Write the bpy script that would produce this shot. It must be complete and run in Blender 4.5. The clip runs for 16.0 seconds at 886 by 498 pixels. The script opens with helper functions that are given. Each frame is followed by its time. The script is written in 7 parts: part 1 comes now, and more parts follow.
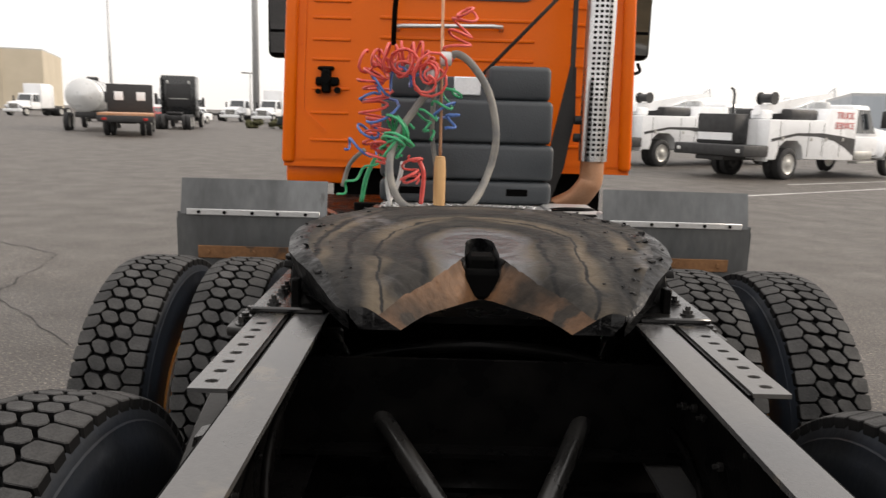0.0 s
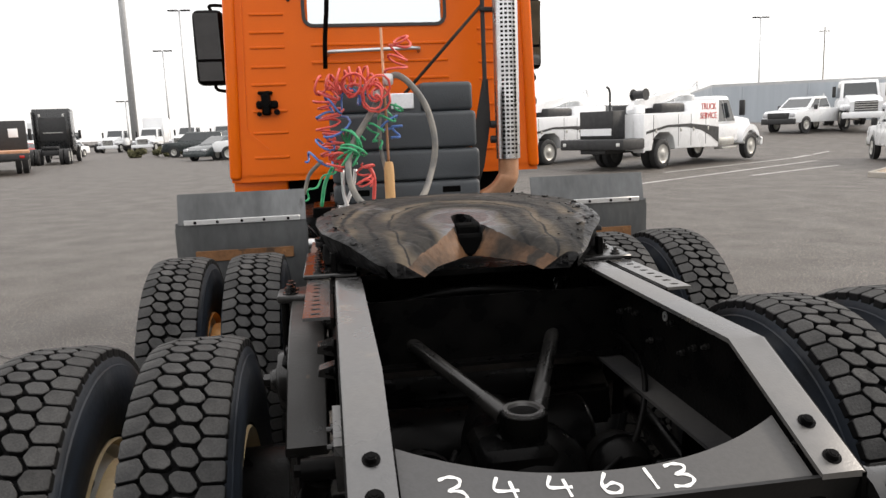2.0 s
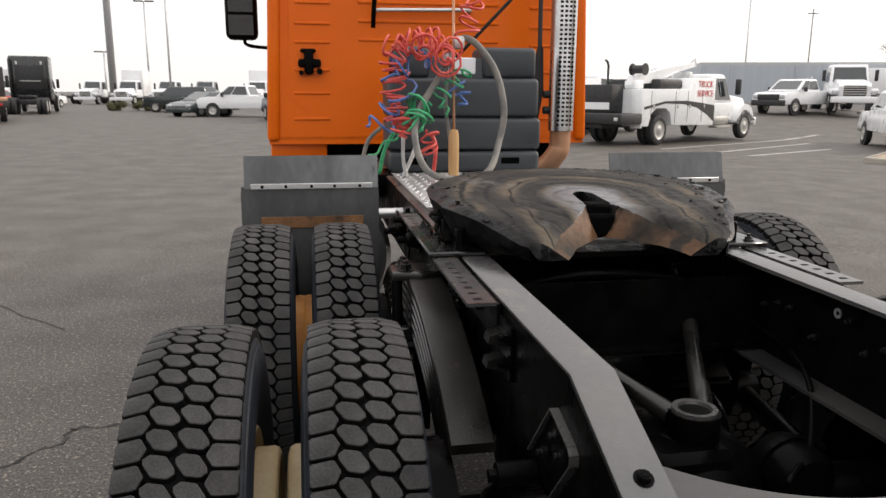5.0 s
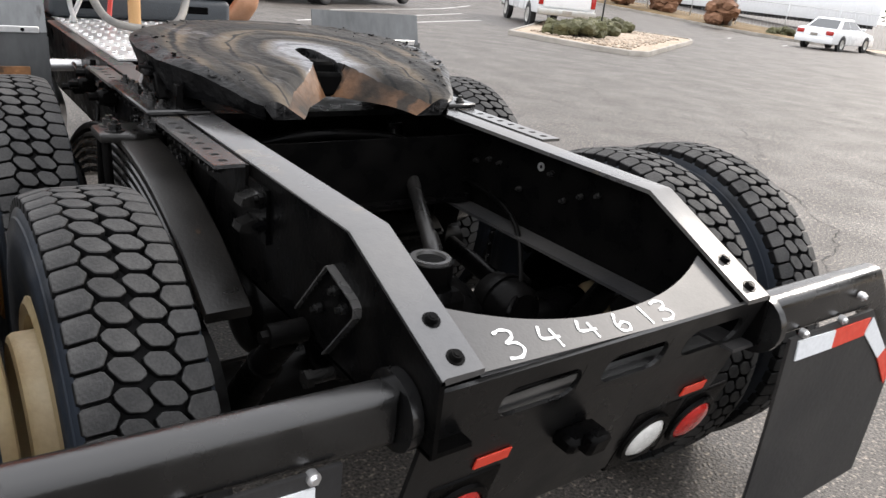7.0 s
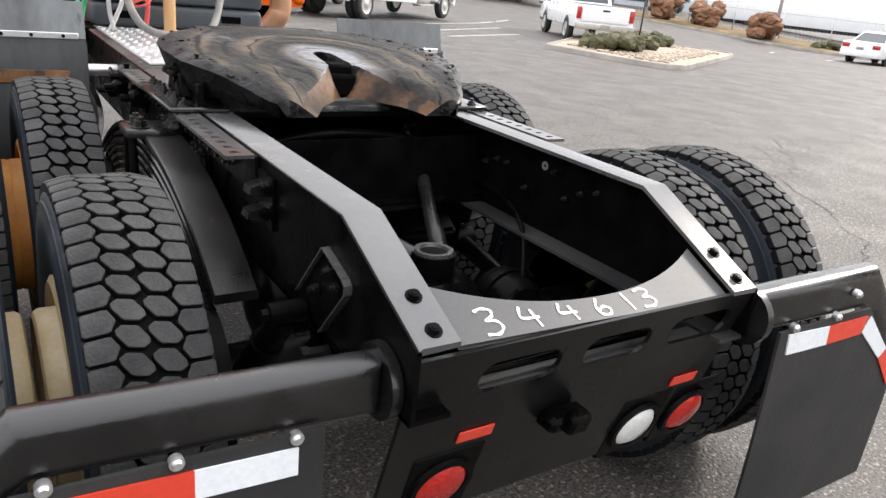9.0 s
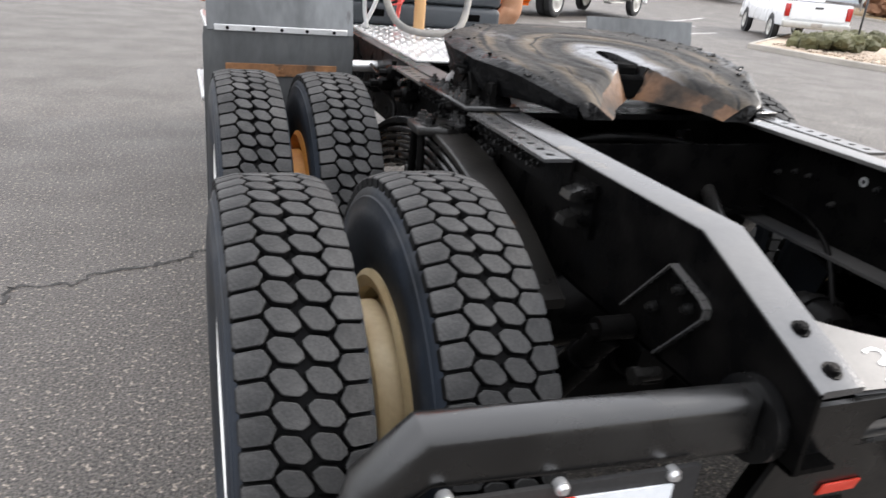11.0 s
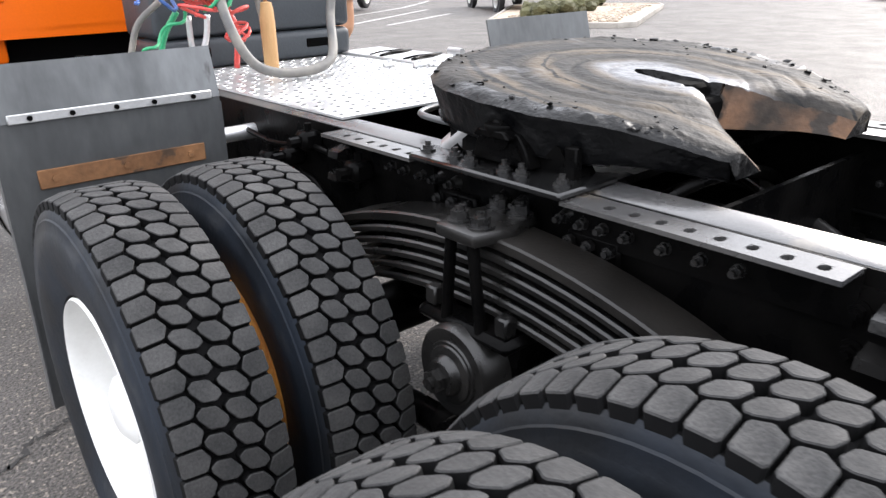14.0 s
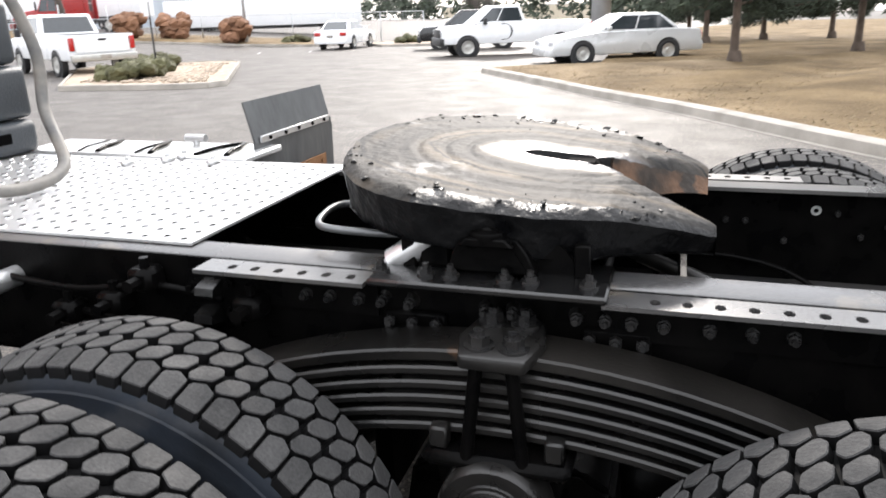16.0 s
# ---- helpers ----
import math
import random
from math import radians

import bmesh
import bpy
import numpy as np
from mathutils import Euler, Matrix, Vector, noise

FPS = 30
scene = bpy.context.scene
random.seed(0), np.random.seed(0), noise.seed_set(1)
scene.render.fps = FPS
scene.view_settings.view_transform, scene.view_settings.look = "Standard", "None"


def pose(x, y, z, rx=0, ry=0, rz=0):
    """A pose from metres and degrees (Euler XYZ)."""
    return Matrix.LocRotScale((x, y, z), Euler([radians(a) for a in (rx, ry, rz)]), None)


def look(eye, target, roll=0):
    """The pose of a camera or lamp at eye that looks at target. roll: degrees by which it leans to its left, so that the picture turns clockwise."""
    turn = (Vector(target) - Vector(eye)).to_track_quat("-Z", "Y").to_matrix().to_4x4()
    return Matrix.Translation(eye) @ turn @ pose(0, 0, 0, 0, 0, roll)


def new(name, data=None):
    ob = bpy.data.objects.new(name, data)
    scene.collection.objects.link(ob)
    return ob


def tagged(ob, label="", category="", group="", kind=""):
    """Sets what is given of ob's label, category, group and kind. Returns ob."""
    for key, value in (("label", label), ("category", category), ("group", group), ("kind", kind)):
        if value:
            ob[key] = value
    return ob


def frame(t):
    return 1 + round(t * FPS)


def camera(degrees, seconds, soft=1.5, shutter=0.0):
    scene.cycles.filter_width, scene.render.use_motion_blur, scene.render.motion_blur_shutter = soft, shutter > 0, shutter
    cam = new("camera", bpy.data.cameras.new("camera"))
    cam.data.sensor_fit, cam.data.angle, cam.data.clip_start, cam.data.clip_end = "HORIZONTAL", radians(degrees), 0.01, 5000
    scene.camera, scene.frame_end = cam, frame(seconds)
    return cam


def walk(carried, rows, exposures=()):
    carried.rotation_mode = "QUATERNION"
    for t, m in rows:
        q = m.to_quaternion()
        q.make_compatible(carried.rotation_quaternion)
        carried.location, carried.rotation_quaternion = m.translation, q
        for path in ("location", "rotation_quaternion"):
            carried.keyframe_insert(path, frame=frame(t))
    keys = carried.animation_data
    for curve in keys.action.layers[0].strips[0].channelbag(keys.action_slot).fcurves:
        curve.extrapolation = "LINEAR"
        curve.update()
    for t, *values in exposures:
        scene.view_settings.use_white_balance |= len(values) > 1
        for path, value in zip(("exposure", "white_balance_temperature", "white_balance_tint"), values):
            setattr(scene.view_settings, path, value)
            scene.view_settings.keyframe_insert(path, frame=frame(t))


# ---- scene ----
cam = camera(62.17, 16.0, soft=1.4, shutter=0.3)
PATH = [
    (0, (-0.104, -0.431, 1.490), (-0.090, 1.537, 1.130), 1.7),
    (0.5, (-0.219, -0.509, 1.488), (0.003, 1.439, 1.090), 3.2),
    (1, (-0.220, -0.771, 1.450), (0.028, 1.168, 1.025), -0.3),
    (1.5, (-0.316, -0.928, 1.485), (-0.051, 1.011, 1.072), -2.7),
    (2, (-0.424, -1.036, 1.479), (-0.133, 0.915, 1.150), -2.2),
    (2.5, (-0.466, -1.081, 1.481), (-0.202, 0.880, 1.191), -1.8),
    (3, (-0.508, -1.088, 1.476), (-0.280, 0.880, 1.201), -1.5),
    (5.5, (-0.922, -0.684, 1.492), (-0.455, 1.185, 0.952), 2.4),
    (6, (-0.971, -0.604, 1.467), (-0.262, 1.135, 0.780), 3.4),
    (6.5, (-0.983, -0.667, 1.481), (-0.034, 0.931, 0.742), 3.4),
    (7, (-1.008, -0.729, 1.467), (0.125, 0.753, 0.748), 6.3),
    (7.5, (-1.024, -0.811, 1.472), (0.130, 0.658, 0.757), 6.8),
    (8, (-0.971, -0.860, 1.457), (0.154, 0.631, 0.741), 6.7),
    (10.5, (-1.133, -0.757, 1.447), (-0.327, 0.939, 0.759), 5.8),
    (11, (-1.239, -0.637, 1.417), (-0.581, 1.100, 0.677), 5.2),
    (11.5, (-1.295, -0.445, 1.390), (-0.711, 1.280, 0.562), 2.7),
    (12, (-1.310, -0.275, 1.390), (-0.701, 1.448, 0.577), 1.0),
    (12.5, (-1.401, -0.143, 1.431), (-0.611, 1.504, 0.618), -0.2),
    (13, (-1.480, 0.014, 1.461), (-0.505, 1.567, 0.661), -0.0),
    (13.5, (-1.496, 0.197, 1.448), (-0.378, 1.675, 0.695), -0.0),
    (14, (-1.433, 0.395, 1.420), (-0.243, 1.829, 0.693), -1.5),
    (14.5, (-1.443, 0.574, 1.403), (-0.115, 1.871, 0.657), -1.2),
    (15, (-1.555, 0.806, 1.437), (-0.003, 1.772, 0.626), -0.6),
    (15.5, (-1.568, 0.975, 1.450), (0.127, 1.737, 0.710), -1.5),
    (16, (-1.635, 1.093, 1.500), (0.172, 1.677, 0.874), -1.8),
]
walk(cam, [(t, look(eye, target, roll)) for t, eye, target, roll in PATH],
     [(0.0, 0.1, 7200, 13), (1.5, 0.3, 7000, 12), (3.0, 0.15, 6900, 12), (5.5, 0.05, 7000, 13), (6.5, 0.45, 6700, 12), (7.0, 0.75, 6600, 12), (8.0, 0.85, 6600, 12), (10.5, 0.95, 6500, 12), (11.5, 1.05, 6450, 12), (12.5, 1.4, 6400, 13), (13.5, 1.3, 6350, 13), (14.5, 1.1, 6350, 13), (15.5, 1.2, 6450, 12), (16.0, 1.05, 6500, 12)])

# ---- light: a bright hazy sky with a soft sun from the truck's right-hand side ----
SUN_ELEVATION, SUN_ROTATION = radians(28), radians(83)
world = bpy.data.worlds.new("overcast_sky")
scene.world = world
world.use_nodes = True
wn, wl = world.node_tree.nodes, world.node_tree.links
bg = wn["Background"]
sky = wn.new("ShaderNodeTexSky")
sky.sky_type, sky.sun_disc = 'NISHITA', False
sky.sun_elevation, sky.sun_rotation = SUN_ELEVATION, SUN_ROTATION
where = wn.new("ShaderNodeTexCoord")
split = wn.new("ShaderNodeSeparateXYZ")
wl.new(where.outputs["Generated"], split.inputs[0])
cloud = wn.new("ShaderNodeMixRGB")  # an overcast sky is brighter overhead than at the horizon
cloud.inputs[1].default_value = (8.6, 8.75, 9.0, 1)
cloud.inputs[2].default_value = (17.0, 17.4, 18.0, 1)
cloud.use_clamp = False
wl.new(split.outputs["Z"], cloud.inputs[0])
haze = wn.new("ShaderNodeMixRGB")
haze.inputs[0].default_value = 0.86
wl.new(cloud.outputs[0], haze.inputs[2])
wl.new(sky.outputs[0], haze.inputs[1])
wl.new(haze.outputs[0], bg.inputs[0])
bg.inputs[1].default_value = 0.12
sun_data = bpy.data.lights.new("sun", 'SUN')
sun_data.energy, sun_data.angle, sun_data.color = 2.0, radians(10), (1.0, 0.94, 0.86)
sun = new("sun", sun_data)
to_sun = Vector((math.sin(SUN_ROTATION) * math.cos(SUN_ELEVATION), math.cos(SUN_ROTATION) * math.cos(SUN_ELEVATION), math.sin(SUN_ELEVATION)))
sun.matrix_world = look(to_sun * 60, (0, 0, 0))

# ---- materials ----
def material(name, color, rough=0.5, metal=0.0, color2=None, scale=8.0, amount=0.5, bump=0.0, bump_scale=60.0, grain=0.12, grain_scale=90.0,
             rough_var=0.1, coat=0.0, stretch=(1, 1, 1), island=0.0, piece=0.0, color3=None, scale3=2.0, edge3=0.55, spec=0.5):
    """A surface with stains at one scale, grain at another, uneven gloss and fine relief."""
    m = bpy.data.materials.new(name)
    m.use_nodes = True
    n, l = m.node_tree.nodes, m.node_tree.links
    b = n["Principled BSDF"]
    co = n.new("ShaderNodeTexCoord")
    mp = n.new("ShaderNodeMapping")
    mp.inputs["Scale"].default_value = stretch
    l.new(co.outputs["Object"], mp.inputs[0])
    def noisy(sc, detail=5.0):
        t = n.new("ShaderNodeTexNoise")
        t.inputs["Scale"].default_value, t.inputs["Detail"].default_value = sc, detail
        l.new(mp.outputs[0], t.inputs["Vector"])
        return t.outputs["Fac"]
    def ramp(src, lo, hi):
        r = n.new("ShaderNodeMapRange")
        r.inputs["From Min"].default_value, r.inputs["From Max"].default_value = lo, hi
        l.new(src, r.inputs["Value"])
        return r.outputs["Result"]
    def mix(fac, a, c, blend='MIX'):
        x = n.new("ShaderNodeMixRGB")
        x.blend_type = blend
        if isinstance(fac, float):
            x.inputs[0].default_value = fac
        else:
            l.new(fac, x.inputs[0])
        for k, v in ((1, a), (2, c)):
            if isinstance(v, tuple):
                x.inputs[k].default_value = (*v[:3], 1)
            else:
                l.new(v, x.inputs[k])
        return x.outputs[0]
    def times(src, k):
        x = n.new("ShaderNodeMath")
        x.operation = 'MULTIPLY'
        x.inputs[1].default_value = k
        l.new(src, x.inputs[0])
        return x.outputs[0]
    stains = ramp(noisy(scale), 0.35, 0.65)
    other = color2 or tuple(0.75 * c for c in color)
    col = mix(times(stains, amount), tuple(color), tuple(other))
    if color3:
        col = mix(ramp(noisy(scale3, 8.0), edge3, edge3 + 0.06), col, tuple(color3))
    fine = noisy(grain_scale, 3.0)
    if grain:
        col = mix(times(ramp(fine, 0.3, 0.7), grain), col, (0.0, 0.0, 0.0))
    if island or piece:
        src = n.new("ShaderNodeNewGeometry").outputs["Random Per Island"] if island else n.new("ShaderNodeObjectInfo").outputs["Random"]
        col = mix(times(src, island or piece), col, (0.0, 0.0, 0.0))
    l.new(col, b.inputs["Base Color"])
    rr = n.new("ShaderNodeMapRange")
    rr.inputs["To Min"].default_value, rr.inputs["To Max"].default_value = max(0.02, rough - rough_var), min(1.0, rough + rough_var)
    l.new(stains, rr.inputs["Value"])
    l.new(rr.outputs["Result"], b.inputs["Roughness"])
    b.inputs["Metallic"].default_value = metal
    b.inputs["Specular IOR Level"].default_value = spec
    if coat:
        b.inputs["Coat Weight"].default_value, b.inputs["Coat Roughness"].default_value = coat, 0.08
    if bump:
        bp = n.new("ShaderNodeBump")
        bp.inputs["Strength"].default_value, bp.inputs["Distance"].default_value = 1.0, bump
        l.new(noisy(bump_scale, 4.0), bp.inputs["Height"])
        l.new(bp.outputs[0], b.inputs["Normal"])
    return m


def glass_material(name, tint, rough=0.03, clear=0.35):
    """Tinted glass: partly clear, with a true reflection."""
    m = bpy.data.materials.new(name)
    m.use_nodes = True
    n, l = m.node_tree.nodes, m.node_tree.links
    b = n["Principled BSDF"]
    b.inputs["Base Color"].default_value = (*tint, 1)
    b.inputs["Roughness"].default_value = rough
    b.inputs["Transmission Weight"].default_value = clear
    b.inputs["IOR"].default_value = 1.45
    return m


# ---- building blocks ----
def box(bm, x0, x1, y0, y1, z0, z1, bevel=0.0, seg=1, m=None):
    r = bmesh.ops.create_cube(bm, size=1.0)
    bmesh.ops.scale(bm, vec=(abs(x1 - x0), abs(y1 - y0), abs(z1 - z0)), verts=r["verts"])
    bmesh.ops.translate(bm, vec=((x0 + x1) / 2, (y0 + y1) / 2, (z0 + z1) / 2), verts=r["verts"])
    vs = r["verts"]
    if bevel:
        es = list({e for v in vs for e in v.link_edges})
        g = bmesh.ops.bevel(bm, geom=es, offset=bevel, segments=seg, affect='EDGES', profile=0.5)
        vs = list({v for f in g["faces"] for v in f.verts} | {v for v in vs if v.is_valid})
    if m is not None:
        bmesh.ops.transform(bm, matrix=m, verts=vs)
    return vs


def prism(bm, outline, axis, a, b, slot=0):
    """A closed outline of 2D points, drawn out along an axis from a to b. The 2D points are the other two axes in order."""
    def at(p, d):
        return {"x": (d, p[0], p[1]), "y": (p[0], d, p[1]), "z": (p[0], p[1], d)}[axis]
    lo, hi = [bm.verts.new(at(p, a)) for p in outline], [bm.verts.new(at(p, b)) for p in outline]
    k = len(outline)
    faces = [bm.faces.new(lo), bm.faces.new(hi[::-1])]
    faces += [bm.faces.new((lo[i], hi[i], hi[(i + 1) % k], lo[(i + 1) % k])[::-1]) for i in range(k)]
    for f in faces:
        f.material_index = slot
    bmesh.ops.recalc_face_normals(bm, faces=faces)
    return lo + hi


def rod(bm, p, q, r, r2=None, seg=12, cap=True, slot=0):
    """A round bar from p to q."""
    p, q = Vector(p), Vector(q)
    d = q - p
    m = Matrix.Translation((p + q) / 2) @ d.to_track_quat('Z', 'Y').to_matrix().to_4x4()
    g = bmesh.ops.create_cone(bm, cap_ends=cap, segments=seg, radius1=r, radius2=r if r2 is None else r2, depth=d.length, matrix=m)
    for f in {f for v in g["verts"] for f in v.link_faces}:
        f.material_index = slot
    return g["verts"]


def smooth_line(points, steps=6):
    """A rounded line through points (Catmull-Rom)."""
    p = [Vector(v) for v in points]
    p = [2 * p[0] - p[1]] + p + [2 * p[-1] - p[-2]]
    out = []
    for i in range(1, len(p) - 2):
        for k in range(steps):
            t = k / steps
            out.append(0.5 * ((2 * p[i]) + (p[i + 1] - p[i - 1]) * t + (2 * p[i - 1] - 5 * p[i] + 4 * p[i + 1] - p[i + 2]) * t * t
                              + (3 * p[i] - p[i - 1] - 3 * p[i + 1] + p[i + 2]) * t ** 3))
    return out + [p[-2]]


def tube(bm, line, r, seg=8, taper=None):
    """A round tube along a line of points."""
    line = [Vector(v) for v in line]
    rings, side = [], None
    for i, v in enumerate(line):
        d = (line[min(i + 1, len(line) - 1)] - line[max(i - 1, 0)]).normalized()
        if side is None:
            side = d.orthogonal().normalized()
        side = (side - d * side.dot(d)).normalized()
        up = d.cross(side)
        rr = r if taper is None else r * (1 + (taper - 1) * i / (len(line) - 1))
        rings.append([bm.verts.new(v + rr * (math.cos(a) * side + math.sin(a) * up)) for a in (2 * math.pi * k / seg for k in range(seg))])
    for a, b in zip(rings, rings[1:]):
        for k in range(seg):
            bm.faces.new((a[k], a[(k + 1) % seg], b[(k + 1) % seg], b[k]))
    bm.faces.new(rings[0][::-1])
    bm.faces.new(rings[-1])


def lathe(bm, profile, seg=48, axis="x", closed=False, slot=0):
    """A profile of (along, radius) turned round the x, y or z axis."""
    rings = []
    for a, r in profile:
        ring = []
        for k in range(seg):
            t = 2 * math.pi * k / seg
            c, s = r * math.cos(t), r * math.sin(t)
            ring.append(bm.verts.new({"x": (a, c, s), "y": (c, a, s), "z": (c, s, a)}[axis]))
        rings.append(ring)
    pairs = list(zip(rings, rings[1:])) + ([(rings[-1], rings[0])] if closed else [])
    fs = []
    for p, q in pairs:
        for k in range(seg):
            f = bm.faces.new((p[k], p[(k + 1) % seg], q[(k + 1) % seg], q[k]))
            f.material_index = slot
            fs.append(f)
    bmesh.ops.recalc_face_normals(bm, faces=fs)
    return fs


def hexnut(bm, p, r=0.014, h=0.014, axis=(0, 0, 1), washer=True):
    p, a = Vector(p), Vector(axis).normalized()
    if washer:
        rod(bm, p, p + a * 0.004, r * 1.45, seg=14)
    rod(bm, p + a * 0.003, p + a * (h + 0.003), r, seg=6)
    rod(bm, p + a * h, p + a * (h + 0.012), r * 0.55, seg=8)


def mesh_object(name, bm, mats, smooth=40.0):
    me = bpy.data.meshes.new(name)
    if smooth:
        for f in bm.faces:
            f.smooth = True
        for e in bm.edges:
            if len(e.link_faces) == 2 and e.calc_face_angle(0.0) > radians(smooth):
                e.smooth = False
    bm.to_mesh(me)
    bm.free()
    for m in (mats if isinstance(mats, (list, tuple)) else [mats]):
        me.materials.append(m)
    return new(name, me)


def part(name, bm, mats, parent, label="", smooth=40.0, at=None):
    ob = mesh_object(name, bm, mats, smooth)
    ob.parent = parent
    if at is not None:
        ob.matrix_basis = at
    return tagged(ob, label) if label else ob


def thing(name, label, category, at=(0, 0, 0), turn=0.0, group="", kind=""):
    ob = new(name)
    ob.matrix_basis = pose(*at, 0, 0, turn)
    ob.empty_display_size = 0.2
    return tagged(ob, label, category, group, kind)


def sheet(name, bm, mats, label, category, kind="structure", smooth=40.0):
    return tagged(mesh_object(name, bm, mats, smooth), label, category, "", kind)


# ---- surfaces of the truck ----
# Light dust plus the sky sheen of upward faces, both as colour.
M_RAIL = material("dusty_frame_paint_with_sky_sheen", (0.043, 0.043, 0.044), 0.3, 0.0, (0.076, 0.071, 0.065), 3.0, 0.8, 0.0004, 220, 0.2, 60, 0.08, spec=0.95, color3=(0.085, 0.075, 0.062), scale3=7.0, edge3=0.6)
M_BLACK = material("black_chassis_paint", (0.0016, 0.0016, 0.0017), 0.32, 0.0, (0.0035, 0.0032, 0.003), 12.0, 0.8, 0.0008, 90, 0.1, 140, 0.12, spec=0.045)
M_GLOSS = material("glossy_black_bar_paint", (0.004, 0.004, 0.0042), 0.26, 0.0, (0.009, 0.0088, 0.0085), 9.0, 0.8, 0.0003, 120, 0.15, 60, 0.1, spec=0.6)
def grease_material():
    """Worn coupling plate: dry tan dust over grease, dark tracks that run round the slot, bare steel at its end."""
    m = material("black_grease_and_steel", (0.034, 0.0305, 0.026), 0.62, 0.0, (0.011, 0.0105, 0.01), 7.0, 0.9, 0.003, 60, 0.4, 40, 0.15, spec=0.16)
    n, l = m.node_tree.nodes, m.node_tree.links
    b = n["Principled BSDF"]
    old = b.inputs["Base Color"].links[0].from_socket
    co = n.new("ShaderNodeTexCoord")
    mp = n.new("ShaderNodeMapping")
    mp.inputs["Location"].default_value = (0, -1.36, -1.18)
    l.new(co.outputs["Object"], mp.inputs[0])
    def calc(op, *args):
        k = n.new("ShaderNodeMath")
        k.operation = op
        for i, v in enumerate(args):
            if isinstance(v, (int, float)):
                k.inputs[i].default_value = v
            else:
                l.new(v, k.inputs[i])
        return k.outputs[0]
    def span(v, a0, a1, b0=0.0, b1=1.0):
        r = n.new("ShaderNodeMapRange")
        for key, q in (("From Min", a0), ("From Max", a1), ("To Min", b0), ("To Max", b1)):
            r.inputs[key].default_value = q
        l.new(v, r.inputs["Value"])
        return r.outputs[0]
    def cloud(scale, detail=6.0):
        t = n.new("ShaderNodeTexNoise")
        t.inputs["Scale"].default_value, t.inputs["Detail"].default_value = scale, detail
        l.new(mp.outputs[0], t.inputs["Vector"])
        return t.outputs["Fac"]
    def mix(f, c1, c2):
        x = n.new("ShaderNodeMixRGB")
        l.new(f, x.inputs[0])
        for i, c in ((1, c1), (2, c2)):
            if isinstance(c, tuple):
                x.inputs[i].default_value = c
            else:
                l.new(c, x.inputs[i])
        return x.outputs[0]
    sep = n.new("ShaderNodeSeparateXYZ")
    l.new(mp.outputs[0], sep.inputs[0])
    ahead = calc('MAXIMUM', sep.outputs["Y"], calc('MULTIPLY', sep.outputs["Y"], 0.25))
    far = calc('SQRT', calc('ADD', calc('MULTIPLY', sep.outputs["X"], sep.outputs["X"]), calc('MULTIPLY', ahead, ahead)))
    slow, fine = cloud(5.0), cloud(26.0)
    wob = calc('MULTIPLY_ADD', slow, 0.12, far)
    # tan dust in soft bands
    dust = calc('MULTIPLY', span(slow, 0.4, 0.6), span(calc('SINE', calc('MULTIPLY', wob, 46.0)), -0.2, 0.9))
    c = mix(dust, old, (0.088, 0.069, 0.048, 1))
    # thin tracks of black grease
    for r0, w in ((0.215, 0.008), (0.3, 0.006), (0.365, 0.01), (0.45, 0.012)):
        line = span(calc('ABSOLUTE', calc('SUBTRACT', wob, r0)), w, w * 0.35)
        c = mix(line, c, (0.006, 0.006, 0.006, 1))
    # bare steel polished by the trailer's plate, and scuffed patches near the rim
    bare = calc('MULTIPLY', span(wob, 0.195, 0.145), span(fine, 0.3, 0.5, 0.55, 1.0))
    scuff = calc('MULTIPLY', calc('MULTIPLY', span(cloud(3.3, 3.0), 0.6, 0.66), span(fine, 0.42, 0.56)), 0.4)
    steel = calc('MAXIMUM', bare, scuff)
    c = mix(steel, c, (0.125, 0.125, 0.13, 1))
    l.new(c, b.inputs["Base Color"])
    l.new(span(steel, 0.0, 1.0, 0.64, 0.32), b.inputs["Roughness"])
    l.new(calc('MULTIPLY', steel, 0.8), b.inputs["Metallic"])
    return m


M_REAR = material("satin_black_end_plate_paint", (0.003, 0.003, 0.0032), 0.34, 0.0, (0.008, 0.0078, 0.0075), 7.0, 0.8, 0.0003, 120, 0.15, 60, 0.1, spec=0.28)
M_GREASE = grease_material()
M_RUST = material("rusty_steel", (0.14, 0.07, 0.034), 0.62, 0.0, (0.026, 0.019, 0.014), 6.0, 1.0, 0.004, 50, 0.35, 45, color3=(0.02, 0.015, 0.011), scale3=11.0, edge3=0.54, spec=0.2)
M_STRAP = material("rust_stained_strap", (0.24, 0.12, 0.055), 0.75, 0.0, (0.12, 0.06, 0.03), 8.0, 0.9, 0.002, 60, 0.25, 60, color3=(0.07, 0.045, 0.03), scale3=14.0, edge3=0.58, spec=0.2)
M_RUBBER = material("tyre_rubber", (0.006, 0.007, 0.0085), 0.6, 0.0, (0.011, 0.0165, 0.026), 5.0, 0.8, 0.001, 60, 0.15, 120, spec=0.3, stretch=(3, 1, 1), color3=(0.022, 0.025, 0.03), scale3=6.0, edge3=0.62)
# Groove floors and block sides: shade between blocks held as near-black colour.
M_GROOVE = material("shade_black_tread_groove", (0.003, 0.003, 0.0033), 0.8, 0.0, (0.006, 0.006, 0.006), 20.0, 0.7, spec=0.12)
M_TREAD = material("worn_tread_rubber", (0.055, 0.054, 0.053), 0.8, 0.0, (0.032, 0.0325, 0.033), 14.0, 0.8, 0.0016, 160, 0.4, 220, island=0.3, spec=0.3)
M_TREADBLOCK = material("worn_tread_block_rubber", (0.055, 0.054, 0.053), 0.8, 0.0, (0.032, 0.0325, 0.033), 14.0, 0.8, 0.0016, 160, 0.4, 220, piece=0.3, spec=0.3)
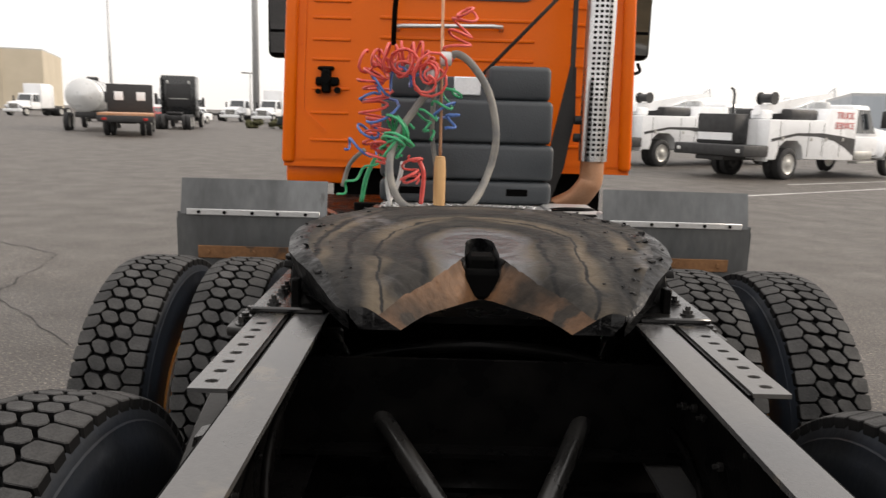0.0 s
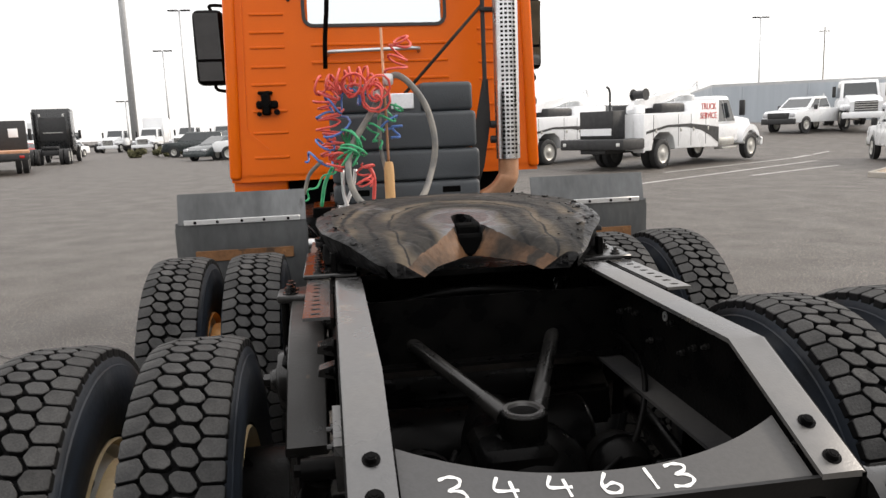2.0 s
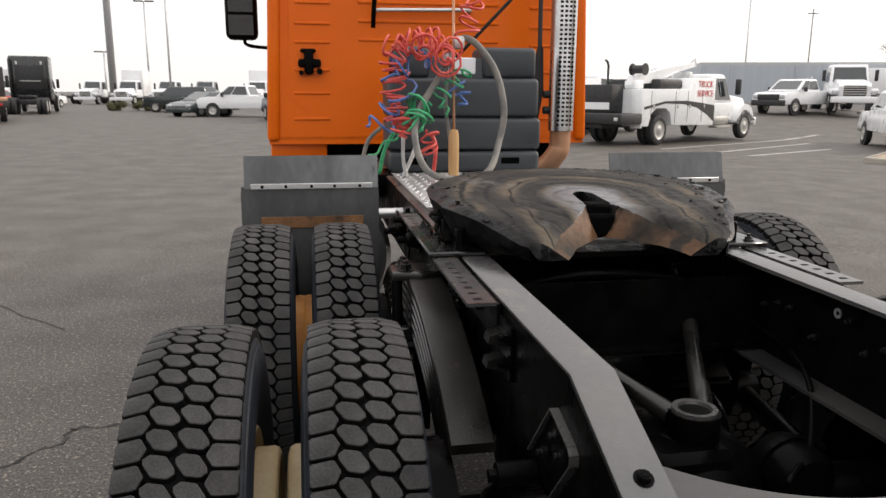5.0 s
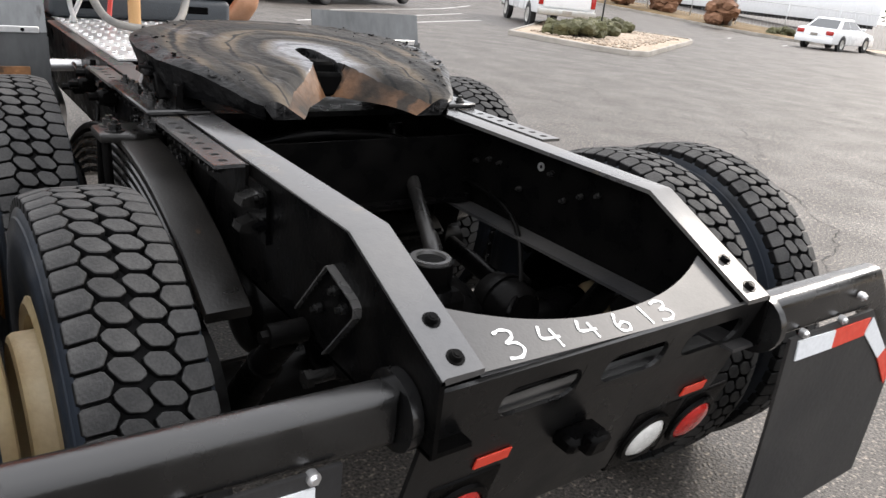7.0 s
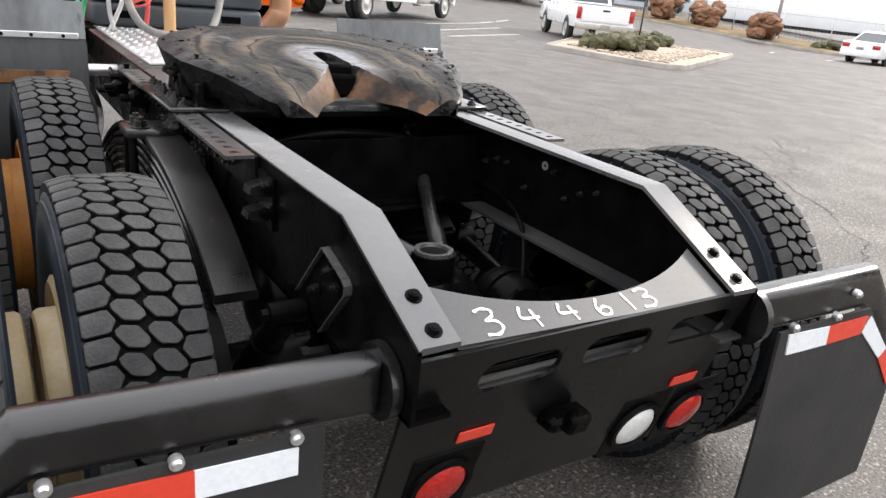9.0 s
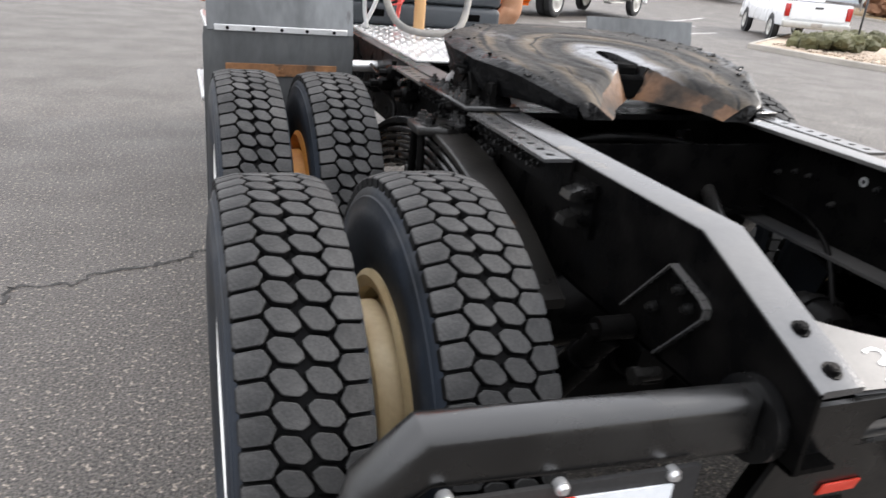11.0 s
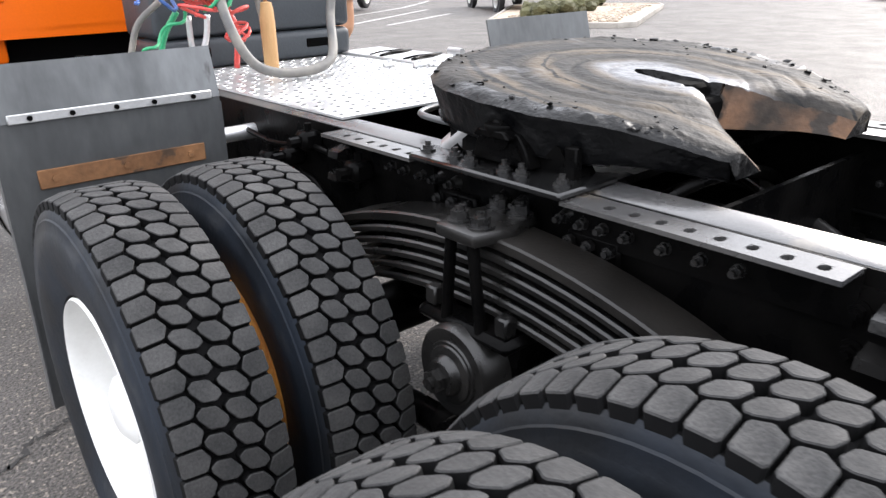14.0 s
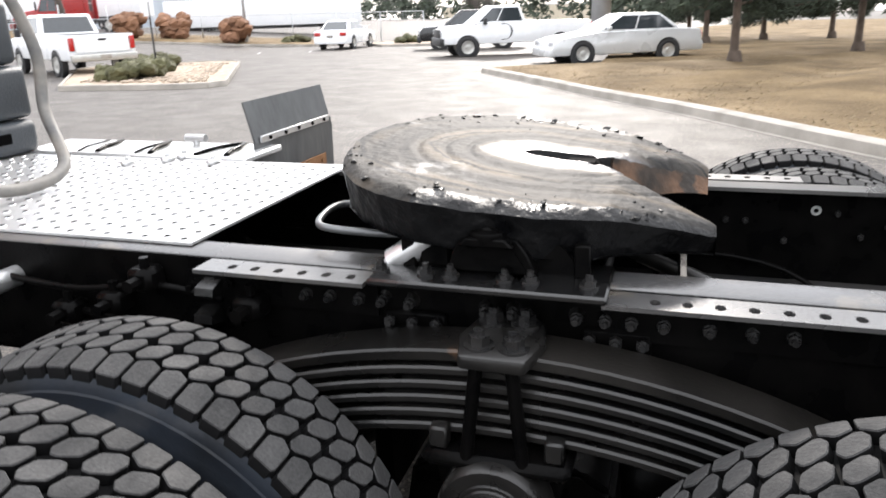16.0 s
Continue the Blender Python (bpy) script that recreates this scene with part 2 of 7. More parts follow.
M_WHITE = material("white_wheel_paint", (0.78, 0.78, 0.76), 0.35, 0.0, (0.66, 0.65, 0.62), 6.0, 0.5, 0.0, 60, 0.05)
M_CREAM = material("cream_wheel_paint", (0.5, 0.4, 0.24), 0.5, 0.0, (0.36, 0.25, 0.12), 5.0, 0.8, 0.001, 60, 0.1)
M_TAN = material("rusty_tan_wheel_paint", (0.72, 0.33, 0.07), 0.55, 0.0, (0.5, 0.2, 0.05), 6.0, 0.9, 0.001, 60, 0.12)
M_ALU = material("bare_aluminium", (0.62, 0.62, 0.62), 0.38, 0.85, (0.5, 0.5, 0.5), 6.0, 0.6, 0.0006, 120, 0.1)
M_DECK = material("aluminium_deck", (0.66, 0.66, 0.66), 0.4, 0.75, (0.55, 0.55, 0.54), 5.0, 0.6, 0.0006, 120, 0.1)
M_FENDER = material("galvanised_grey_fender", (0.15, 0.155, 0.158), 0.4, 0.6, (0.08, 0.083, 0.085), 4.0, 0.9, 0.0006, 60, 0.2, 40, 0.1, stretch=(1, 1, 0.35), color3=(0.04, 0.036, 0.032), scale3=9.0, edge3=0.64)
M_ORANGE = material("orange_cab_paint", (0.74, 0.13, 0.004), 0.34, 0.0, (0.65, 0.105, 0.004), 2.5, 0.5, 0.0, 60, 0.06, 90, 0.06, spec=0.22)
M_LEAF = material("black_spring_steel", (0.006, 0.006, 0.006), 0.26, 0.0, (0.014, 0.013, 0.012), 6.0, 0.8, 0.0004, 160, 0.15, 140, 0.1, spec=0.4)
M_LEAFTOP = material("dusty_top_leaf", (0.006, 0.0057, 0.0054), 0.34, 0.0, (0.012, 0.0105, 0.009), 5.0, 0.8, 0.0006, 140, 0.2, 80, 0.12, spec=0.33, color3=(0.075, 0.042, 0.024), scale3=9.0, edge3=0.67)
M_BOLT = material("worn_black_bolt", (0.007, 0.007, 0.0073), 0.3, 0.0, (0.014, 0.013, 0.012), 30.0, 0.8, 0.0004, 160, 0.1, 140, 0.1, spec=0.6)
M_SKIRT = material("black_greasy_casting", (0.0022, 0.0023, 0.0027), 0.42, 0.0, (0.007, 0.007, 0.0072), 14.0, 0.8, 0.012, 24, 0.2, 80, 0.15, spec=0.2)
M_BOX = material("grey_plastic", (0.021, 0.026, 0.031), 0.5, 0.0, (0.034, 0.04, 0.046), 5.0, 0.8, 0.0012, 120, 0.12)
M_CHROME = material("brushed_steel_shield", (0.62, 0.62, 0.63), 0.28, 1.0, (0.5, 0.5, 0.5), 5.0, 0.5)
M_HEATED = material("heat_stained_pipe", (0.42, 0.2, 0.1), 0.5, 0.4, (0.5, 0.3, 0.2), 6.0, 0.8)
# Paler copy of the black end-plate paint: sky sheen held as colour.
M_PLATE = material("end_plate_paint_with_sky_sheen", (0.045, 0.045, 0.046), 0.5, 0.0, (0.06, 0.058, 0.056), 3.0, 0.8, 0.0003, 200, 0.15, 120, 0.06, spec=0.4)
# Near-black for dark parts, and for painted gloom in holes and under things.
M_DARK = material("dark_steel_and_painted_void", (0.002, 0.002, 0.002), 0.8, 0.0, spec=0.03)
M_REDLENS = material("red_lamp_lens", (0.42, 0.012, 0.008), 0.2, 0.0, (0.25, 0.006, 0.005), 55.0, 0.8, 0.003, 110, 0.0, coat=0.4)
# Also the lit tone of the right rail's bottom flange.
M_FLAP = material("dusty_flap_rubber_and_lit_flange", (0.018, 0.018, 0.019), 0.6, 0.0, (0.035, 0.033, 0.031), 4.0, 0.8, 0.001, 60, 0.2, 90, 0.1, spec=0.3)
M_MUD = material("brown_dusty_steel", (0.024, 0.016, 0.011), 0.85, 0.0, (0.008, 0.0065, 0.0055), 9.0, 0.9, 0.002, 60, 0.2)
M_CLEARLENS = material("clear_lamp_lens", (0.62, 0.62, 0.6), 0.2, 0.0, (0.45, 0.45, 0.44), 60.0, 0.6, 0.002, 130, 0.0, coat=0.6)
M_REDTAPE = material("red_reflective_tape", (0.62, 0.05, 0.025), 0.4, 0.0, (0.55, 0.04, 0.02), 20.0, 0.4)
M_WHITETAPE = material("white_reflective_tape", (0.72, 0.74, 0.76), 0.4, 0.0, (0.62, 0.64, 0.66), 20.0, 0.4)
M_MARKER = material("white_paint_marker", (0.8, 0.8, 0.78), 0.6, 0.0, (0.65, 0.65, 0.63), 60.0, 0.5)
M_GLASS = glass_material("cab_glass", (0.72, 0.78, 0.8), 0.0, 1.0)
M_LINING = material("grey_cab_lining", (0.16, 0.165, 0.17), 0.8, 0.0, (0.12, 0.125, 0.13), 4.0, 0.6)
M_TRIMSEAL = material("black_window_rubber", (0.02, 0.02, 0.021), 0.5, 0.0, (0.03, 0.03, 0.03), 20.0, 0.5)
M_MIRROR = material("dark_mirror_glass", (0.22, 0.23, 0.245), 0.04, 1.0, grain=0.0, rough_var=0.01)
M_HOSE_RED = material("red_coiled_hose", (0.6, 0.06, 0.05), 0.35, 0.0, (0.7, 0.12, 0.1), 12.0, 0.5)
M_HOSE_BLUE = material("blue_coiled_hose", (0.05, 0.12, 0.36), 0.35, 0.0, (0.08, 0.18, 0.45), 12.0, 0.5)
M_HOSE_GREEN = material("green_coiled_cable", (0.02, 0.3, 0.12), 0.35, 0.0, (0.05, 0.4, 0.2), 12.0, 0.5)
M_HOSE_GREY = material("worn_grey_hose", (0.09, 0.09, 0.088), 0.6, 0.0, (0.24, 0.22, 0.19), 9.0, 0.8)
M_WOOD = material("turned_wood", (0.5, 0.3, 0.13), 0.55, 0.0, (0.4, 0.22, 0.09), 5.0, 0.8, 0.0008, 50, stretch=(8, 8, 0.7))

truck = thing("semi_truck", "orange day-cab truck tractor with bare frame parked on asphalt", "truck")
RAIL_TOP = 1.03
AXLES = (0.69, 1.955)
TRUNNION_Y = 1.35


def tail_z(x):
    """Height of the sloping tail's end; the frame sits a little higher on its left."""
    return 0.8925 - 0.0245 * x


def slope_z(y, x=0.0):
    return tail_z(x) + (RAIL_TOP - tail_z(x)) * y / 0.3


def rail(s):
    """A channel-section frame rail, its tail tapering down; s is -1 for the left one."""
    bm = bmesh.new()
    th, top, bot = 0.009, RAIL_TOP, 0.765
    xo, xi = 0.432 * s, 0.35 * s
    zt = tail_z(0.39 * s)
    yt = [(-0.005, zt), (0.295, top), (4.6, top)]
    # web, in a near-black copy that holds the rail's shade
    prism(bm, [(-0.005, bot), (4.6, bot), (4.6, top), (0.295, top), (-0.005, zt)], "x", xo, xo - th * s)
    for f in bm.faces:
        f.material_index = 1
    # top flange, with a rounded outer shoulder, painted paler for its sky sheen
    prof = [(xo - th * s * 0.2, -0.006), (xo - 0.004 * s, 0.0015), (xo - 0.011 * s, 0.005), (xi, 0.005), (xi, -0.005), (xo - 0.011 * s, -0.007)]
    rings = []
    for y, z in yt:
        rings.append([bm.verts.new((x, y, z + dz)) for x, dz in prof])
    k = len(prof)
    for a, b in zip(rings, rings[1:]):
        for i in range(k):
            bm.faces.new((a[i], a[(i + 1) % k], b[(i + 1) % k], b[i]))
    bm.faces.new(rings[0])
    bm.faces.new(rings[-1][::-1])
    # bottom flange; painted paler on the right rail, as if it caught light
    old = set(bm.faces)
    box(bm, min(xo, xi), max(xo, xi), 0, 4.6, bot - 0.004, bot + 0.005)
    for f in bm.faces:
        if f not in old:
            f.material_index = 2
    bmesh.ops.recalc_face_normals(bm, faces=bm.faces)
    r = part("frame_rail", bm, [M_RAIL, M_BLACK, M_BLACK if s < 0 else M_FLAP], truck, "black channel rail, its top painted sky-lit grey, with a sloping tail", 35)
    return r


rails = [rail(-1), rail(1)]


def rail_bolts():
    for s in (-1, 1):
        for y in (0.024, 0.094):
            bm = bmesh.new()
            a = Vector((0, tail_z(0.387 * s) - RAIL_TOP, 0.3)).normalized()
            p = Vector((0.387 * s, y, slope_z(y, 0.387 * s) + 0.006))
            rod(bm, p, p + a * 0.003, 0.0155, seg=18)
            rod(bm, p + a * 0.003, p + a * 0.011, 0.011, 0.009, seg=14)
            rod(bm, p + a * 0.011, p + a * 0.0122, 0.006, seg=6)
            part("bolt", bm, M_BLACK, truck, "black button-head bolt")


rail_bolts()


def punched_angle(s, y0, y1):
    """A punched angle strip beside the rail."""
    bm = bmesh.new()
    x0, x1 = 0.445, 0.512
    n = int((y1 - y0 - 0.03) / 0.05)
    top, th = RAIL_TOP + 0.004, 0.008
    hx0, hx1 = 0.47, 0.493
    # strip cut into cells so that every second cell carries a through hole
    edges = [y0]
    for i in range(n):
        c = y0 + 0.035 + i * 0.05
        edges += [c - 0.0085, c + 0.0085]
    edges.append(y1)
    for i in range(len(edges) - 1):
        a, b = edges[i], edges[i + 1]
        if i % 2 == 0:
            bars = [(x0, x1)]
        else:
            bars = [(x0, hx0), (hx1, x1)]
        for p, q in bars:
            box(bm, min(p * s, q * s), max(p * s, q * s), a, b, top - th, top)
        if i % 2:
            for hx, dx in ((hx0, 0.007), (hx1, -0.007)):
                for hy, dy in ((a, 0.0055), (b, -0.0055)):
                    prism(bm, [(hx * s, hy), ((hx + dx) * s, hy), (hx * s, hy + dy)], "z", top - th + 0.0004, top - 0.0004)
    bmesh.ops.remove_doubles(bm, verts=bm.verts, dist=0.0003)
    strip = part("punched_angle", bm, M_RAIL, truck, "punched steel mounting strip along the rail", 0)
    # Hanging flange in near-black: its shade is put into the colour.
    bm = bmesh.new()
    box(bm, min(0.437 * s, 0.445 * s), max(0.437 * s, 0.445 * s), y0, y1, top - 0.09, top - 0.003)
    part("flange", bm, M_BLACK, strip)


for s in (-1, 1):
    punched_angle(s, 0.722 if s < 0 else 0.765, 1.19)
    punched_angle(s, 1.61, 1.965)


# ---- wheels ----
def tyre_mesh():
    bm = bmesh.new()
    base = 0.484
    half = [(0.086, 0.274), (0.098, 0.283), (0.112, 0.335), (0.118, 0.39), (0.115, 0.425), (0.113, 0.428), (0.111, 0.452), (0.108, 0.455), (0.104, 0.47), (0.098, 0.478), (0.091, base - 0.006), (0.05, base), (0.0, base + 0.001)]
    profile = [(-a, b) for a, b in half] + half[-2::-1]
    for f in lathe(bm, profile, 72):
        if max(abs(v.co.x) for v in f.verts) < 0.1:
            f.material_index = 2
    bmesh.ops.recalc_face_normals(bm, faces=bm.faces)
    return bm


TREAD_N = 65
TREAD_STEP = 2 * math.pi / TREAD_N


def tread_cells():
    """The four kinds of tread block: outlines of two slanted hexagons and two shoulder lugs, across and along the tyre."""
    hexagon = [(-0.0268, -0.31), (-0.015, -0.475), (0.0107, -0.37), (0.0258, 0.1), (0.0268, 0.31), (0.015, 0.475), (-0.0107, 0.37), (-0.0258, -0.1)]
    lug = [(-0.102, -0.43), (-0.06, -0.46), (-0.0475, -0.02), (-0.059, 0.43), (-0.102, 0.44)]
    cells = [[(u - 0.0262, v) for u, v in hexagon], [(u + 0.0262, v + 0.04) for u, v in hexagon],
             [(u, v + 0.34) for u, v in lug], [(-u, 0.7 - v) for u, v in lug]]
    def blunt(cell):
        """Cuts the corners of a tread block, as wear does."""
        cut = lambda p, q: (p[0] + (q[0] - p[0]) * 0.1, p[1] + (q[1] - p[1]) * 0.1)
        return [c for i, p in enumerate(cell) for c in (cut(p, cell[i - 1]), cut(p, cell[(i + 1) % len(cell)]))]
    return [blunt(c) for c in cells]


def tread_block(bm, cell, turn=0.0):
    """One rubber block with a worn top edge, standing on the tyre's casing."""
    R, base = 0.505, 0.478
    cu = sum(p[0] for p in cell) / len(cell)
    cv = sum(p[1] for p in cell) / len(cell) * TREAD_STEP
    rings = []
    for shrink, rad in ((-0.0006, base), (0.0002, R - 0.002), (0.0018, R)):
        ring = []
        for u, v in cell:
            du, dv = u - cu, (v * TREAD_STEP - cv) * R
            k = 1 - shrink / math.hypot(du, dv)
            uu, t = cu + du * k, cv + dv * k / R + turn
            rr = rad - 4.5 * max(0.0, abs(uu) - 0.05) ** 2
            ring.append(bm.verts.new((uu, rr * math.cos(t), rr * math.sin(t))))
        rings.append(ring)
    n = len(cell)
    for a, b in zip(rings, rings[1:]):
        for i in range(n):
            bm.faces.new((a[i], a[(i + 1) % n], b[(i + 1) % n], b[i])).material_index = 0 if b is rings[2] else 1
    bm.faces.new(rings[2])


def rim_mesh(dish):
    """A steel disc wheel; dish is the plane of its disc along the axle, with hand holes."""
    bm = bmesh.new()
    lathe(bm, [(-0.096, 0.277), (-0.102, 0.272), (-0.096, 0.266), (-0.08, 0.262), (-0.065, 0.256), (0.065, 0.256), (0.08, 0.262), (0.096, 0.266), (0.102, 0.272), (0.096, 0.277),
               (0.08, 0.272), (0.06, 0.264), (-0.06, 0.264), (-0.08, 0.272)], 60, closed=True)
    lathe(bm, [(dish * 0.45, 0.257), (dish * 0.85, 0.232), (dish, 0.19), (dish, 0.07), (dish * 0.9, 0.07), (dish * 0.88, 0.19), (dish * 0.72, 0.232), (dish * 0.35, 0.257)], 60)
    for k in range(10):
        a = 2 * math.pi * k / 10
        hexnut(bm, (dish * 0.9, 0.143 * math.cos(a), 0.143 * math.sin(a)), 0.017, 0.02, (-dish, 0, 0))
    lathe(bm, [(dish * 0.5, 0.085), (-0.06 if dish > 0 else 0.06, 0.08), (-0.08 if dish > 0 else 0.08, 0.05), (-0.08 if dish > 0 else 0.08, 0.001)], 24)
    return bm


def hand_holes(bm, dish):
    # Each hole is a dark disc; the gloom inside it is only colour.
    for k in range(5):
        a = 2 * math.pi * (k + 0.5) / 5
        p = Vector((dish * 0.78, 0.222 * math.cos(a), 0.222 * math.sin(a)))
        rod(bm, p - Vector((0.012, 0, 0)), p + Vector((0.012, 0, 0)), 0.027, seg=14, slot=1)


shared_tyre = None
cells = tread_cells()
blocks = []
for cell in cells:
    bm = bmesh.new()
    tread_block(bm, cell)
    bmesh.ops.recalc_face_normals(bm, faces=bm.faces)
    # outward is away from the axle
    if bm.faces[-1:][0].normal.dot(Vector((0, 1, 0))) < 0:
        bmesh.ops.reverse_faces(bm, faces=bm.faces)
    me = bpy.data.meshes.new("tread_block")
    bm.to_mesh(me)
    bm.free()
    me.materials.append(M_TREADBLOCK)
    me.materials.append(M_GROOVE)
    blocks.append(me)
random.seed(4)
for y in AXLES:
    for s in (-1, 1):
        for x, dish, outer in ((1.04, -0.085, True), (0.72 if y < 1 else 0.75, 0.085, False)):
            bm = rim_mesh(dish * s)
            # the drum by which the two rims of a pair meet
            k = 1 if dish * s > 0 else -1
            if not outer:
                lathe(bm, [(0.09 * k, 0.255), (0.108 * k, 0.258), (0.114 * k, 0.282), (0.106 * k, 0.296), (0.09 * k, 0.292)], 60)
            for f in bm.faces:
                c = f.calc_center_median()
                if c.x * k > 0.02 and math.hypot(c.y, c.z) > 0.26:
                    f.material_index = 2
            lathe(bm, [(0.09 * k, 0.21), (0.098 * k, 0.228), (0.138 * k, 0.228), (0.148 * k, 0.222), (0.152 * k, 0.21)], 48, slot=2)
            hand_holes(bm, dish * s)
            paint = M_WHITE if outer else (M_TAN if y > 1 else M_CREAM)
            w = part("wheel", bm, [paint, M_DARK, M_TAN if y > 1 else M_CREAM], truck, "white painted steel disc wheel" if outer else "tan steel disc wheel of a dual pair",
                     at=Matrix.Translation(((x + (0.04 if y < 1 else -0.015)) * s, y, 0.494)))
            if shared_tyre is None:
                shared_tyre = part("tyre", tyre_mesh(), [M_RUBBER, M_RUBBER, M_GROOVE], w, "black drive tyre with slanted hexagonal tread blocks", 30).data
            else:
                t = new("tyre", shared_tyre)
                t.parent = w
                tagged(t, "black drive tyre with slanted hexagonal tread blocks")
            # the upper blocks of the left rear pair are single parts, the rest of the tread is joined
            spin = random.uniform(0, 2 * math.pi)
            single = s < 0 and y < 1
            bm = bmesh.new()
            for k in range(TREAD_N):
                turn = k * TREAD_STEP + spin
                for i, cell in enumerate(cells):
                    if single and math.sin(turn) > 0.05:
                        block = new("tread_block", blocks[i])
                        block.parent = w
                        block.matrix_basis = pose(0, 0, 0, math.degrees(turn), 0, 0)
                    else:
                        tread_block(bm, cell, turn)
            bmesh.ops.recalc_face_normals(bm, faces=bm.faces)
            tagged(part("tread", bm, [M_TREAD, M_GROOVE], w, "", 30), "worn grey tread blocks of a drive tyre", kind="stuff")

# ---- fifth wheel ----
def fifth_wheel():
    front = 1.765
    def outer(y):
        pts = [(0.985, 0.288), (1.0, 0.31), (1.03, 0.33), (1.12, 0.378), (1.2, 0.428), (1.28, 0.463), (1.4, 0.482), (1.5, 0.478), (1.57, 0.455), (1.63, 0.41), (1.69, 0.335), (1.73, 0.24), (1.755, 0.13), (1.765, 0.02)]
        return float(np.interp(y, [p[0] for p in pts], [p[1] for p in pts]))
    def inner(y):
        pts = [(0.985, 0.222), (1.0, 0.208), (1.06, 0.172), (1.12, 0.115), (1.18, 0.064), (1.22, 0.042), (1.34, 0.036), (1.365, 0.032), (1.38, 0.022), (1.388, 0.01), (1.39, 0.0)]
        return float(np.interp(y, [p[0] for p in pts], [p[1] for p in pts]))
    def plane(y):
        return 1.183 + 0.1 * (y - 1.39) - 0.15 * max(0.0, 1.17 - y) - 0.7 * max(0.0, 1.1 - y) ** 2
    def top(x, y):
        z = plane(y)
        edge = outer(y) - abs(x)
        z -= 0.014 * max(0, 1 - edge / 0.045) ** 2 + 0.02 * max(0, 1 - (abs(x) - inner(y)) / 0.05) ** 2 * (y < 1.2) * min(1, (1.2 - y) / 0.1)
        ring = math.hypot(x * 0.95, y - 1.33)
        z -= sum(0.004 * math.exp(-((ring - r0) / 0.006) ** 2) for r0 in (0.105, 0.185, 0.24, 0.3))
        lump = noise.noise(Vector((x * 22, y * 22, 3))) * 0.5 + noise.noise(Vector((x * 55, y * 55, 7))) * 0.4
        clod = noise.noise(Vector((x * 38, y * 38, 11))) + 0.6 * noise.noise(Vector((x * 95, y * 95, 5)))
        rim = max(0.0, 1 - abs(edge - 0.035) / 0.05)
        return z + 0.0025 * lump + 0.008 * rim * max(0.0, clod - 0.15) + 0.004 * max(0.0, 1 - edge / 0.14) * noise.noise(Vector((x * 12, y * 12, 2)))
    ys = [0.985, 0.989, 0.997] + [1.01 + (front - 1.01) * i / 160 for i in range(1, 161)]
    bm = bmesh.new()
    nx = 36
    for s in (-1, 1):
        grid_t, grid_b = [], []
        for y in ys:
            a, b = inner(y), outer(y)
            thick = 0.05 + 0.044 * min(1, max(0, (y - 1.0) / 0.2))
            xs = [a + (b - a) * k / nx for k in range(nx + 1)]
            grid_t.append([bm.verts.new((s * x, y, top(x, y))) for x in xs])
            grid_b.append([bm.verts.new((s * (max(0.0, x - 0.022 - 0.025 * (y < 1.2)) if k == 0 else x - 0.03 if k == nx else x - 0.01 * (k > nx - 4)), y, plane(y) - thick)) for k, x in enumerate(xs)])
        for g, flip in ((grid_t, False), (grid_b, True)):
            for i in range(len(ys) - 1):
                for k in range(nx):
                    f = bm.faces.new((g[i][k], g[i][k + 1], g[i + 1][k + 1], g[i + 1][k]))
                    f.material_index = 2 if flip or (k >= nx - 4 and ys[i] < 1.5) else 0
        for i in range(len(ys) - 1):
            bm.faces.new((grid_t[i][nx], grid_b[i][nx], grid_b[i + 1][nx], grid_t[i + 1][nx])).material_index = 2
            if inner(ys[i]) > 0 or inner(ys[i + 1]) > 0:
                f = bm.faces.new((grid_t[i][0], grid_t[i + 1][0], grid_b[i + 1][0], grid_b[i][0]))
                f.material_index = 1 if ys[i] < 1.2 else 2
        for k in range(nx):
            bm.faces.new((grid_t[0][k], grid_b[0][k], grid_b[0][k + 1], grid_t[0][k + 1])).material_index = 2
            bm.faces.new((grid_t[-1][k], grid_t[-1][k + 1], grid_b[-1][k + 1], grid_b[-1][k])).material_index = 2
    bmesh.ops.remove_doubles(bm, verts=bm.verts, dist=0.0004)
    bmesh.ops.recalc_face_normals(bm, faces=bm.faces)
    fw = part("fifth_wheel", bm, [M_GREASE, M_RUST, M_SKIRT], truck, "greasy black coupling plate with a rusty slot", 50)
    for s in (-1, 1):
        bm = bmesh.new()
        prism(bm, [(1.2, 1.05), (1.54, 1.05), (1.48, 1.1), (1.41, 1.14), (1.31, 1.14), (1.24, 1.1)], "x", 0.37 * s, 0.43 * s)
        rod(bm, (0.3 * s, 1.36, 1.112), (0.468 * s, 1.36, 1.112), 0.03, seg=16)
        prism(bm, [(1.3, 1.07), (1.42, 1.07), (1.4, 1.1), (1.32, 1.1)], "x", 0.43 * s, 0.465 * s)
        box(bm, min(0.28 * s, 0.44 * s), max(0.28 * s, 0.44 * s), 1.44, 1.5, 1.05, 1.11, 0.006)
        part("pivot_bracket", bm, M_BLACK, fw, "black pivot bracket with a pin")
    for s in (-1, 1):
        # pivot ear beside the plate: a rounded boss with a bolt
        bm = bmesh.new()
        lathe(bm, [(1.11, 0.03), (1.13, 0.034), (1.134, 0.03), (1.134, 0.016), (1.142, 0.014), (1.142, 0.001)], 22, "z")
        prism(bm, [(-0.075, 1.055), (0.085, 1.055), (0.07, 1.09), (0.05, 1.118), (-0.05, 1.118), (-0.065, 1.09)], "x", -0.12, 0.006)
        prism(bm, [(-0.05, 1.108), (0.05, 1.108), (0.034, 1.124), (-0.034, 1.124)], "x", -0.05, 0.03)
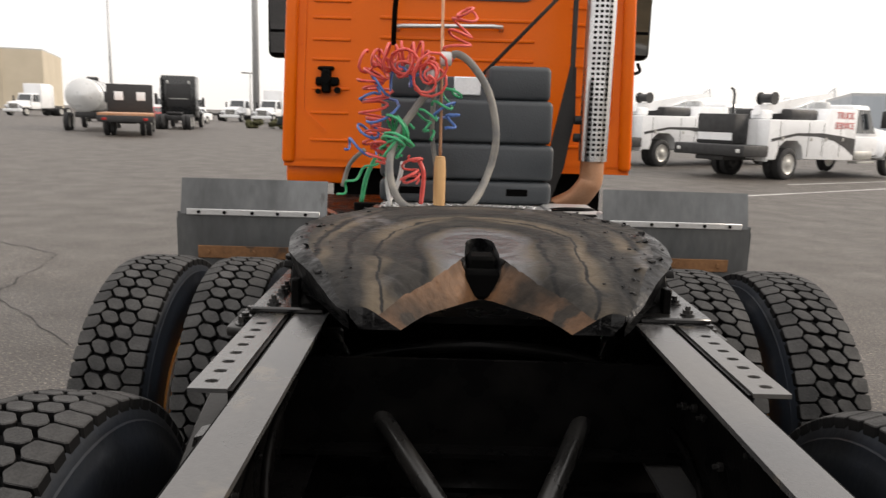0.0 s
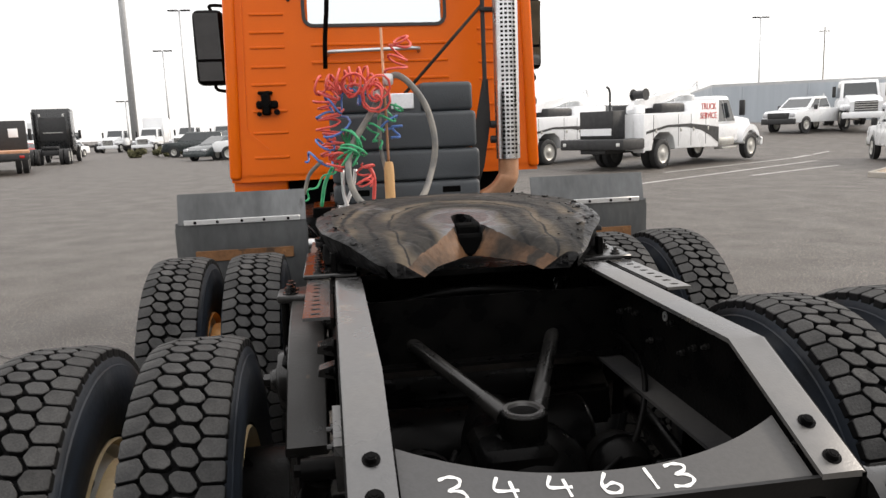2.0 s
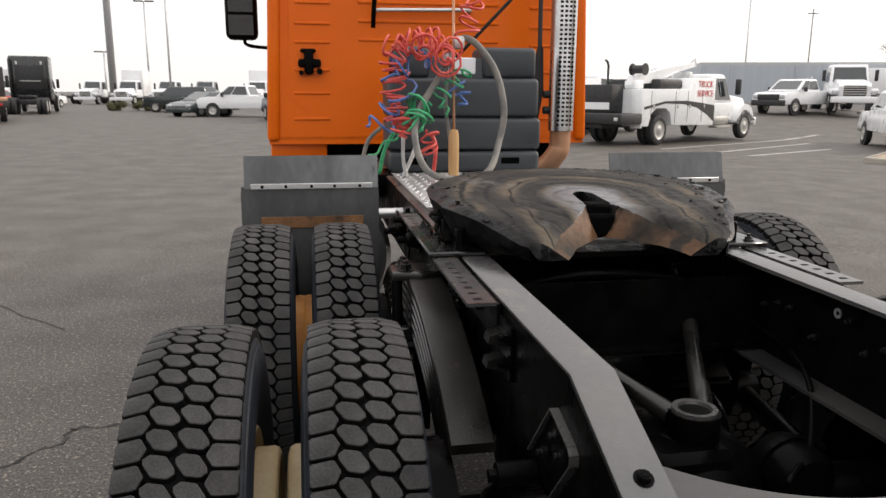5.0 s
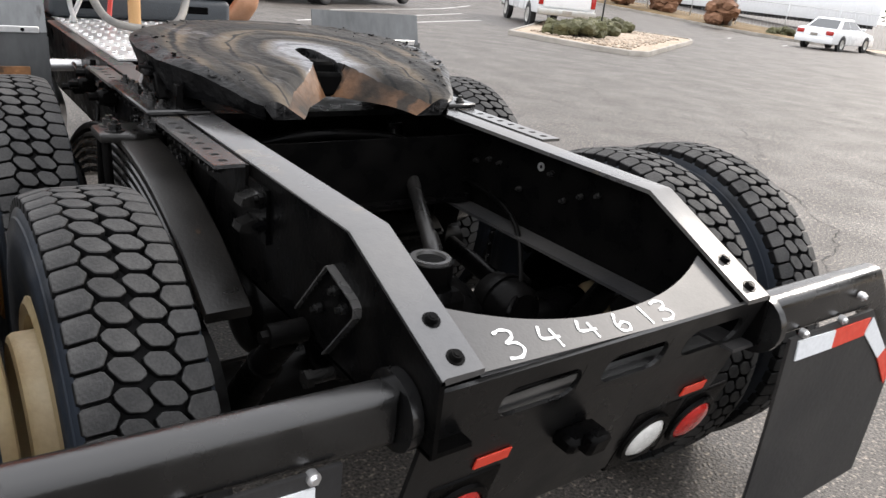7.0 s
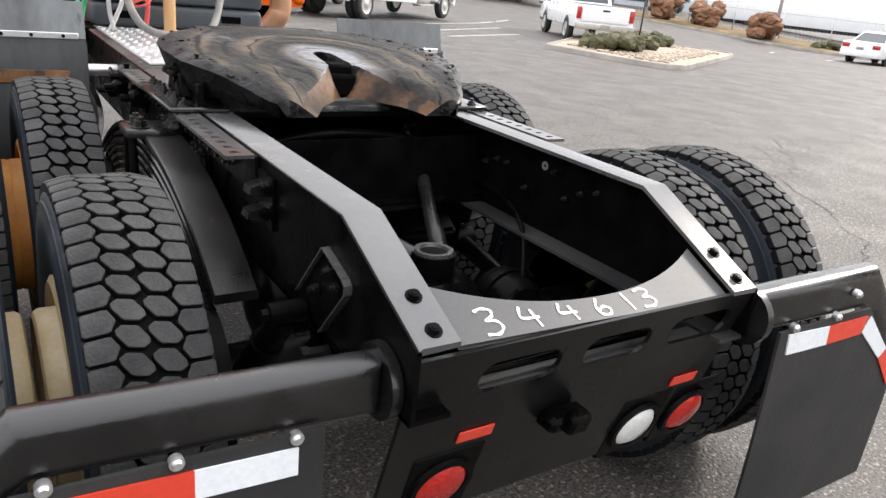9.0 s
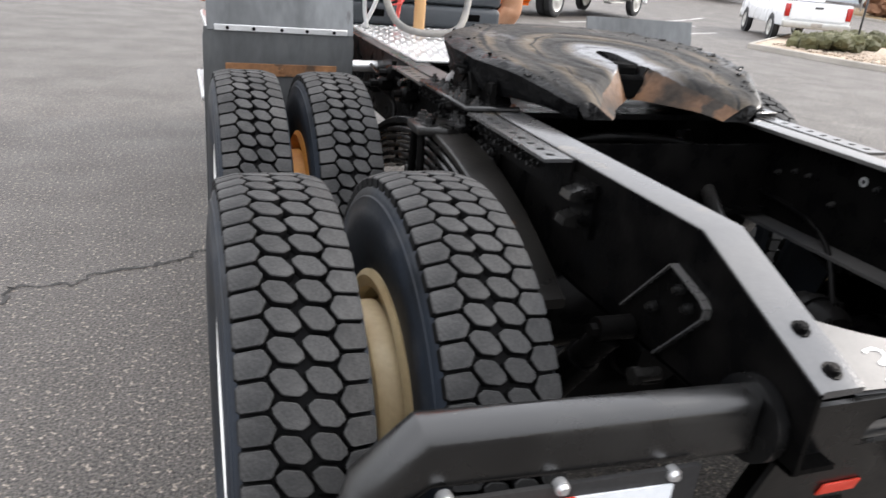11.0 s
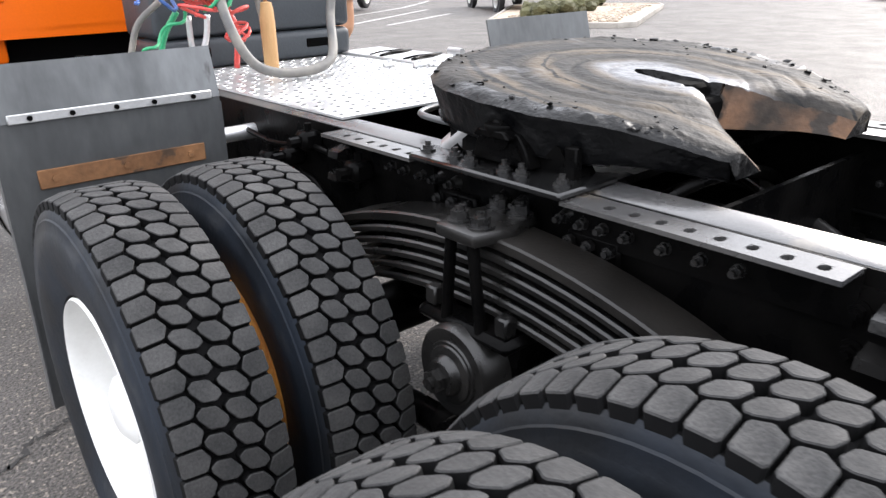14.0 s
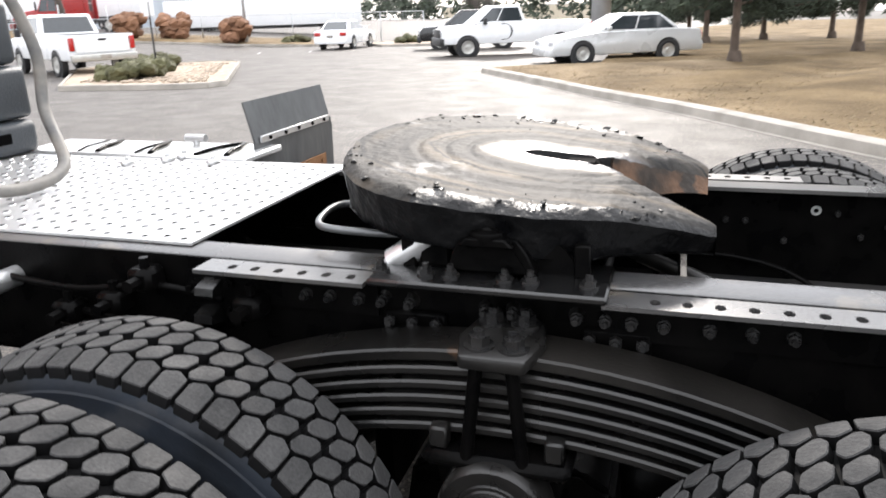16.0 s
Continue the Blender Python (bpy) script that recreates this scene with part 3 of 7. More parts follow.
        bmesh.ops.bevel(bm, geom=list(bm.edges), offset=0.003, segments=1, affect='EDGES')
        if s < 0:
            bmesh.ops.transform(bm, matrix=Matrix.Rotation(math.pi, 4, 'Z'), verts=bm.verts)
        bmesh.ops.translate(bm, vec=(0.455 * s, 1.365, 0), verts=bm.verts)
        part("pivot_ear", bm, M_BLACK, fw, "black greasy pivot boss", 40)
    bm = bmesh.new()
    rod(bm, (0, 1.32, 1.08), (0, 1.32, 1.145), 0.03, seg=20)
    box(bm, -0.033, 0.033, 1.225, 1.3, 1.07, 1.166, 0.008)
    box(bm, -0.045, 0.045, 1.19, 1.23, 1.07, 1.14, 0.01)
    box(bm, -0.09, 0.09, 1.24, 1.45, 1.07, 1.12, 0.01)
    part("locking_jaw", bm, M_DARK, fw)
    # dried clods of grease thrown up along the rim
    bm = bmesh.new()
    rnd = random.Random(21)
    for i in range(110):
        y = rnd.uniform(1.05, 1.74)
        side = rnd.choice((-1, 1))
        x = outer(y) - abs(rnd.gauss(0.0, 0.06)) - 0.008
        if x < inner(y) + 0.02:
            continue
        r = rnd.choice((0.002, 0.0025, 0.003, 0.004, 0.005, 0.008)) * rnd.uniform(0.7, 1.1)
        m = Matrix.Translation((side * x, y, top(x, y) + r * 0.2)) @ Matrix.Rotation(rnd.uniform(0, 6.28), 4, 'Z') @ Matrix.Diagonal((rnd.uniform(0.9, 2.2), 1, rnd.uniform(0.3, 0.6), 1))
        g = bmesh.ops.create_icosphere(bm, subdivisions=1, radius=r, matrix=m)
        for v in g["verts"]:
            v.co += Vector((rnd.uniform(-1, 1), rnd.uniform(-1, 1), rnd.uniform(-1, 1))) * r * 0.45
    tagged(part("dried_grease", bm, M_SKIRT, fw, "", 0), "crumbs of dried black grease", kind="stuff")
    # release handle: a loop of bar at the left front
    bm = bmesh.new()
    loop = [(-0.2, 1.4, 1.1), (-0.27, 1.565, 1.09), (-0.34, 1.545, 1.086), (-0.368, 1.575, 1.085), (-0.368, 1.7, 1.087), (-0.34, 1.75, 1.089), (-0.25, 1.77, 1.091), (-0.2, 1.76, 1.091), (-0.19, 1.72, 1.091), (-0.22, 1.62, 1.09), (-0.27, 1.565, 1.09)]
    tube(bm, smooth_line(loop, 5), 0.0075, 8)
    part("release_handle", bm, M_FENDER, fw, "worn grey steel loop handle")
    for s in (-1, 1):
        bm = bmesh.new()
        box(bm, min(0.36 * s, 0.524 * s), max(0.36 * s, 0.524 * s), 1.155, 1.572, RAIL_TOP + 0.006, RAIL_TOP + 0.02, 0.004)
        plate = part("base_plate", bm, M_GLOSS, fw, "black bolted mounting plate")
        for y in (1.188, 1.287, 1.331, 1.429, 1.474, 1.56):
            bm = bmesh.new()
            hexnut(bm, (0.478 * s, y, RAIL_TOP + 0.02), 0.0115, 0.009)
            part("bolt", bm, M_BOLT, plate)
        for y, hgt in ((1.52, 0.085), (1.205, 0.06)):
            bm = bmesh.new()
            box(bm, min(0.42 * s, 0.44 * s), max(0.42 * s, 0.44 * s), y - 0.014, y + 0.014, RAIL_TOP + 0.018, RAIL_TOP + 0.018 + hgt, 0.003)
            part("stop_block", bm, M_BLACK, plate)
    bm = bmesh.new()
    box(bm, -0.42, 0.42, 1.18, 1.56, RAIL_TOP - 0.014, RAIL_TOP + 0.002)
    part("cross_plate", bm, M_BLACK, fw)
    return fw


fifth_wheel().matrix_basis = Matrix.Translation((0, 0.026, 0))


# ---- deck plate behind the cab ----
def deck():
    bm = bmesh.new()
    box(bm, -0.393, 0.412, 2.05, 3.35, RAIL_TOP + 0.008, RAIL_TOP + 0.014)
    d = part("deck_plate", bm, M_DECK, truck, "bright aluminium tread plate deck")
    bm = bmesh.new()
    for i in range(25):
        for j in range(15):
            x, y = -0.375 + j * 0.0525 + 0.012 * (i % 2), 2.08 + i * 0.05
            rod(bm, (x, y, RAIL_TOP + 0.013), (x, y, RAIL_TOP + 0.0165), 0.011, 0.0085, seg=8)
            # Dark disc in each ring paints the shaded hole.
            rod(bm, (x, y, RAIL_TOP + 0.0155), (x, y, RAIL_TOP + 0.0168), 0.0078, seg=8, slot=1)
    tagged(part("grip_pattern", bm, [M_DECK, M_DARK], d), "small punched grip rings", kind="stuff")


deck()


def deck_lid():
    """The raised aluminium lid beyond the deck, with black straps across it."""
    bm = bmesh.new()
    box(bm, 0.416, 0.66, 2.42, 3.35, RAIL_TOP + 0.002, RAIL_TOP + 0.024, 0.006)
    lid = part("box_lid", bm, M_DECK, truck, "bright aluminium lid with black strap marks")
    for y, skew, w in ((2.5, 0.06, 0.03), (2.62, -0.05, 0.022), (2.8, 0.08, 0.03), (2.86, 0.02, 0.016), (3.02, 0.07, 0.026), (3.1, 0.05, 0.012)):
        bm = bmesh.new()
        tube(bm, smooth_line([(0.43, y, RAIL_TOP + 0.026), (0.5, y + skew * 0.3, RAIL_TOP + 0.031), (0.57, y + skew * 0.5, RAIL_TOP + 0.03), (0.645, y + skew, RAIL_TOP + 0.026)], 4), w * 0.28, 8)
        part("strap", bm, M_BLACK, lid, "black rubber strap")
    bm = bmesh.new()
    rod(bm, (0.6, 2.73, RAIL_TOP + 0.022), (0.6, 2.73, RAIL_TOP + 0.05), 0.012, seg=12)
    rod(bm, (0.6, 2.69, RAIL_TOP + 0.05), (0.6, 2.77, RAIL_TOP + 0.05), 0.014, seg=12)
    part("valve", bm, M_ALU, lid, "small bare metal valve")


deck_lid()


def bent_plates():
    for s in (-1, 1):
        bm = bmesh.new()
        x0, x1 = sorted((0.352 * s, 0.425 * s))
        prism(bm, [(1.62, RAIL_TOP + 0.007), (1.545, RAIL_TOP + 0.01), (1.495, RAIL_TOP + 0.075), (1.487, RAIL_TOP + 0.07), (1.54, RAIL_TOP + 0.003), (1.62, RAIL_TOP + 0.006)], "x", x0, x1)
        part("bent_plate", bm, M_ALU, truck, "bright bent steel stop plate")


bent_plates()


# ---- quarter fenders ----
def fender(s):
    def X(x):
        return x * s
    bm = bmesh.new()
    y, th = 2.46, 0.006
    prof = [(y + 0.05, 0.25), (y + 0.012, 0.6), (y, 0.88), (y, 1.085)]
    x0, x1 = 0.548, 1.14
    ol = prof + [(a + th, b) for a, b in prof[::-1]]
    prism(bm, ol, "x", X(x0), X(x1))
    # turned edges
    for x in (x0, x1):
        prism(bm, [(y - 0.002, 1.06), (y + 0.035, 1.03), (y + 0.05, 0.6), (y + 0.09, 0.25), (y + 0.045, 0.25), (y + 0.008, 0.6)], "x", X(x - 0.003), X(x + 0.003))
    f = part("fender", bm, M_FENDER, truck, "dull galvanised metal quarter fender")
    bm = bmesh.new()
    prism(bm, [(y - 0.004, 1.075), (y + 0.03, 1.215), (y + 0.036, 1.213), (y + 0.004, 1.073)], "x", X(0.548), X(1.127))
    part("upper_flap", bm, M_FENDER, f, "dark scuffed metal flap")
    bm = bmesh.new()
    box(bm, min(X(0.575), X(1.1)), max(X(0.575), X(1.1)), y - 0.012, y - 0.004, 1.073, 1.097, 0.002)
    st = part("hinge_strip", bm, M_ALU, f, "bare aluminium hinge strip")
    for x in (0.63, 0.74, 0.84, 0.95, 1.05):
        bm = bmesh.new()
        rod(bm, (X(x), y - 0.012, 1.085), (X(x), y - 0.018, 1.085), 0.007, seg=8)
        part("rivet", bm, M_BLACK, st)
    bm = bmesh.new()
    box(bm, min(X(0.615), X(1.06)), max(X(0.615), X(1.06)), y - 0.008, y - 0.0015, 0.9, 0.95, 0.002)
    for x in (0.66, 0.84, 1.02):
        rod(bm, (X(x), y - 0.008, 0.925), (X(x), y - 0.014, 0.925), 0.009, seg=8)
    part("mounting_strap", bm, M_STRAP, f, "rusty steel strap")
    bm = bmesh.new()
    rod(bm, (X(0.43), y + 0.04, 0.95), (X(0.62), y + 0.04, 0.95), 0.024, seg=14)
    part("support_tube", bm, M_ALU, f)


for s in (-1, 1):
    fender(s)


# ---- leaf springs, trunnions and axles ----
def suspension(s):
    x0, x1 = 0.466 * s, 0.568 * s
    n = 6
    def z_top(y):
        d = abs(y - TRUNNION_Y)
        return 0.954 - 0.36 * d * d - 0.06 * d ** 4
    holder = None
    for k in range(n):
        half = 0.725 - 0.032 * k
        bm = bmesh.new()
        ys = [TRUNNION_Y - half + 2 * half * i / 24 for i in range(25)]
        up = [(y, z_top(y) - 0.0275 * k - (0.005 if k else 0)) for y in ys]
        dn = [(y, z - 0.017 - (0.006 if k == 0 else 0)) for y, z in up]
        prism(bm, up + dn[::-1], "x", x0, x1)
        bmesh.ops.bevel(bm, geom=[e for e in bm.edges if abs(e.verts[0].co.x - e.verts[1].co.x) < 1e-5 and abs(e.verts[0].co.y - e.verts[1].co.y) > 0.01], offset=0.004, segments=1, affect='EDGES')
        if holder is None:
            holder = part("leaf_spring", bm, M_LEAFTOP, truck, "black multi-leaf spring pack", 30)
        else:
            part("leaf", bm, M_LEAF, holder, "", 30)
    bm = bmesh.new()
    zc = 0.95
    prism(bm, [(0.455 * s, TRUNNION_Y - 0.06), (0.53 * s, TRUNNION_Y - 0.075), (0.615 * s, TRUNNION_Y - 0.055), (0.615 * s, TRUNNION_Y + 0.055), (0.53 * s, TRUNNION_Y + 0.075), (0.455 * s, TRUNNION_Y + 0.06)], "z", zc - 0.008, zc + 0.018)
    bmesh.ops.bevel(bm, geom=list(bm.edges), offset=0.007, segments=2, affect='EDGES', profile=0.5)
    clamp = part("spring_clamp", bm, M_LEAF, holder, "black top clamp with four nuts")
    for dx in (0.472, 0.573):
        for dy in (-0.029, 0.029):
            bm = bmesh.new()
            hexnut(bm, (dx * s, TRUNNION_Y + dy, zc + 0.018), 0.018, 0.018)
            part("nut", bm, M_BOLT, clamp)
            bm = bmesh.new()
            xx = (dx + (0.022 if dx > 0.55 else -0.022)) * s
            rod(bm, (xx, TRUNNION_Y + dy, zc), (xx, TRUNNION_Y + dy * 1.9, 0.71), 0.012, seg=10)
            part("u_bolt", bm, M_BLACK, holder)
    bm = bmesh.new()
    lathe(bm, [(0.012, 0.001), (0.012, 0.034), (0.006, 0.04), (-0.006, 0.043), (-0.01, 0.058), (-0.014, 0.06), (-0.014, 0.066), (-0.018, 0.068), (-0.016, 0.082), (-0.016, 0.092), (-0.024, 0.098), (-0.2, 0.102)], 36)
    bmesh.ops.transform(bm, matrix=Matrix.Translation((0.645 * s, TRUNNION_Y, 0.672)) @ (Matrix.Identity(4) if s > 0 else Matrix.Rotation(math.pi, 4, 'Z')), verts=bm.verts)
    hexnut(bm, (0.655 * s, TRUNNION_Y, 0.672), 0.024, 0.022, (s, 0, 0))
    part("trunnion_hub", bm, M_LEAF, truck, "black trunnion hub under the spring")
    bm = bmesh.new()
    box(bm, min(0.44 * s, 0.61 * s), max(0.44 * s, 0.61 * s), TRUNNION_Y - 0.13, TRUNNION_Y + 0.13, 0.745, 0.775, 0.012)
    prism(bm, [(TRUNNION_Y - 0.09, 0.6), (TRUNNION_Y + 0.09, 0.6), (TRUNNION_Y + 0.12, 0.745), (TRUNNION_Y - 0.12, 0.745)], "x", 0.45 * s, 0.56 * s)
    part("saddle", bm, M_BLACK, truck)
    bm = bmesh.new()
    rod(bm, (0.58 * s, TRUNNION_Y, 0.5), (0.56 * s, 1.9, 0.44), 0.034, seg=14)
    rod(bm, (0.58 * s, TRUNNION_Y, 0.5), (0.56 * s, 0.74, 0.44), 0.034, seg=14)
    rod(bm, (0.52 * s, TRUNNION_Y, 0.5), (0.63 * s, TRUNNION_Y, 0.5), 0.055, seg=18)
    prism(bm, [(TRUNNION_Y - 0.05, 0.46), (TRUNNION_Y + 0.05, 0.46), (TRUNNION_Y + 0.07, 0.62), (TRUNNION_Y - 0.07, 0.62)], "x", 0.5 * s, 0.54 * s)
    part("torque_rod", bm, M_BLACK, truck, "black torque rod below the spring")
    for d in (-1, 1):
        bm = bmesh.new()
        box(bm, min(0.565 * s, 0.595 * s), max(0.565 * s, 0.595 * s), TRUNNION_Y + d * 0.1 - 0.016, TRUNNION_Y + d * 0.1 + 0.016, 0.775, 0.815, 0.004)
        part("clip", bm, M_LEAF, holder)


for s in (-1, 1):
    suspension(s)


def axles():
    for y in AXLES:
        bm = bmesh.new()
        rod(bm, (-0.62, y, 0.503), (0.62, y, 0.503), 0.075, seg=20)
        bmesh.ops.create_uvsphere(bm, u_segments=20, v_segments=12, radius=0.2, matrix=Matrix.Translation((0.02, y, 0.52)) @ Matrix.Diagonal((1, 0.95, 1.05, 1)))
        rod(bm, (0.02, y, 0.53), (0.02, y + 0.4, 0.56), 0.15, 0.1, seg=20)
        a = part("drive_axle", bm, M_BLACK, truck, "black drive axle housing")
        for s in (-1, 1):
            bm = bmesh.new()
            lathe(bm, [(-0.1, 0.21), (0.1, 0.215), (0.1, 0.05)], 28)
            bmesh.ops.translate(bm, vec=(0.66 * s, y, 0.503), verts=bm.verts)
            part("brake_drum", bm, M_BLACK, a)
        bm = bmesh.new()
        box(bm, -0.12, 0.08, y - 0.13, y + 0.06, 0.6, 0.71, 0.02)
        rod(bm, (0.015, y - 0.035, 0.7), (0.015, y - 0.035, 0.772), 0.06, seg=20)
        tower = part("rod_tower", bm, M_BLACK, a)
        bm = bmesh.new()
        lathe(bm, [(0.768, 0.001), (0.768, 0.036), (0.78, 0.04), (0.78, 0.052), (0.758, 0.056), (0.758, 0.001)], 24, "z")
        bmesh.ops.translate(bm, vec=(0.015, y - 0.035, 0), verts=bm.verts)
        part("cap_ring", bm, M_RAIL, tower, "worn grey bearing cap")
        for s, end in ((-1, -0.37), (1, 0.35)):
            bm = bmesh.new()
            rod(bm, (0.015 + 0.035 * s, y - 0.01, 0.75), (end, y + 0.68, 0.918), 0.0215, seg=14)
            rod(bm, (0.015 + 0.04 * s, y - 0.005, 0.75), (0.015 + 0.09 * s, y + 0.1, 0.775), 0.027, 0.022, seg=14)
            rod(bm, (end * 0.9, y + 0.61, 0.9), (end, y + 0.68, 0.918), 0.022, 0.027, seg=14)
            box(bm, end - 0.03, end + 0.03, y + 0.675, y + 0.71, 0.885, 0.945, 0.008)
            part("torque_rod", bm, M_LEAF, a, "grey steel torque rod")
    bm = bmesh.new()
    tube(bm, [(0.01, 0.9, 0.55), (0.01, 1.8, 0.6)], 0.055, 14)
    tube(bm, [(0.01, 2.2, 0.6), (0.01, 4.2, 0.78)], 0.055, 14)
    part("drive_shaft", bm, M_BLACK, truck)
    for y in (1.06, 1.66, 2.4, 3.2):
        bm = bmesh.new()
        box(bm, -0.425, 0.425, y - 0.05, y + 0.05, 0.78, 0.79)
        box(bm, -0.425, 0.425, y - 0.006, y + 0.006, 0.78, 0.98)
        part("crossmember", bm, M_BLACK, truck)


axles()
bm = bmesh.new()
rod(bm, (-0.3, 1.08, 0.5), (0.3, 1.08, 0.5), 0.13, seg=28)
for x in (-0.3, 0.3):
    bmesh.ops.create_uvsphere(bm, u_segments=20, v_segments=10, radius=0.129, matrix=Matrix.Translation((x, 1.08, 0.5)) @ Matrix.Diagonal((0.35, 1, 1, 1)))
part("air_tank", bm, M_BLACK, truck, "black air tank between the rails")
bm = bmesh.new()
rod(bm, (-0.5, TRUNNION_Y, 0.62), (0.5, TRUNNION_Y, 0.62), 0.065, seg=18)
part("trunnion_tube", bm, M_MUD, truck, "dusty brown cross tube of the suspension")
# Added beam: blocks the view of lit ground between the rails.
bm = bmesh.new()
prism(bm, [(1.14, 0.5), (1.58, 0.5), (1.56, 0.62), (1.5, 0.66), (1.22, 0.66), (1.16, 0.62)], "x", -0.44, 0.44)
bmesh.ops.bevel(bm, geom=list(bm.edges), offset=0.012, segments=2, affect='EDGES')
part("suspension_beam", bm, M_BLACK, truck, "added black beam that hides the lit ground below")
# Plain wall in void black: the gloom between the rails is its colour.
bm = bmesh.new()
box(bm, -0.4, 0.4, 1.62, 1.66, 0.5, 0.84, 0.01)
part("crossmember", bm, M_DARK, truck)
bm = bmesh.new()
arch = [(0.36 * math.sin(a), 1.22, 0.86 + 0.1 * math.cos(a)) for a in [math.pi * (k / 16 - 0.5) for k in range(17)]]
tube(bm, arch, 0.016, 8)
part("arched_brace", bm, M_BLACK, truck, "black arched brace between the rails")
bm = bmesh.new()
rod(bm, (-0.42, 1.12, 0.8), (0.42, 1.12, 0.8), 0.008, seg=10)
part("cross_rod", bm, M_LEAF, truck)

# ---- tail: crossmember plate, lamps, mudflap hangers ----
def lean(bm):
    """Lays upright pieces onto the end plate, whose foot stands forward of its top."""
    for v in bm.verts:
        v.co.y += 0.3 * (0.88 - v.co.z)


def tail():
    bm = bmesh.new()
    # sloping top plate with a concave front edge, painted paler for its sky sheen
    n = 24
    xs = [-0.345 + 0.69 * i / n for i in range(n + 1)]
    def front(x):
        u = abs(x) / 0.345
        return 0.055 + 0.078 * u ** 2.2
    up, lo = [], []
    for x in xs:
        up.append([bm.verts.new((x, y, slope_z(y, x) - 0.012)) for y in (0.006, front(x))])
        lo.append([bm.verts.new((x, y, slope_z(y, x) - 0.02)) for y in (0.006, front(x))])
    for i in range(n):
        bm.faces.new((up[i][0], up[i + 1][0], up[i + 1][1], up[i][1]))
        bm.faces.new((lo[i][0], lo[i][1], lo[i + 1][1], lo[i + 1][0]))
        bm.faces.new((up[i][1], up[i + 1][1], lo[i + 1][1], lo[i][1]))
    bmesh.ops.recalc_face_normals(bm, faces=bm.faces)
    plate = part("rear_crossmember", bm, M_PLATE, truck, "end plate painted grey with sky sheen, with a handwritten white number")
    # rear face with three slots: bars round the openings
    bm = bmesh.new()
    y0, y1 = -0.004, 0.006
    slots = [(-0.285, -0.1), (-0.04, 0.138), (0.195, 0.385)]
    zt, zs, zb, bot = 0.882, 0.842, 0.772, 0.44
    box(bm, -0.425, 0.43, y0, y1, zs, zt)
    box(bm, -0.425, 0.43, y0, y1, bot, zb)
    edges = [-0.425] + [v for p in slots for v in p] + [0.43]
    for a, b in zip(edges[0::2], edges[1::2]):
        box(bm, a, b, y0, y1, zb, zs)
    for a, b in slots:
        for x, d in ((a, 1), (b, -1)):
            r = 0.033
            arc = [(1 - math.sin(q), 1 - math.cos(q)) for q in [math.pi / 2 * i / 5 for i in range(6)]]
            for zc, up in ((zb, 1), (zs, -1)):
                bend = [(x + d * r * a, zc + up * r * b) for a, b in arc]
                for p, q in zip(bend, bend[1:]):
                    prism(bm, [(x, zc), p, q], "y", y0 + 0.0005, y1)
    bmesh.ops.remove_doubles(bm, verts=bm.verts, dist=0.0003)
    lean(bm)
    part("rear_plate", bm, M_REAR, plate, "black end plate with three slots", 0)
    bm = bmesh.new()
    box(bm, -0.34, 0.34, 0.01, 0.048, zb - 0.012, zb - 0.004)
    lean(bm)
    part("inner_shelf", bm, M_PLATE, plate)
    bm = bmesh.new()
    rod(bm, (-0.33, 0.06, 0.79), (0.33, 0.07, 0.8), 0.006, seg=10)
    rod(bm, (-0.33, 0.055, 0.812), (0.33, 0.075, 0.822), 0.004, seg=10)
    part("air_line", bm, M_BLACK, plate)
    # Dark sheet paints the gloom seen through the slots.
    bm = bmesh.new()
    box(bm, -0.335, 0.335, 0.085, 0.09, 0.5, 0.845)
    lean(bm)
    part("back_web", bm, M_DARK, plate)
    bm = bmesh.new()
    box(bm, -0.1, 0.0, -0.06, -0.004, 0.64, 0.68, 0.01)
    box(bm, -0.08, -0.03, -0.085, -0.05, 0.65, 0.7, 0.008)
    lean(bm)
    part("socket", bm, M_BLACK, plate, "black cable socket with a flap")
    # lamps
    for x, z, mt, lab in ((-0.285, 0.53, M_REDLENS, "round red tail lamp"), (0.257, 0.513, M_CLEARLENS, "round clear reversing lamp"), (0.43, 0.508, M_REDLENS, "round red tail lamp")):
        bm = bmesh.new()
        lathe(bm, [(-0.008, 0.074), (-0.016, 0.07), (-0.016, 0.058), (-0.006, 0.055)], 32, "y")
        bmesh.ops.translate(bm, vec=(x, 0, z), verts=bm.verts)
        if x < 0:
            box(bm, x - 0.085, x + 0.08, -0.008, 0.004, z - 0.1, z + 0.1, 0.006)
        else:
            box(bm, x - 0.08, x + 0.08, -0.006, 0.004, z - 0.09, z + 0.1, 0.004)
        lean(bm)
        lamp = part("lamp", bm, M_BLACK, truck, lab)
        bm = bmesh.new()
        lathe(bm, [(-0.012, 0.056), (-0.02, 0.045), (-0.023, 0.025), (-0.024, 0.001)], 32, "y")
        bmesh.ops.translate(bm, vec=(x, 0, z), verts=bm.verts)
        lean(bm)
        part("lens", bm, mt, lamp, lab.replace("lamp", "lens"))
    for x, z in ((-0.245, 0.662), (0.347, 0.64)):
        bm = bmesh.new()
        box(bm, x - 0.04, x + 0.04, -0.009, -0.0045, z - 0.014, z + 0.014, 0.001)
        lean(bm)
        part("reflector", bm, M_REDTAPE, plate, "small red reflector")
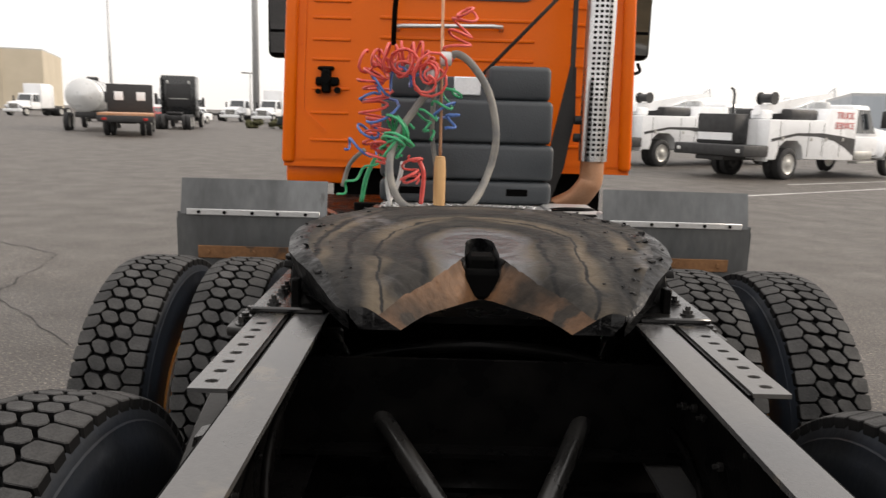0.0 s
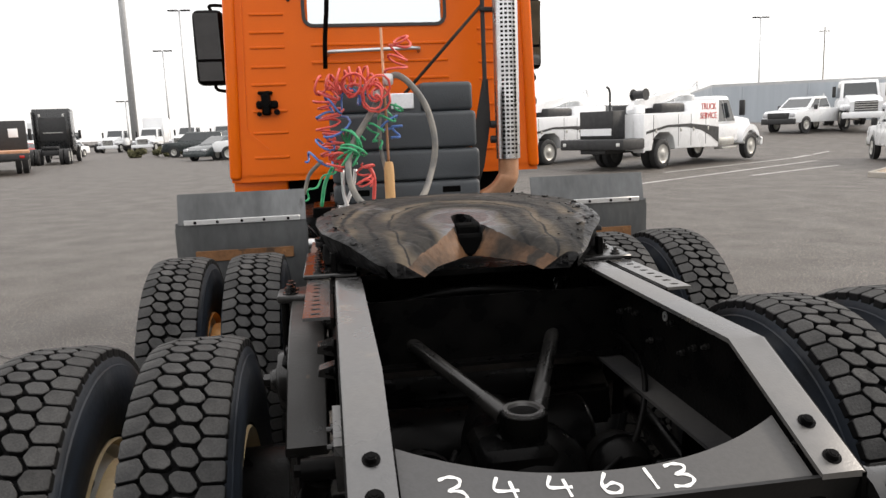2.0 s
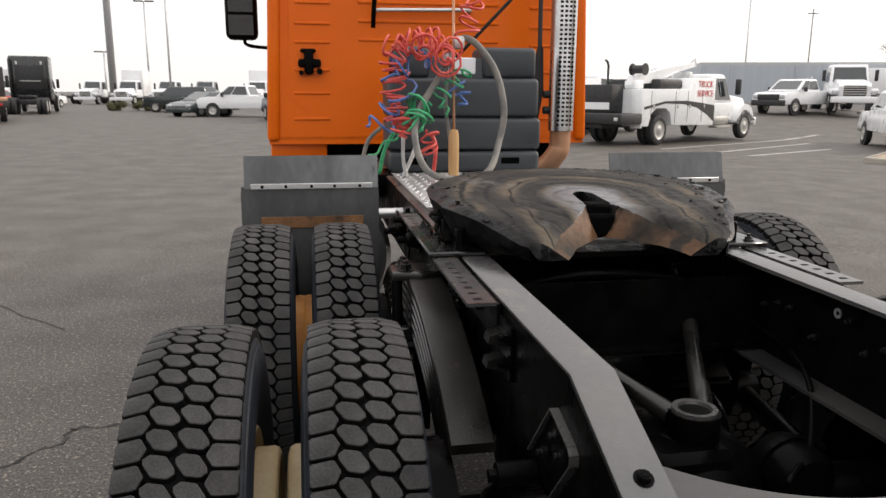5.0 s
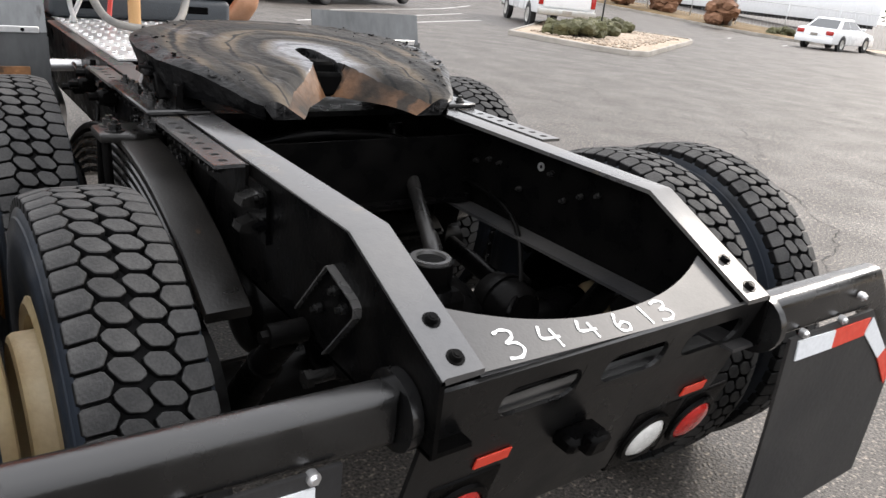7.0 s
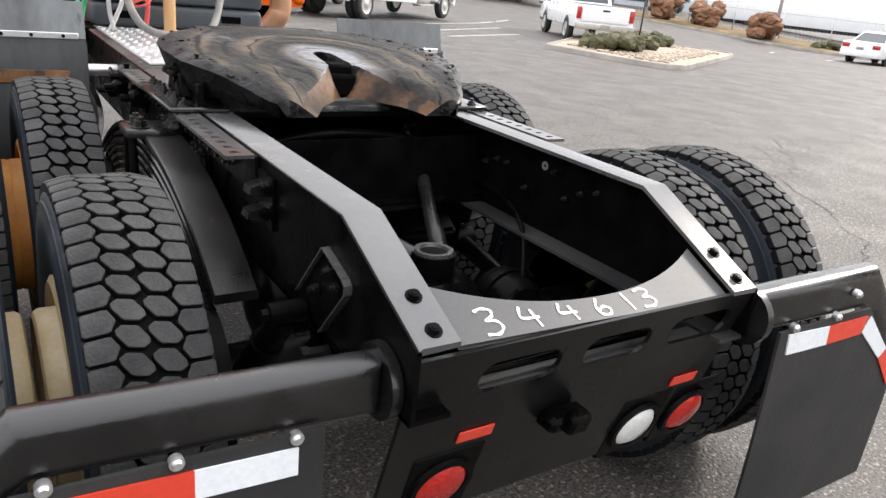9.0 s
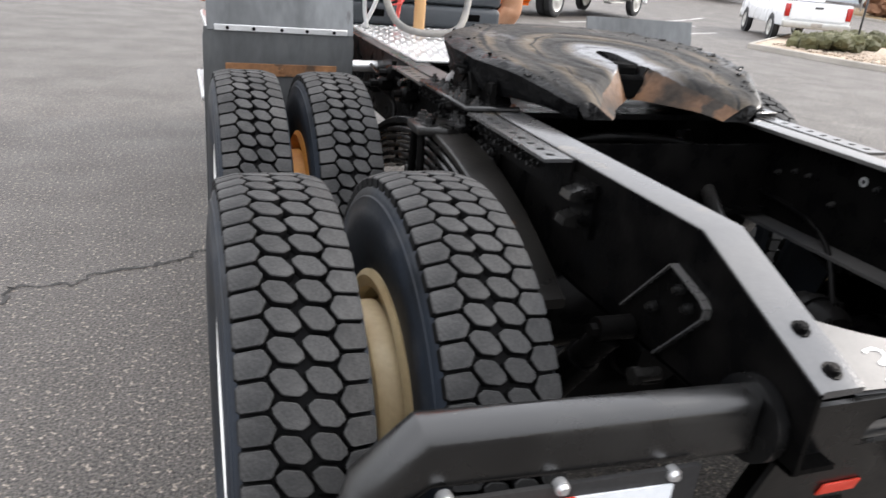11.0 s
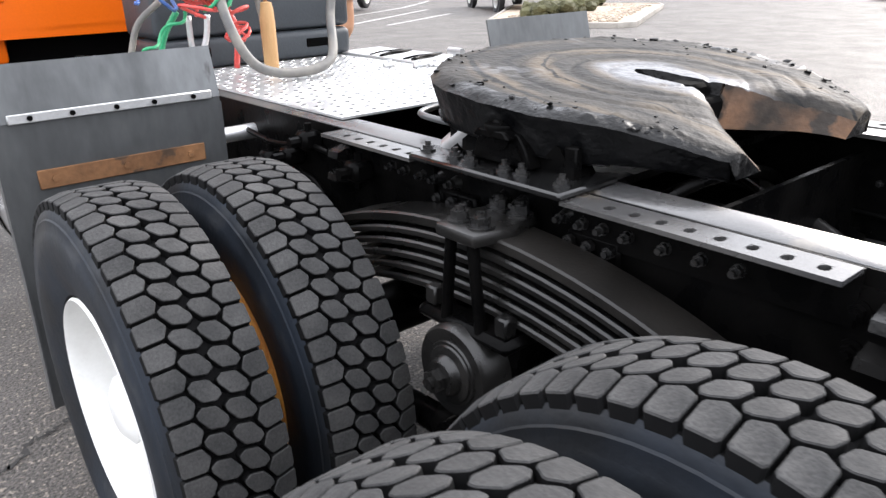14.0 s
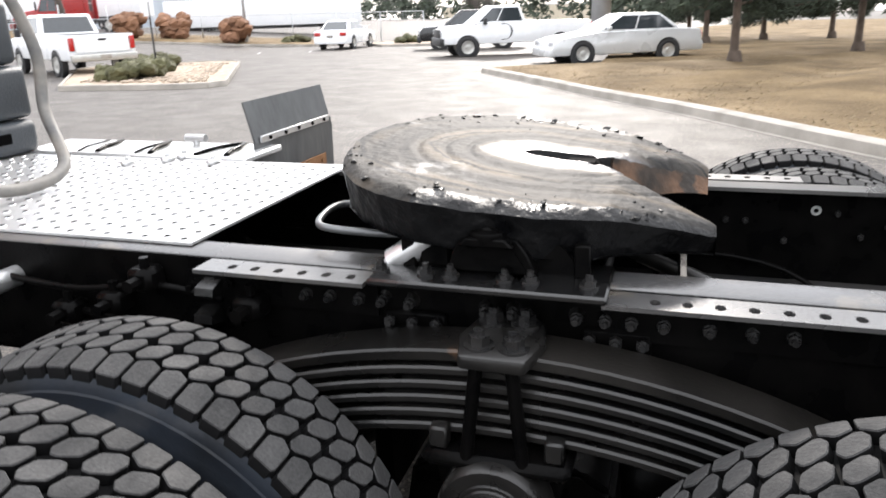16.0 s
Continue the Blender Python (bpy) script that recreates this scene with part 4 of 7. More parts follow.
    # handwritten stock number
    strokes = {
        "3": [[(0.05, 0.92), (0.4, 1.0), (0.75, 0.9), (0.7, 0.68), (0.35, 0.55), (0.75, 0.48), (0.9, 0.25), (0.6, 0.02), (0.1, 0.05)]],
        "4": [[(0.2, 1.0), (0.05, 0.5), (0.85, 0.42)], [(0.6, 0.8), (0.72, 0.0)]],
        "6": [[(0.35, 1.0), (0.12, 0.5), (0.2, 0.08), (0.6, 0.0), (0.75, 0.28), (0.5, 0.48), (0.18, 0.32)]],
        "1": [[(0.25, 1.0), (0.45, 0.0)]],
    }
    for ch, x0 in zip("344613", (-0.285, -0.197, -0.109, -0.024, 0.05, 0.095)):
        bm = bmesh.new()
        for st in strokes[ch]:
            pts = smooth_line([(x0 + p[0] * 0.048, 0.013 + p[1] * (0.037 + 0.13 * abs(x0 + 0.02) ** 1.5), 0) for p in st], 5)
            prev = None
            for i, p in enumerate(pts):
                d = (pts[min(i + 1, len(pts) - 1)] - pts[max(i - 1, 0)]).normalized()
                nrm = Vector((-d.y, d.x, 0)) * (0.0026 + 0.0006 * math.sin(i * 1.3))
                cur = [bm.verts.new((q.x, q.y, slope_z(q.y, q.x) - 0.0108)) for q in (p + nrm, p - nrm)]
                if prev:
                    bm.faces.new((prev[0], prev[1], cur[1], cur[0]))
                prev = cur
        bmesh.ops.recalc_face_normals(bm, faces=bm.faces)
        for f in bm.faces:
            if f.normal.z < 0:
                f.normal_flip()
        part("number", bm, M_MARKER, plate, "white hand-painted digit")


tail()


def hanger(s):
    """The bar that carries a mudflap, with red and white tape and the flap below."""
    def X(x):
        return x * s
    bm = bmesh.new()
    if s < 0:
        y0, y1 = 0.05, 0.12
        outline = [(0.45, 0.862), (0.98, 0.884), (1.06, 0.81), (1.12, 0.62), (1.09, 0.6), (1.0, 0.755), (0.96, 0.785), (0.45, 0.757)]
    else:
        y0, y1 = -0.015, 0.055
        outline = [(0.45, 0.872), (0.945, 0.868), (1.225, 0.602), (1.235, 0.55), (1.17, 0.535), (0.975, 0.725), (0.92, 0.755), (0.45, 0.765)]
    prism(bm, [(X(x), z) for x, z in outline], "y", y0, y1)
    bmesh.ops.bevel(bm, geom=[e for e in bm.edges if abs(e.verts[0].co.y - e.verts[1].co.y) < 1e-5], offset=0.028, segments=4, affect='EDGES', profile=0.5)
    rod(bm, (X(0.435), y0 + 0.035, 0.808), (X(0.455), y0 + 0.035, 0.808), 0.068, seg=22)
    bar = part("flap_hanger", bm, M_GLOSS, truck, "black bent bar that carries the mudflap", 35)
    yf = y0 - 0.003
    bm = bmesh.new()
    if s < 0:
        edge = [(0.56, 0.775), (0.99, 0.785), (1.075, 0.62), (1.07, 0.16), (0.56, 0.16)]
    else:
        edge = [(0.535, 0.765), (0.92, 0.765), (1.17, 0.52), (1.2, 0.16), (0.575, 0.16)]
    prism(bm, [(X(x), z) for x, z in edge], "y", yf - 0.008, yf)
    bmesh.ops.subdivide_edges(bm, edges=[e for e in bm.edges if abs(e.verts[0].co.z - e.verts[1].co.z) > 0.3], cuts=5)
    for v in bm.verts:
        v.co.y += 0.05 * max(0.0, 0.7 - v.co.z) ** 2
    flap = part("mudflap", bm, M_FLAP, bar, "black mudflap")
    def strip(corners, m):
        bm = bmesh.new()
        prism(bm, [(X(x), z) for x, z in corners], "y", yf - 0.012, yf - 0.0085)
        part("tape", bm, m, flap, "white reflective tape" if m is M_WHITETAPE else "red reflective tape")
    if s < 0:
        za = lambda x: 0.752 + 0.045 * (x - 0.605)
        for a, b, m in ((0.605, 0.762, M_WHITETAPE), (0.762, 0.93, M_REDTAPE), (0.93, 0.985, M_WHITETAPE)):
            strip([(a, za(a) - 0.05), (b, za(b) - 0.05), (b, za(b)), (a, za(a))], m)
        bolts = ((0.608, 0.769), (0.786, 0.779), (0.95, 0.79))
    else:
        strip([(0.575, 0.702), (0.742, 0.697), (0.735, 0.748), (0.567, 0.756)], M_WHITETAPE)
        strip([(0.742, 0.697), (0.9, 0.697), (0.912, 0.746), (0.735, 0.748)], M_REDTAPE)
        strip([(0.905, 0.7), (1.04, 0.597), (1.069, 0.622), (0.93, 0.742)], M_WHITETAPE)
        strip([(1.04, 0.597), (1.145, 0.49), (1.168, 0.535), (1.069, 0.622)], M_REDTAPE)
        bolts = ((0.585, 0.771), (0.76, 0.77), (0.825, 0.82), (1.19, 0.56))
    for x, z in bolts:
        bm = bmesh.new()
        p = Vector((X(x), yf - 0.0005, z))
        rod(bm, p, p - Vector((0, 0.013, 0)), 0.011, seg=16)
        rod(bm, p - Vector((0, 0.013, 0)), p - Vector((0, 0.019, 0)), 0.0085, 0.006, seg=14)
        part("bolt", bm, M_ALU, bar, "bright zinc bolt")


for s in (-1, 1):
    hanger(s)


# ---- cab ----
def cab():
    y = 4.3
    bm = bmesh.new()
    wx0, wx1, wz0, wz1 = -0.53, 0.44, 2.205, 2.74
    half = 1.105
    def taper(m):
        """The cab narrows towards its roof."""
        for v in m.verts:
            v.co.x *= 1 - 0.042 * (v.co.z - 1.17) / 1.25
    # back wall as bars round the rear window
    th = 0.06
    for a, b, c, d in ((-half, wx0, 1.17, 2.95), (wx1, half, 1.17, 2.95), (wx0, wx1, 1.17, wz0), (wx0, wx1, wz1, 2.95)):
        box(bm, a, b, y, y + th, c, d)
    box(bm, -half, -1.05, y, y + 1.5, 1.17, 2.95)
    box(bm, 1.05, half, y, y + 1.5, 1.17, 2.95)
    box(bm, -half, half, y, y + 1.5, 2.9, 2.96)
    box(bm, -half, half, y, y + 1.5, 1.14, 1.19)
    bmesh.ops.remove_doubles(bm, verts=bm.verts, dist=0.0003)
    taper(bm)
    c = part("cab", bm, M_ORANGE, truck, "glossy orange day cab with a ribbed back wall", 35)
    for s in (-1, 1):
        for k, z in enumerate((1.3, 1.47, 1.62, 1.8, 1.92, 2.05, 2.15, 2.27, 2.45, 2.63)):
            bm = bmesh.new()
            box(bm, min(0.7 * s, 0.94 * s), max(0.7 * s, 0.94 * s), y - 0.009, y + 0.002, z, z + 0.02, 0.0065, 2)
            taper(bm)
            part("rib", bm, M_ORANGE, c)
        # rounded corner post, a raised crease beside it and a slanting fold at its foot
        bm = bmesh.new()
        box(bm, min(1.035 * s, 1.118 * s), max(1.035 * s, 1.118 * s), y - 0.03, y + 0.06, 1.16, 2.9, 0.028, 3)
        taper(bm)
        part("corner_post", bm, M_ORANGE, c, "", 50)
        bm = bmesh.new()
        prism(bm, [(0.985 * s, 1.5), (1.0 * s, 1.5), (1.0 * s, 2.85), (0.985 * s, 2.85)], "y", y - 0.008, y + 0.002)
        prism(bm, [(0.985 * s, 1.5), (1.0 * s, 1.5), (0.86 * s, 1.36), (0.84 * s, 1.37)], "y", y - 0.008, y + 0.002)
        bmesh.ops.recalc_face_normals(bm, faces=bm.faces)
        taper(bm)
        part("crease", bm, M_ORANGE, c)
        for px, pz in ((0.66, 2.1), (0.99, 2.2), (0.99, 1.9)):
            bm = bmesh.new()
            rod(bm, (px * s, y - 0.006, pz), (px * s, y + 0.002, pz), 0.008, seg=8)
            part("rivet", bm, M_ORANGE, c)
    for k in range(3):
        bm = bmesh.new()
        z = 1.82 + 0.12 * k
        box(bm, -0.5, 0.46, y - 0.009, y + 0.002, z, z + 0.022, 0.0065, 2)
        part("rib", bm, M_ORANGE, c)
    # rear window with rounded corners in a thin rubber seal
    def rounded(grow, r):
        x0, x1, z0, z1 = wx0 - grow, wx1 + grow, wz0 - grow, wz1 + grow
        ring = []
        for cx, cz, a0 in ((x1 - r, z1 - r, 0), (x0 + r, z1 - r, 90), (x0 + r, z0 + r, 180), (x1 - r, z0 + r, 270)):
            for i in range(7):
                a = math.radians(a0 + 15 * i)
                ring.append((cx + r * math.cos(a), cz + r * math.sin(a)))
        return ring
    bm = bmesh.new()
    rings = [[bm.verts.new((px, py, pz)) for px, pz in ring] for ring, py in ((rounded(0.02, 0.075), y + 0.002), (rounded(0.018, 0.073), y - 0.01), (rounded(-0.004, 0.055), y - 0.01), (rounded(-0.004, 0.055), y + 0.03))]
    n = len(rings[0])
    for p, q in zip(rings, rings[1:]):
        for i in range(n):
            bm.faces.new((p[i], p[(i + 1) % n], q[(i + 1) % n], q[i]))
    bmesh.ops.recalc_face_normals(bm, faces=bm.faces)
    win = part("rear_window", bm, M_TRIMSEAL, c, "rear window with rounded corners in a black seal")
    # orange fillets that round the opening's corners
    inner = rounded(-0.004, 0.055)
    bm = bmesh.new()
    for k, (px, pz) in enumerate(((wx1, wz1), (wx0, wz1), (wx0, wz0), (wx1, wz0))):
        prism(bm, [(px, pz)] + inner[7 * k:7 * k + 7], "y", y + 0.001, y + 0.03)
    bmesh.ops.recalc_face_normals(bm, faces=bm.faces)
    part("corner_fillet", bm, M_TRIMSEAL, win)
    bm = bmesh.new()
    box(bm, wx0, wx1, y + 0.012, y + 0.018, wz0, wz1)
    g = part("pane", bm, M_GLASS, win)
    g.visible_shadow = False
    # front of the cab: dark lining, windscreen opening and sun visor
    bm = bmesh.new()
    box(bm, -1.0, 1.0, y + 1.46, y + 1.5, 1.19, 2.12)
    box(bm, -1.0, 1.0, y + 1.46, y + 1.5, 2.68, 2.88)
    part("front_wall", bm, M_LINING, c)
    bm = bmesh.new()
    box(bm, -0.98, 0.98, y + 0.07, y + 1.45, 2.86, 2.895)
    for k in (-1, 1):
        # side linings with an opening for each door's window
        box(bm, 0.97 * k - 0.01, 0.97 * k + 0.01, y + 0.07, y + 1.45, 1.2, 2.1)
        box(bm, 0.97 * k - 0.01, 0.97 * k + 0.01, y + 0.07, y + 0.45, 2.1, 2.86)
    part("lining", bm, M_LINING, c, "grey cab lining")
    for x in (-0.55, 0.55):
        bm = bmesh.new()
        box(bm, x - 0.24, x + 0.24, y + 0.35, y + 0.5, 1.25, 2.16, 0.06, 3)
        part("seat_back", bm, M_DARK, c)
    for s in (-1, 1):
        bm = bmesh.new()
        gx = 0.54 if s > 0 else -0.635
        box(bm, gx - 0.012, gx + 0.012, y - 0.02, y, 2.36, 2.9, 0.008)
        part("gutter", bm, M_BOX, c, "grey vertical rain gutter")
    bm = bmesh.new()
    tube(bm, [(-0.39, y, 2.0), (-0.39, y - 0.045, 2.015), (-0.35, y - 0.05, 2.018), (0.2, y - 0.05, 2.03), (0.25, y - 0.045, 2.028), (0.25, y, 2.015)], 0.014, 10)
    part("grab_bar", bm, M_ALU, c, "bright metal grab bar")
    for s, lo, hi, lift in ((-1, 1.22, 1.47, 0.0), (1, 1.33, 1.5, 0.06)):
        bm = bmesh.new()
        box(bm, min(lo * s, hi * s), max(lo * s, hi * s), y + 1.15, y + 1.3, 1.89 + lift, 2.5 + lift, 0.05, 3)
        mir = part("mirror", bm, M_BLACK, c, "black door mirror housing")
        for z0, z1 in ((2.1, 2.46), (1.925, 2.075)):
            bm = bmesh.new()
            # the glass leans down towards the road behind
            prism(bm, [(y + 1.149, z0 + lift), (y + 1.139, z0 + lift), (y + 1.139 - 0.16 * (z1 - z0), z1 + lift), (y + 1.149, z1 + lift)], "x", (lo + 0.03) * s, (hi - 0.03) * s)
            bmesh.ops.recalc_face_normals(bm, faces=bm.faces)
            part("mirror_glass", bm, M_MIRROR, mir)
        for z in (1.85, 2.54):
            bm = bmesh.new()
            tube(bm, smooth_line([((lo + 0.1) * s, y + 1.22, z + (0.08 if z < 2 else -0.04)), ((lo + 0.08) * s, y + 1.22, z), (1.0 * s, y + 1.3, z - 0.02)]), 0.014, 8)
            part("mirror_arm", bm, M_BLACK, mir)
    bm = bmesh.new()
    box(bm, -0.9, -0.75, y - 0.03, y, 1.645, 1.7, 0.012)
    box(bm, -0.86, -0.8, y - 0.05, y, 1.6, 1.75, 0.012)
    box(bm, -0.885, -0.78, y - 0.04, y, 1.74, 1.765, 0.01)
    rod(bm, (-0.83, y - 0.07, 1.69), (-0.83, y - 0.03, 1.69), 0.03, seg=12)
    rod(bm, (-0.76, y - 0.05, 1.62), (-0.76, y - 0.01, 1.62), 0.02, seg=10)
    rod(bm, (-0.88, y - 0.05, 1.61), (-0.88, y - 0.01, 1.61), 0.016, seg=10)
    part("bracket", bm, M_BLACK, c)
    # Plain box in void black paints the shade under the cab.
    bm = bmesh.new()
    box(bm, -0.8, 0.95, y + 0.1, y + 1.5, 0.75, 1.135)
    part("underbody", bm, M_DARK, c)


cab()


def tank():
    """The ribbed grey plastic box behind the cab."""
    bm = bmesh.new()
    y0, y1 = 3.72, 4.1
    tiers = [(1.0, 1.13, -0.42, 0.545, 0.0), (1.135, 1.335, -0.42, 0.55, 0.008), (1.34, 1.578, -0.42, 0.535, 0.02), (1.575, 1.765, 0.17, 0.52, 0.05), (1.575, 1.765, -0.38, -0.16, 0.05)]
    box(bm, -0.38, 0.47, y0 + 0.07, y1 - 0.02, 0.99, 1.7, 0.02, 2)
    b = part("plastic_tank", bm, M_BOX, truck, "dark grey ribbed plastic tank behind the cab", 45)
    for z0, z1, x0, x1, inset in tiers:
        bm = bmesh.new()
        box(bm, x0, x1, y0 + inset, y1, z0, z1, 0.03, 3)
        part("tier", bm, M_BOX, b, "", 45)
    for x in (-0.25, 0.35):
        bm = bmesh.new()
        box(bm, x - 0.06, x + 0.06, y0 - 0.004, y0 + 0.01, 1.05, 1.09, 0.004)
        part("slot", bm, M_DARK, b)
    bm = bmesh.new()
    box(bm, -0.02, 0.13, y0 + 0.055, y0 + 0.075, 1.6, 1.7, 0.006)
    part("label", bm, M_WHITETAPE, b, "white paper label")
    bm = bmesh.new()
    box(bm, -0.56, 0.6, y0 - 0.03, y1, 0.93, 0.995, 0.005)
    part("tray", bm, M_BLACK, b)


def nearer(build, skip=()):
    """Builds things and draws them in towards the rear by a tenth, about a point behind the truck."""
    before = set(bpy.data.objects)
    build()
    c = Vector((-0.3, -0.8, 1.485))
    m = Matrix.Translation(c) @ Matrix.Scale(0.905, 4) @ Matrix.Translation(-c)
    for ob in set(bpy.data.objects) - before:
        if ob.name.split(".")[0] not in skip:
            ob.data.transform(m)


nearer(tank)


def exhaust():
    x, y = 0.775, 3.85
    bm = bmesh.new()
    lathe(bm, [(1.25, 0.082), (3.2, 0.082), (3.2, 0.07), (1.25, 0.07)], 28, "z", closed=True)
    bmesh.ops.translate(bm, vec=(x, y, 0), verts=bm.verts)
    e = part("exhaust_pipe", bm, M_CHROME, truck, "bright perforated exhaust shield")
    # Perforations are dark inlays, painted as shaded openings.
    bm = bmesh.new()
    for k in range(60):
        z = 1.29 + 0.028 * k
        for a in (-2.1, -1.75, -1.4, -1.05):
            m = Matrix.Translation((x + 0.0815 * math.cos(a), y + 0.0815 * math.sin(a), z)) @ Matrix.Rotation(a, 4, 'Z')
            box(bm, -0.0012, 0.0012, -0.009, 0.009, -0.007, 0.007, m=m)
    tagged(part("perforation", bm, M_DARK, e), "dark perforations of the shield", kind="stuff")
    bm = bmesh.new()
    tube(bm, smooth_line([(x, y, 1.3), (x, y, 1.15), (x - 0.02, y, 1.1), (x - 0.08, y + 0.03, 1.02), (x - 0.19, y + 0.1, 0.95)]), 0.068, 18)
    part("elbow", bm, M_HEATED, e, "heat-stained exhaust elbow")
    bm = bmesh.new()
    tube(bm, [(x - 0.13, y + 0.08, 1.7), (x - 0.13, y + 0.1, 2.42)], 0.015, 8)
    box(bm, x - 0.15, x - 0.05, y + 0.07, y + 0.11, 2.36, 2.4, 0.006)
    box(bm, x - 0.15, x - 0.05, y + 0.07, y + 0.11, 2.22, 2.25, 0.006)
    prism(bm, [(x - 0.145, 1.78), (x - 0.11, 1.78), (x - 0.1, 1.5), (x - 0.15, 1.2), (x - 0.22, 1.0), (x - 0.28, 1.0), (x - 0.23, 1.35)], "y", y + 0.07, y + 0.09)
    for z in (1.38, 1.48):
        rod(bm, (x - 0.11, y + 0.03, z), (x - 0.07, y + 0.03, z), 0.025, seg=10)
    bmesh.ops.recalc_face_normals(bm, faces=bm.faces)
    part("stack_brace", bm, M_FLAP, e, "black stack bracket")
    bm = bmesh.new()
    tube(bm, [(0.645, y + 0.1, 2.27), (-0.04, y + 0.2, 1.55)], 0.011, 8)
    part("stay_rod", bm, M_MUD, e, "rusty brown stay rod")


exhaust()


# ---- hoses and cables behind the cab ----
def coil(line, radius, turns, wire, seg=6):
    """A coiled cable wound round a line."""
    line = smooth_line(line, 10)
    total = len(line) - 1
    n = turns * 12
    pts, side = [], None
    for i in range(n + 1):
        f = i / n * total
        k = min(int(f), total - 1)
        c = line[k].lerp(line[k + 1], f - k)
        d = (line[k + 1] - line[k]).normalized()
        if side is None:
            side = d.orthogonal().normalized()
        side = (side - d * side.dot(d)).normalized()
        up = d.cross(side)
        a = 2 * math.pi * turns * i / n
        fade = min(1.0, 6.0 * i / n, 6.0 * (n - i) / n)
        r = radius * fade * (0.85 + 0.75 * noise.noise(Vector((a * 0.23, radius * 90, 1.3))))
        wob = noise.noise_vector(Vector((a * 0.12, radius * 70, 4.1))) * radius * 0.7 * fade
        pts.append(c + wob + r * (math.cos(a) * side + math.sin(a) * up))
    bm = bmesh.new()
    tube(bm, pts, wire, seg)
    return bm


def hoses():
    y = 3.4
    red, blue, green = M_HOSE_RED, M_HOSE_BLUE, M_HOSE_GREEN
    for line, radius, turns, wire, paint, words in (
            ([(-0.08, y, 1.7), (-0.2, y - 0.05, 1.77), (-0.34, y - 0.05, 1.77), (-0.43, y - 0.02, 1.66), (-0.41, y, 1.5), (-0.42, y, 1.36), (-0.36, y, 1.26)], 0.06, 24, 0.0072, red, "tangled red coiled air hose"),
            ([(-0.04, y - 0.02, 1.75), (-0.02, y - 0.03, 1.86), (0.03, y - 0.04, 1.96), (0.02, y - 0.05, 2.0)], 0.085, 4, 0.0072, red, "loose red coils of air hose"),
            ([(-0.13, y - 0.1, 1.66), (-0.15, y - 0.14, 1.67), (-0.14, y - 0.17, 1.66)], 0.085, 5, 0.0072, red, "loose red coils of air hose"),
            ([(-0.24, y - 0.08, 1.7), (-0.27, y - 0.12, 1.72), (-0.28, y - 0.15, 1.7)], 0.07, 4, 0.0072, red, "loose red coils of air hose"),
            ([(-0.46, y - 0.06, 1.78), (-0.4, y - 0.08, 1.75), (-0.33, y - 0.1, 1.72)], 0.07, 3, 0.0072, red, "loose red coils of air hose"),
            ([(-0.36, y - 0.04, 1.36), (-0.38, y - 0.08, 1.3), (-0.4, y - 0.08, 1.25)], 0.065, 4, 0.0068, red, "loose red coils of air hose"),
            ([(-0.24, y - 0.03, 1.28), (-0.22, y - 0.06, 1.2), (-0.2, y - 0.04, 1.14)], 0.05, 4, 0.0065, red, "loose red coils of air hose"),
            ([(-0.14, y + 0.02, 1.64), (-0.3, y - 0.06, 1.66), (-0.44, y - 0.05, 1.6), (-0.42, y - 0.02, 1.46), (-0.48, y + 0.02, 1.36), (-0.58, y + 0.04, 1.3)], 0.085, 7, 0.0072, blue, "blue coiled air hose"),
            ([(-0.08, y, 1.58), (-0.04, y - 0.03, 1.5), (-0.06, y - 0.04, 1.42)], 0.06, 3, 0.007, blue, "blue coiled air hose"),
            ([(-0.22, y - 0.06, 1.42), (-0.3, y - 0.1, 1.4), (-0.33, y - 0.12, 1.34), (-0.28, y - 0.12, 1.28)], 0.08, 9, 0.0072, green, "green coiled electric cable"),
            ([(-0.02, y, 1.62), (-0.06, y - 0.03, 1.55), (-0.16, y - 0.05, 1.46), (-0.13, y - 0.04, 1.36)], 0.05, 5, 0.0068, green, "green coiled electric cable"),
            ([(-0.36, y, 1.3), (-0.46, y + 0.02, 1.2), (-0.56, y + 0.04, 1.12), (-0.62, y + 0.06, 1.06)], 0.03, 3, 0.0068, green, "green coiled electric cable")):
        part("coiled_cable" if paint is green else "coiled_hose", coil(line, radius, turns, wire), paint, truck, words)
    loop = [(-0.09, y, 1.7), (-0.17, y - 0.05, 1.58), (-0.3, y - 0.1, 1.38), (-0.33, y - 0.2, 1.22), (-0.27, y - 0.26, 1.07), (-0.12, y - 0.28, 1.028), (0.06, y - 0.26, 1.06),
            (0.16, y - 0.12, 1.22), (0.19, y - 0.1, 1.4), (0.15, y - 0.06, 1.6), (0.06, y - 0.02, 1.74), (-0.02, y, 1.79), (-0.07, y, 1.74)]
    bm = bmesh.new()
    tube(bm, smooth_line(loop, 6), 0.019, 12)
    part("hose", bm, M_HOSE_GREY, truck, "thick worn grey hose hanging in a loop")
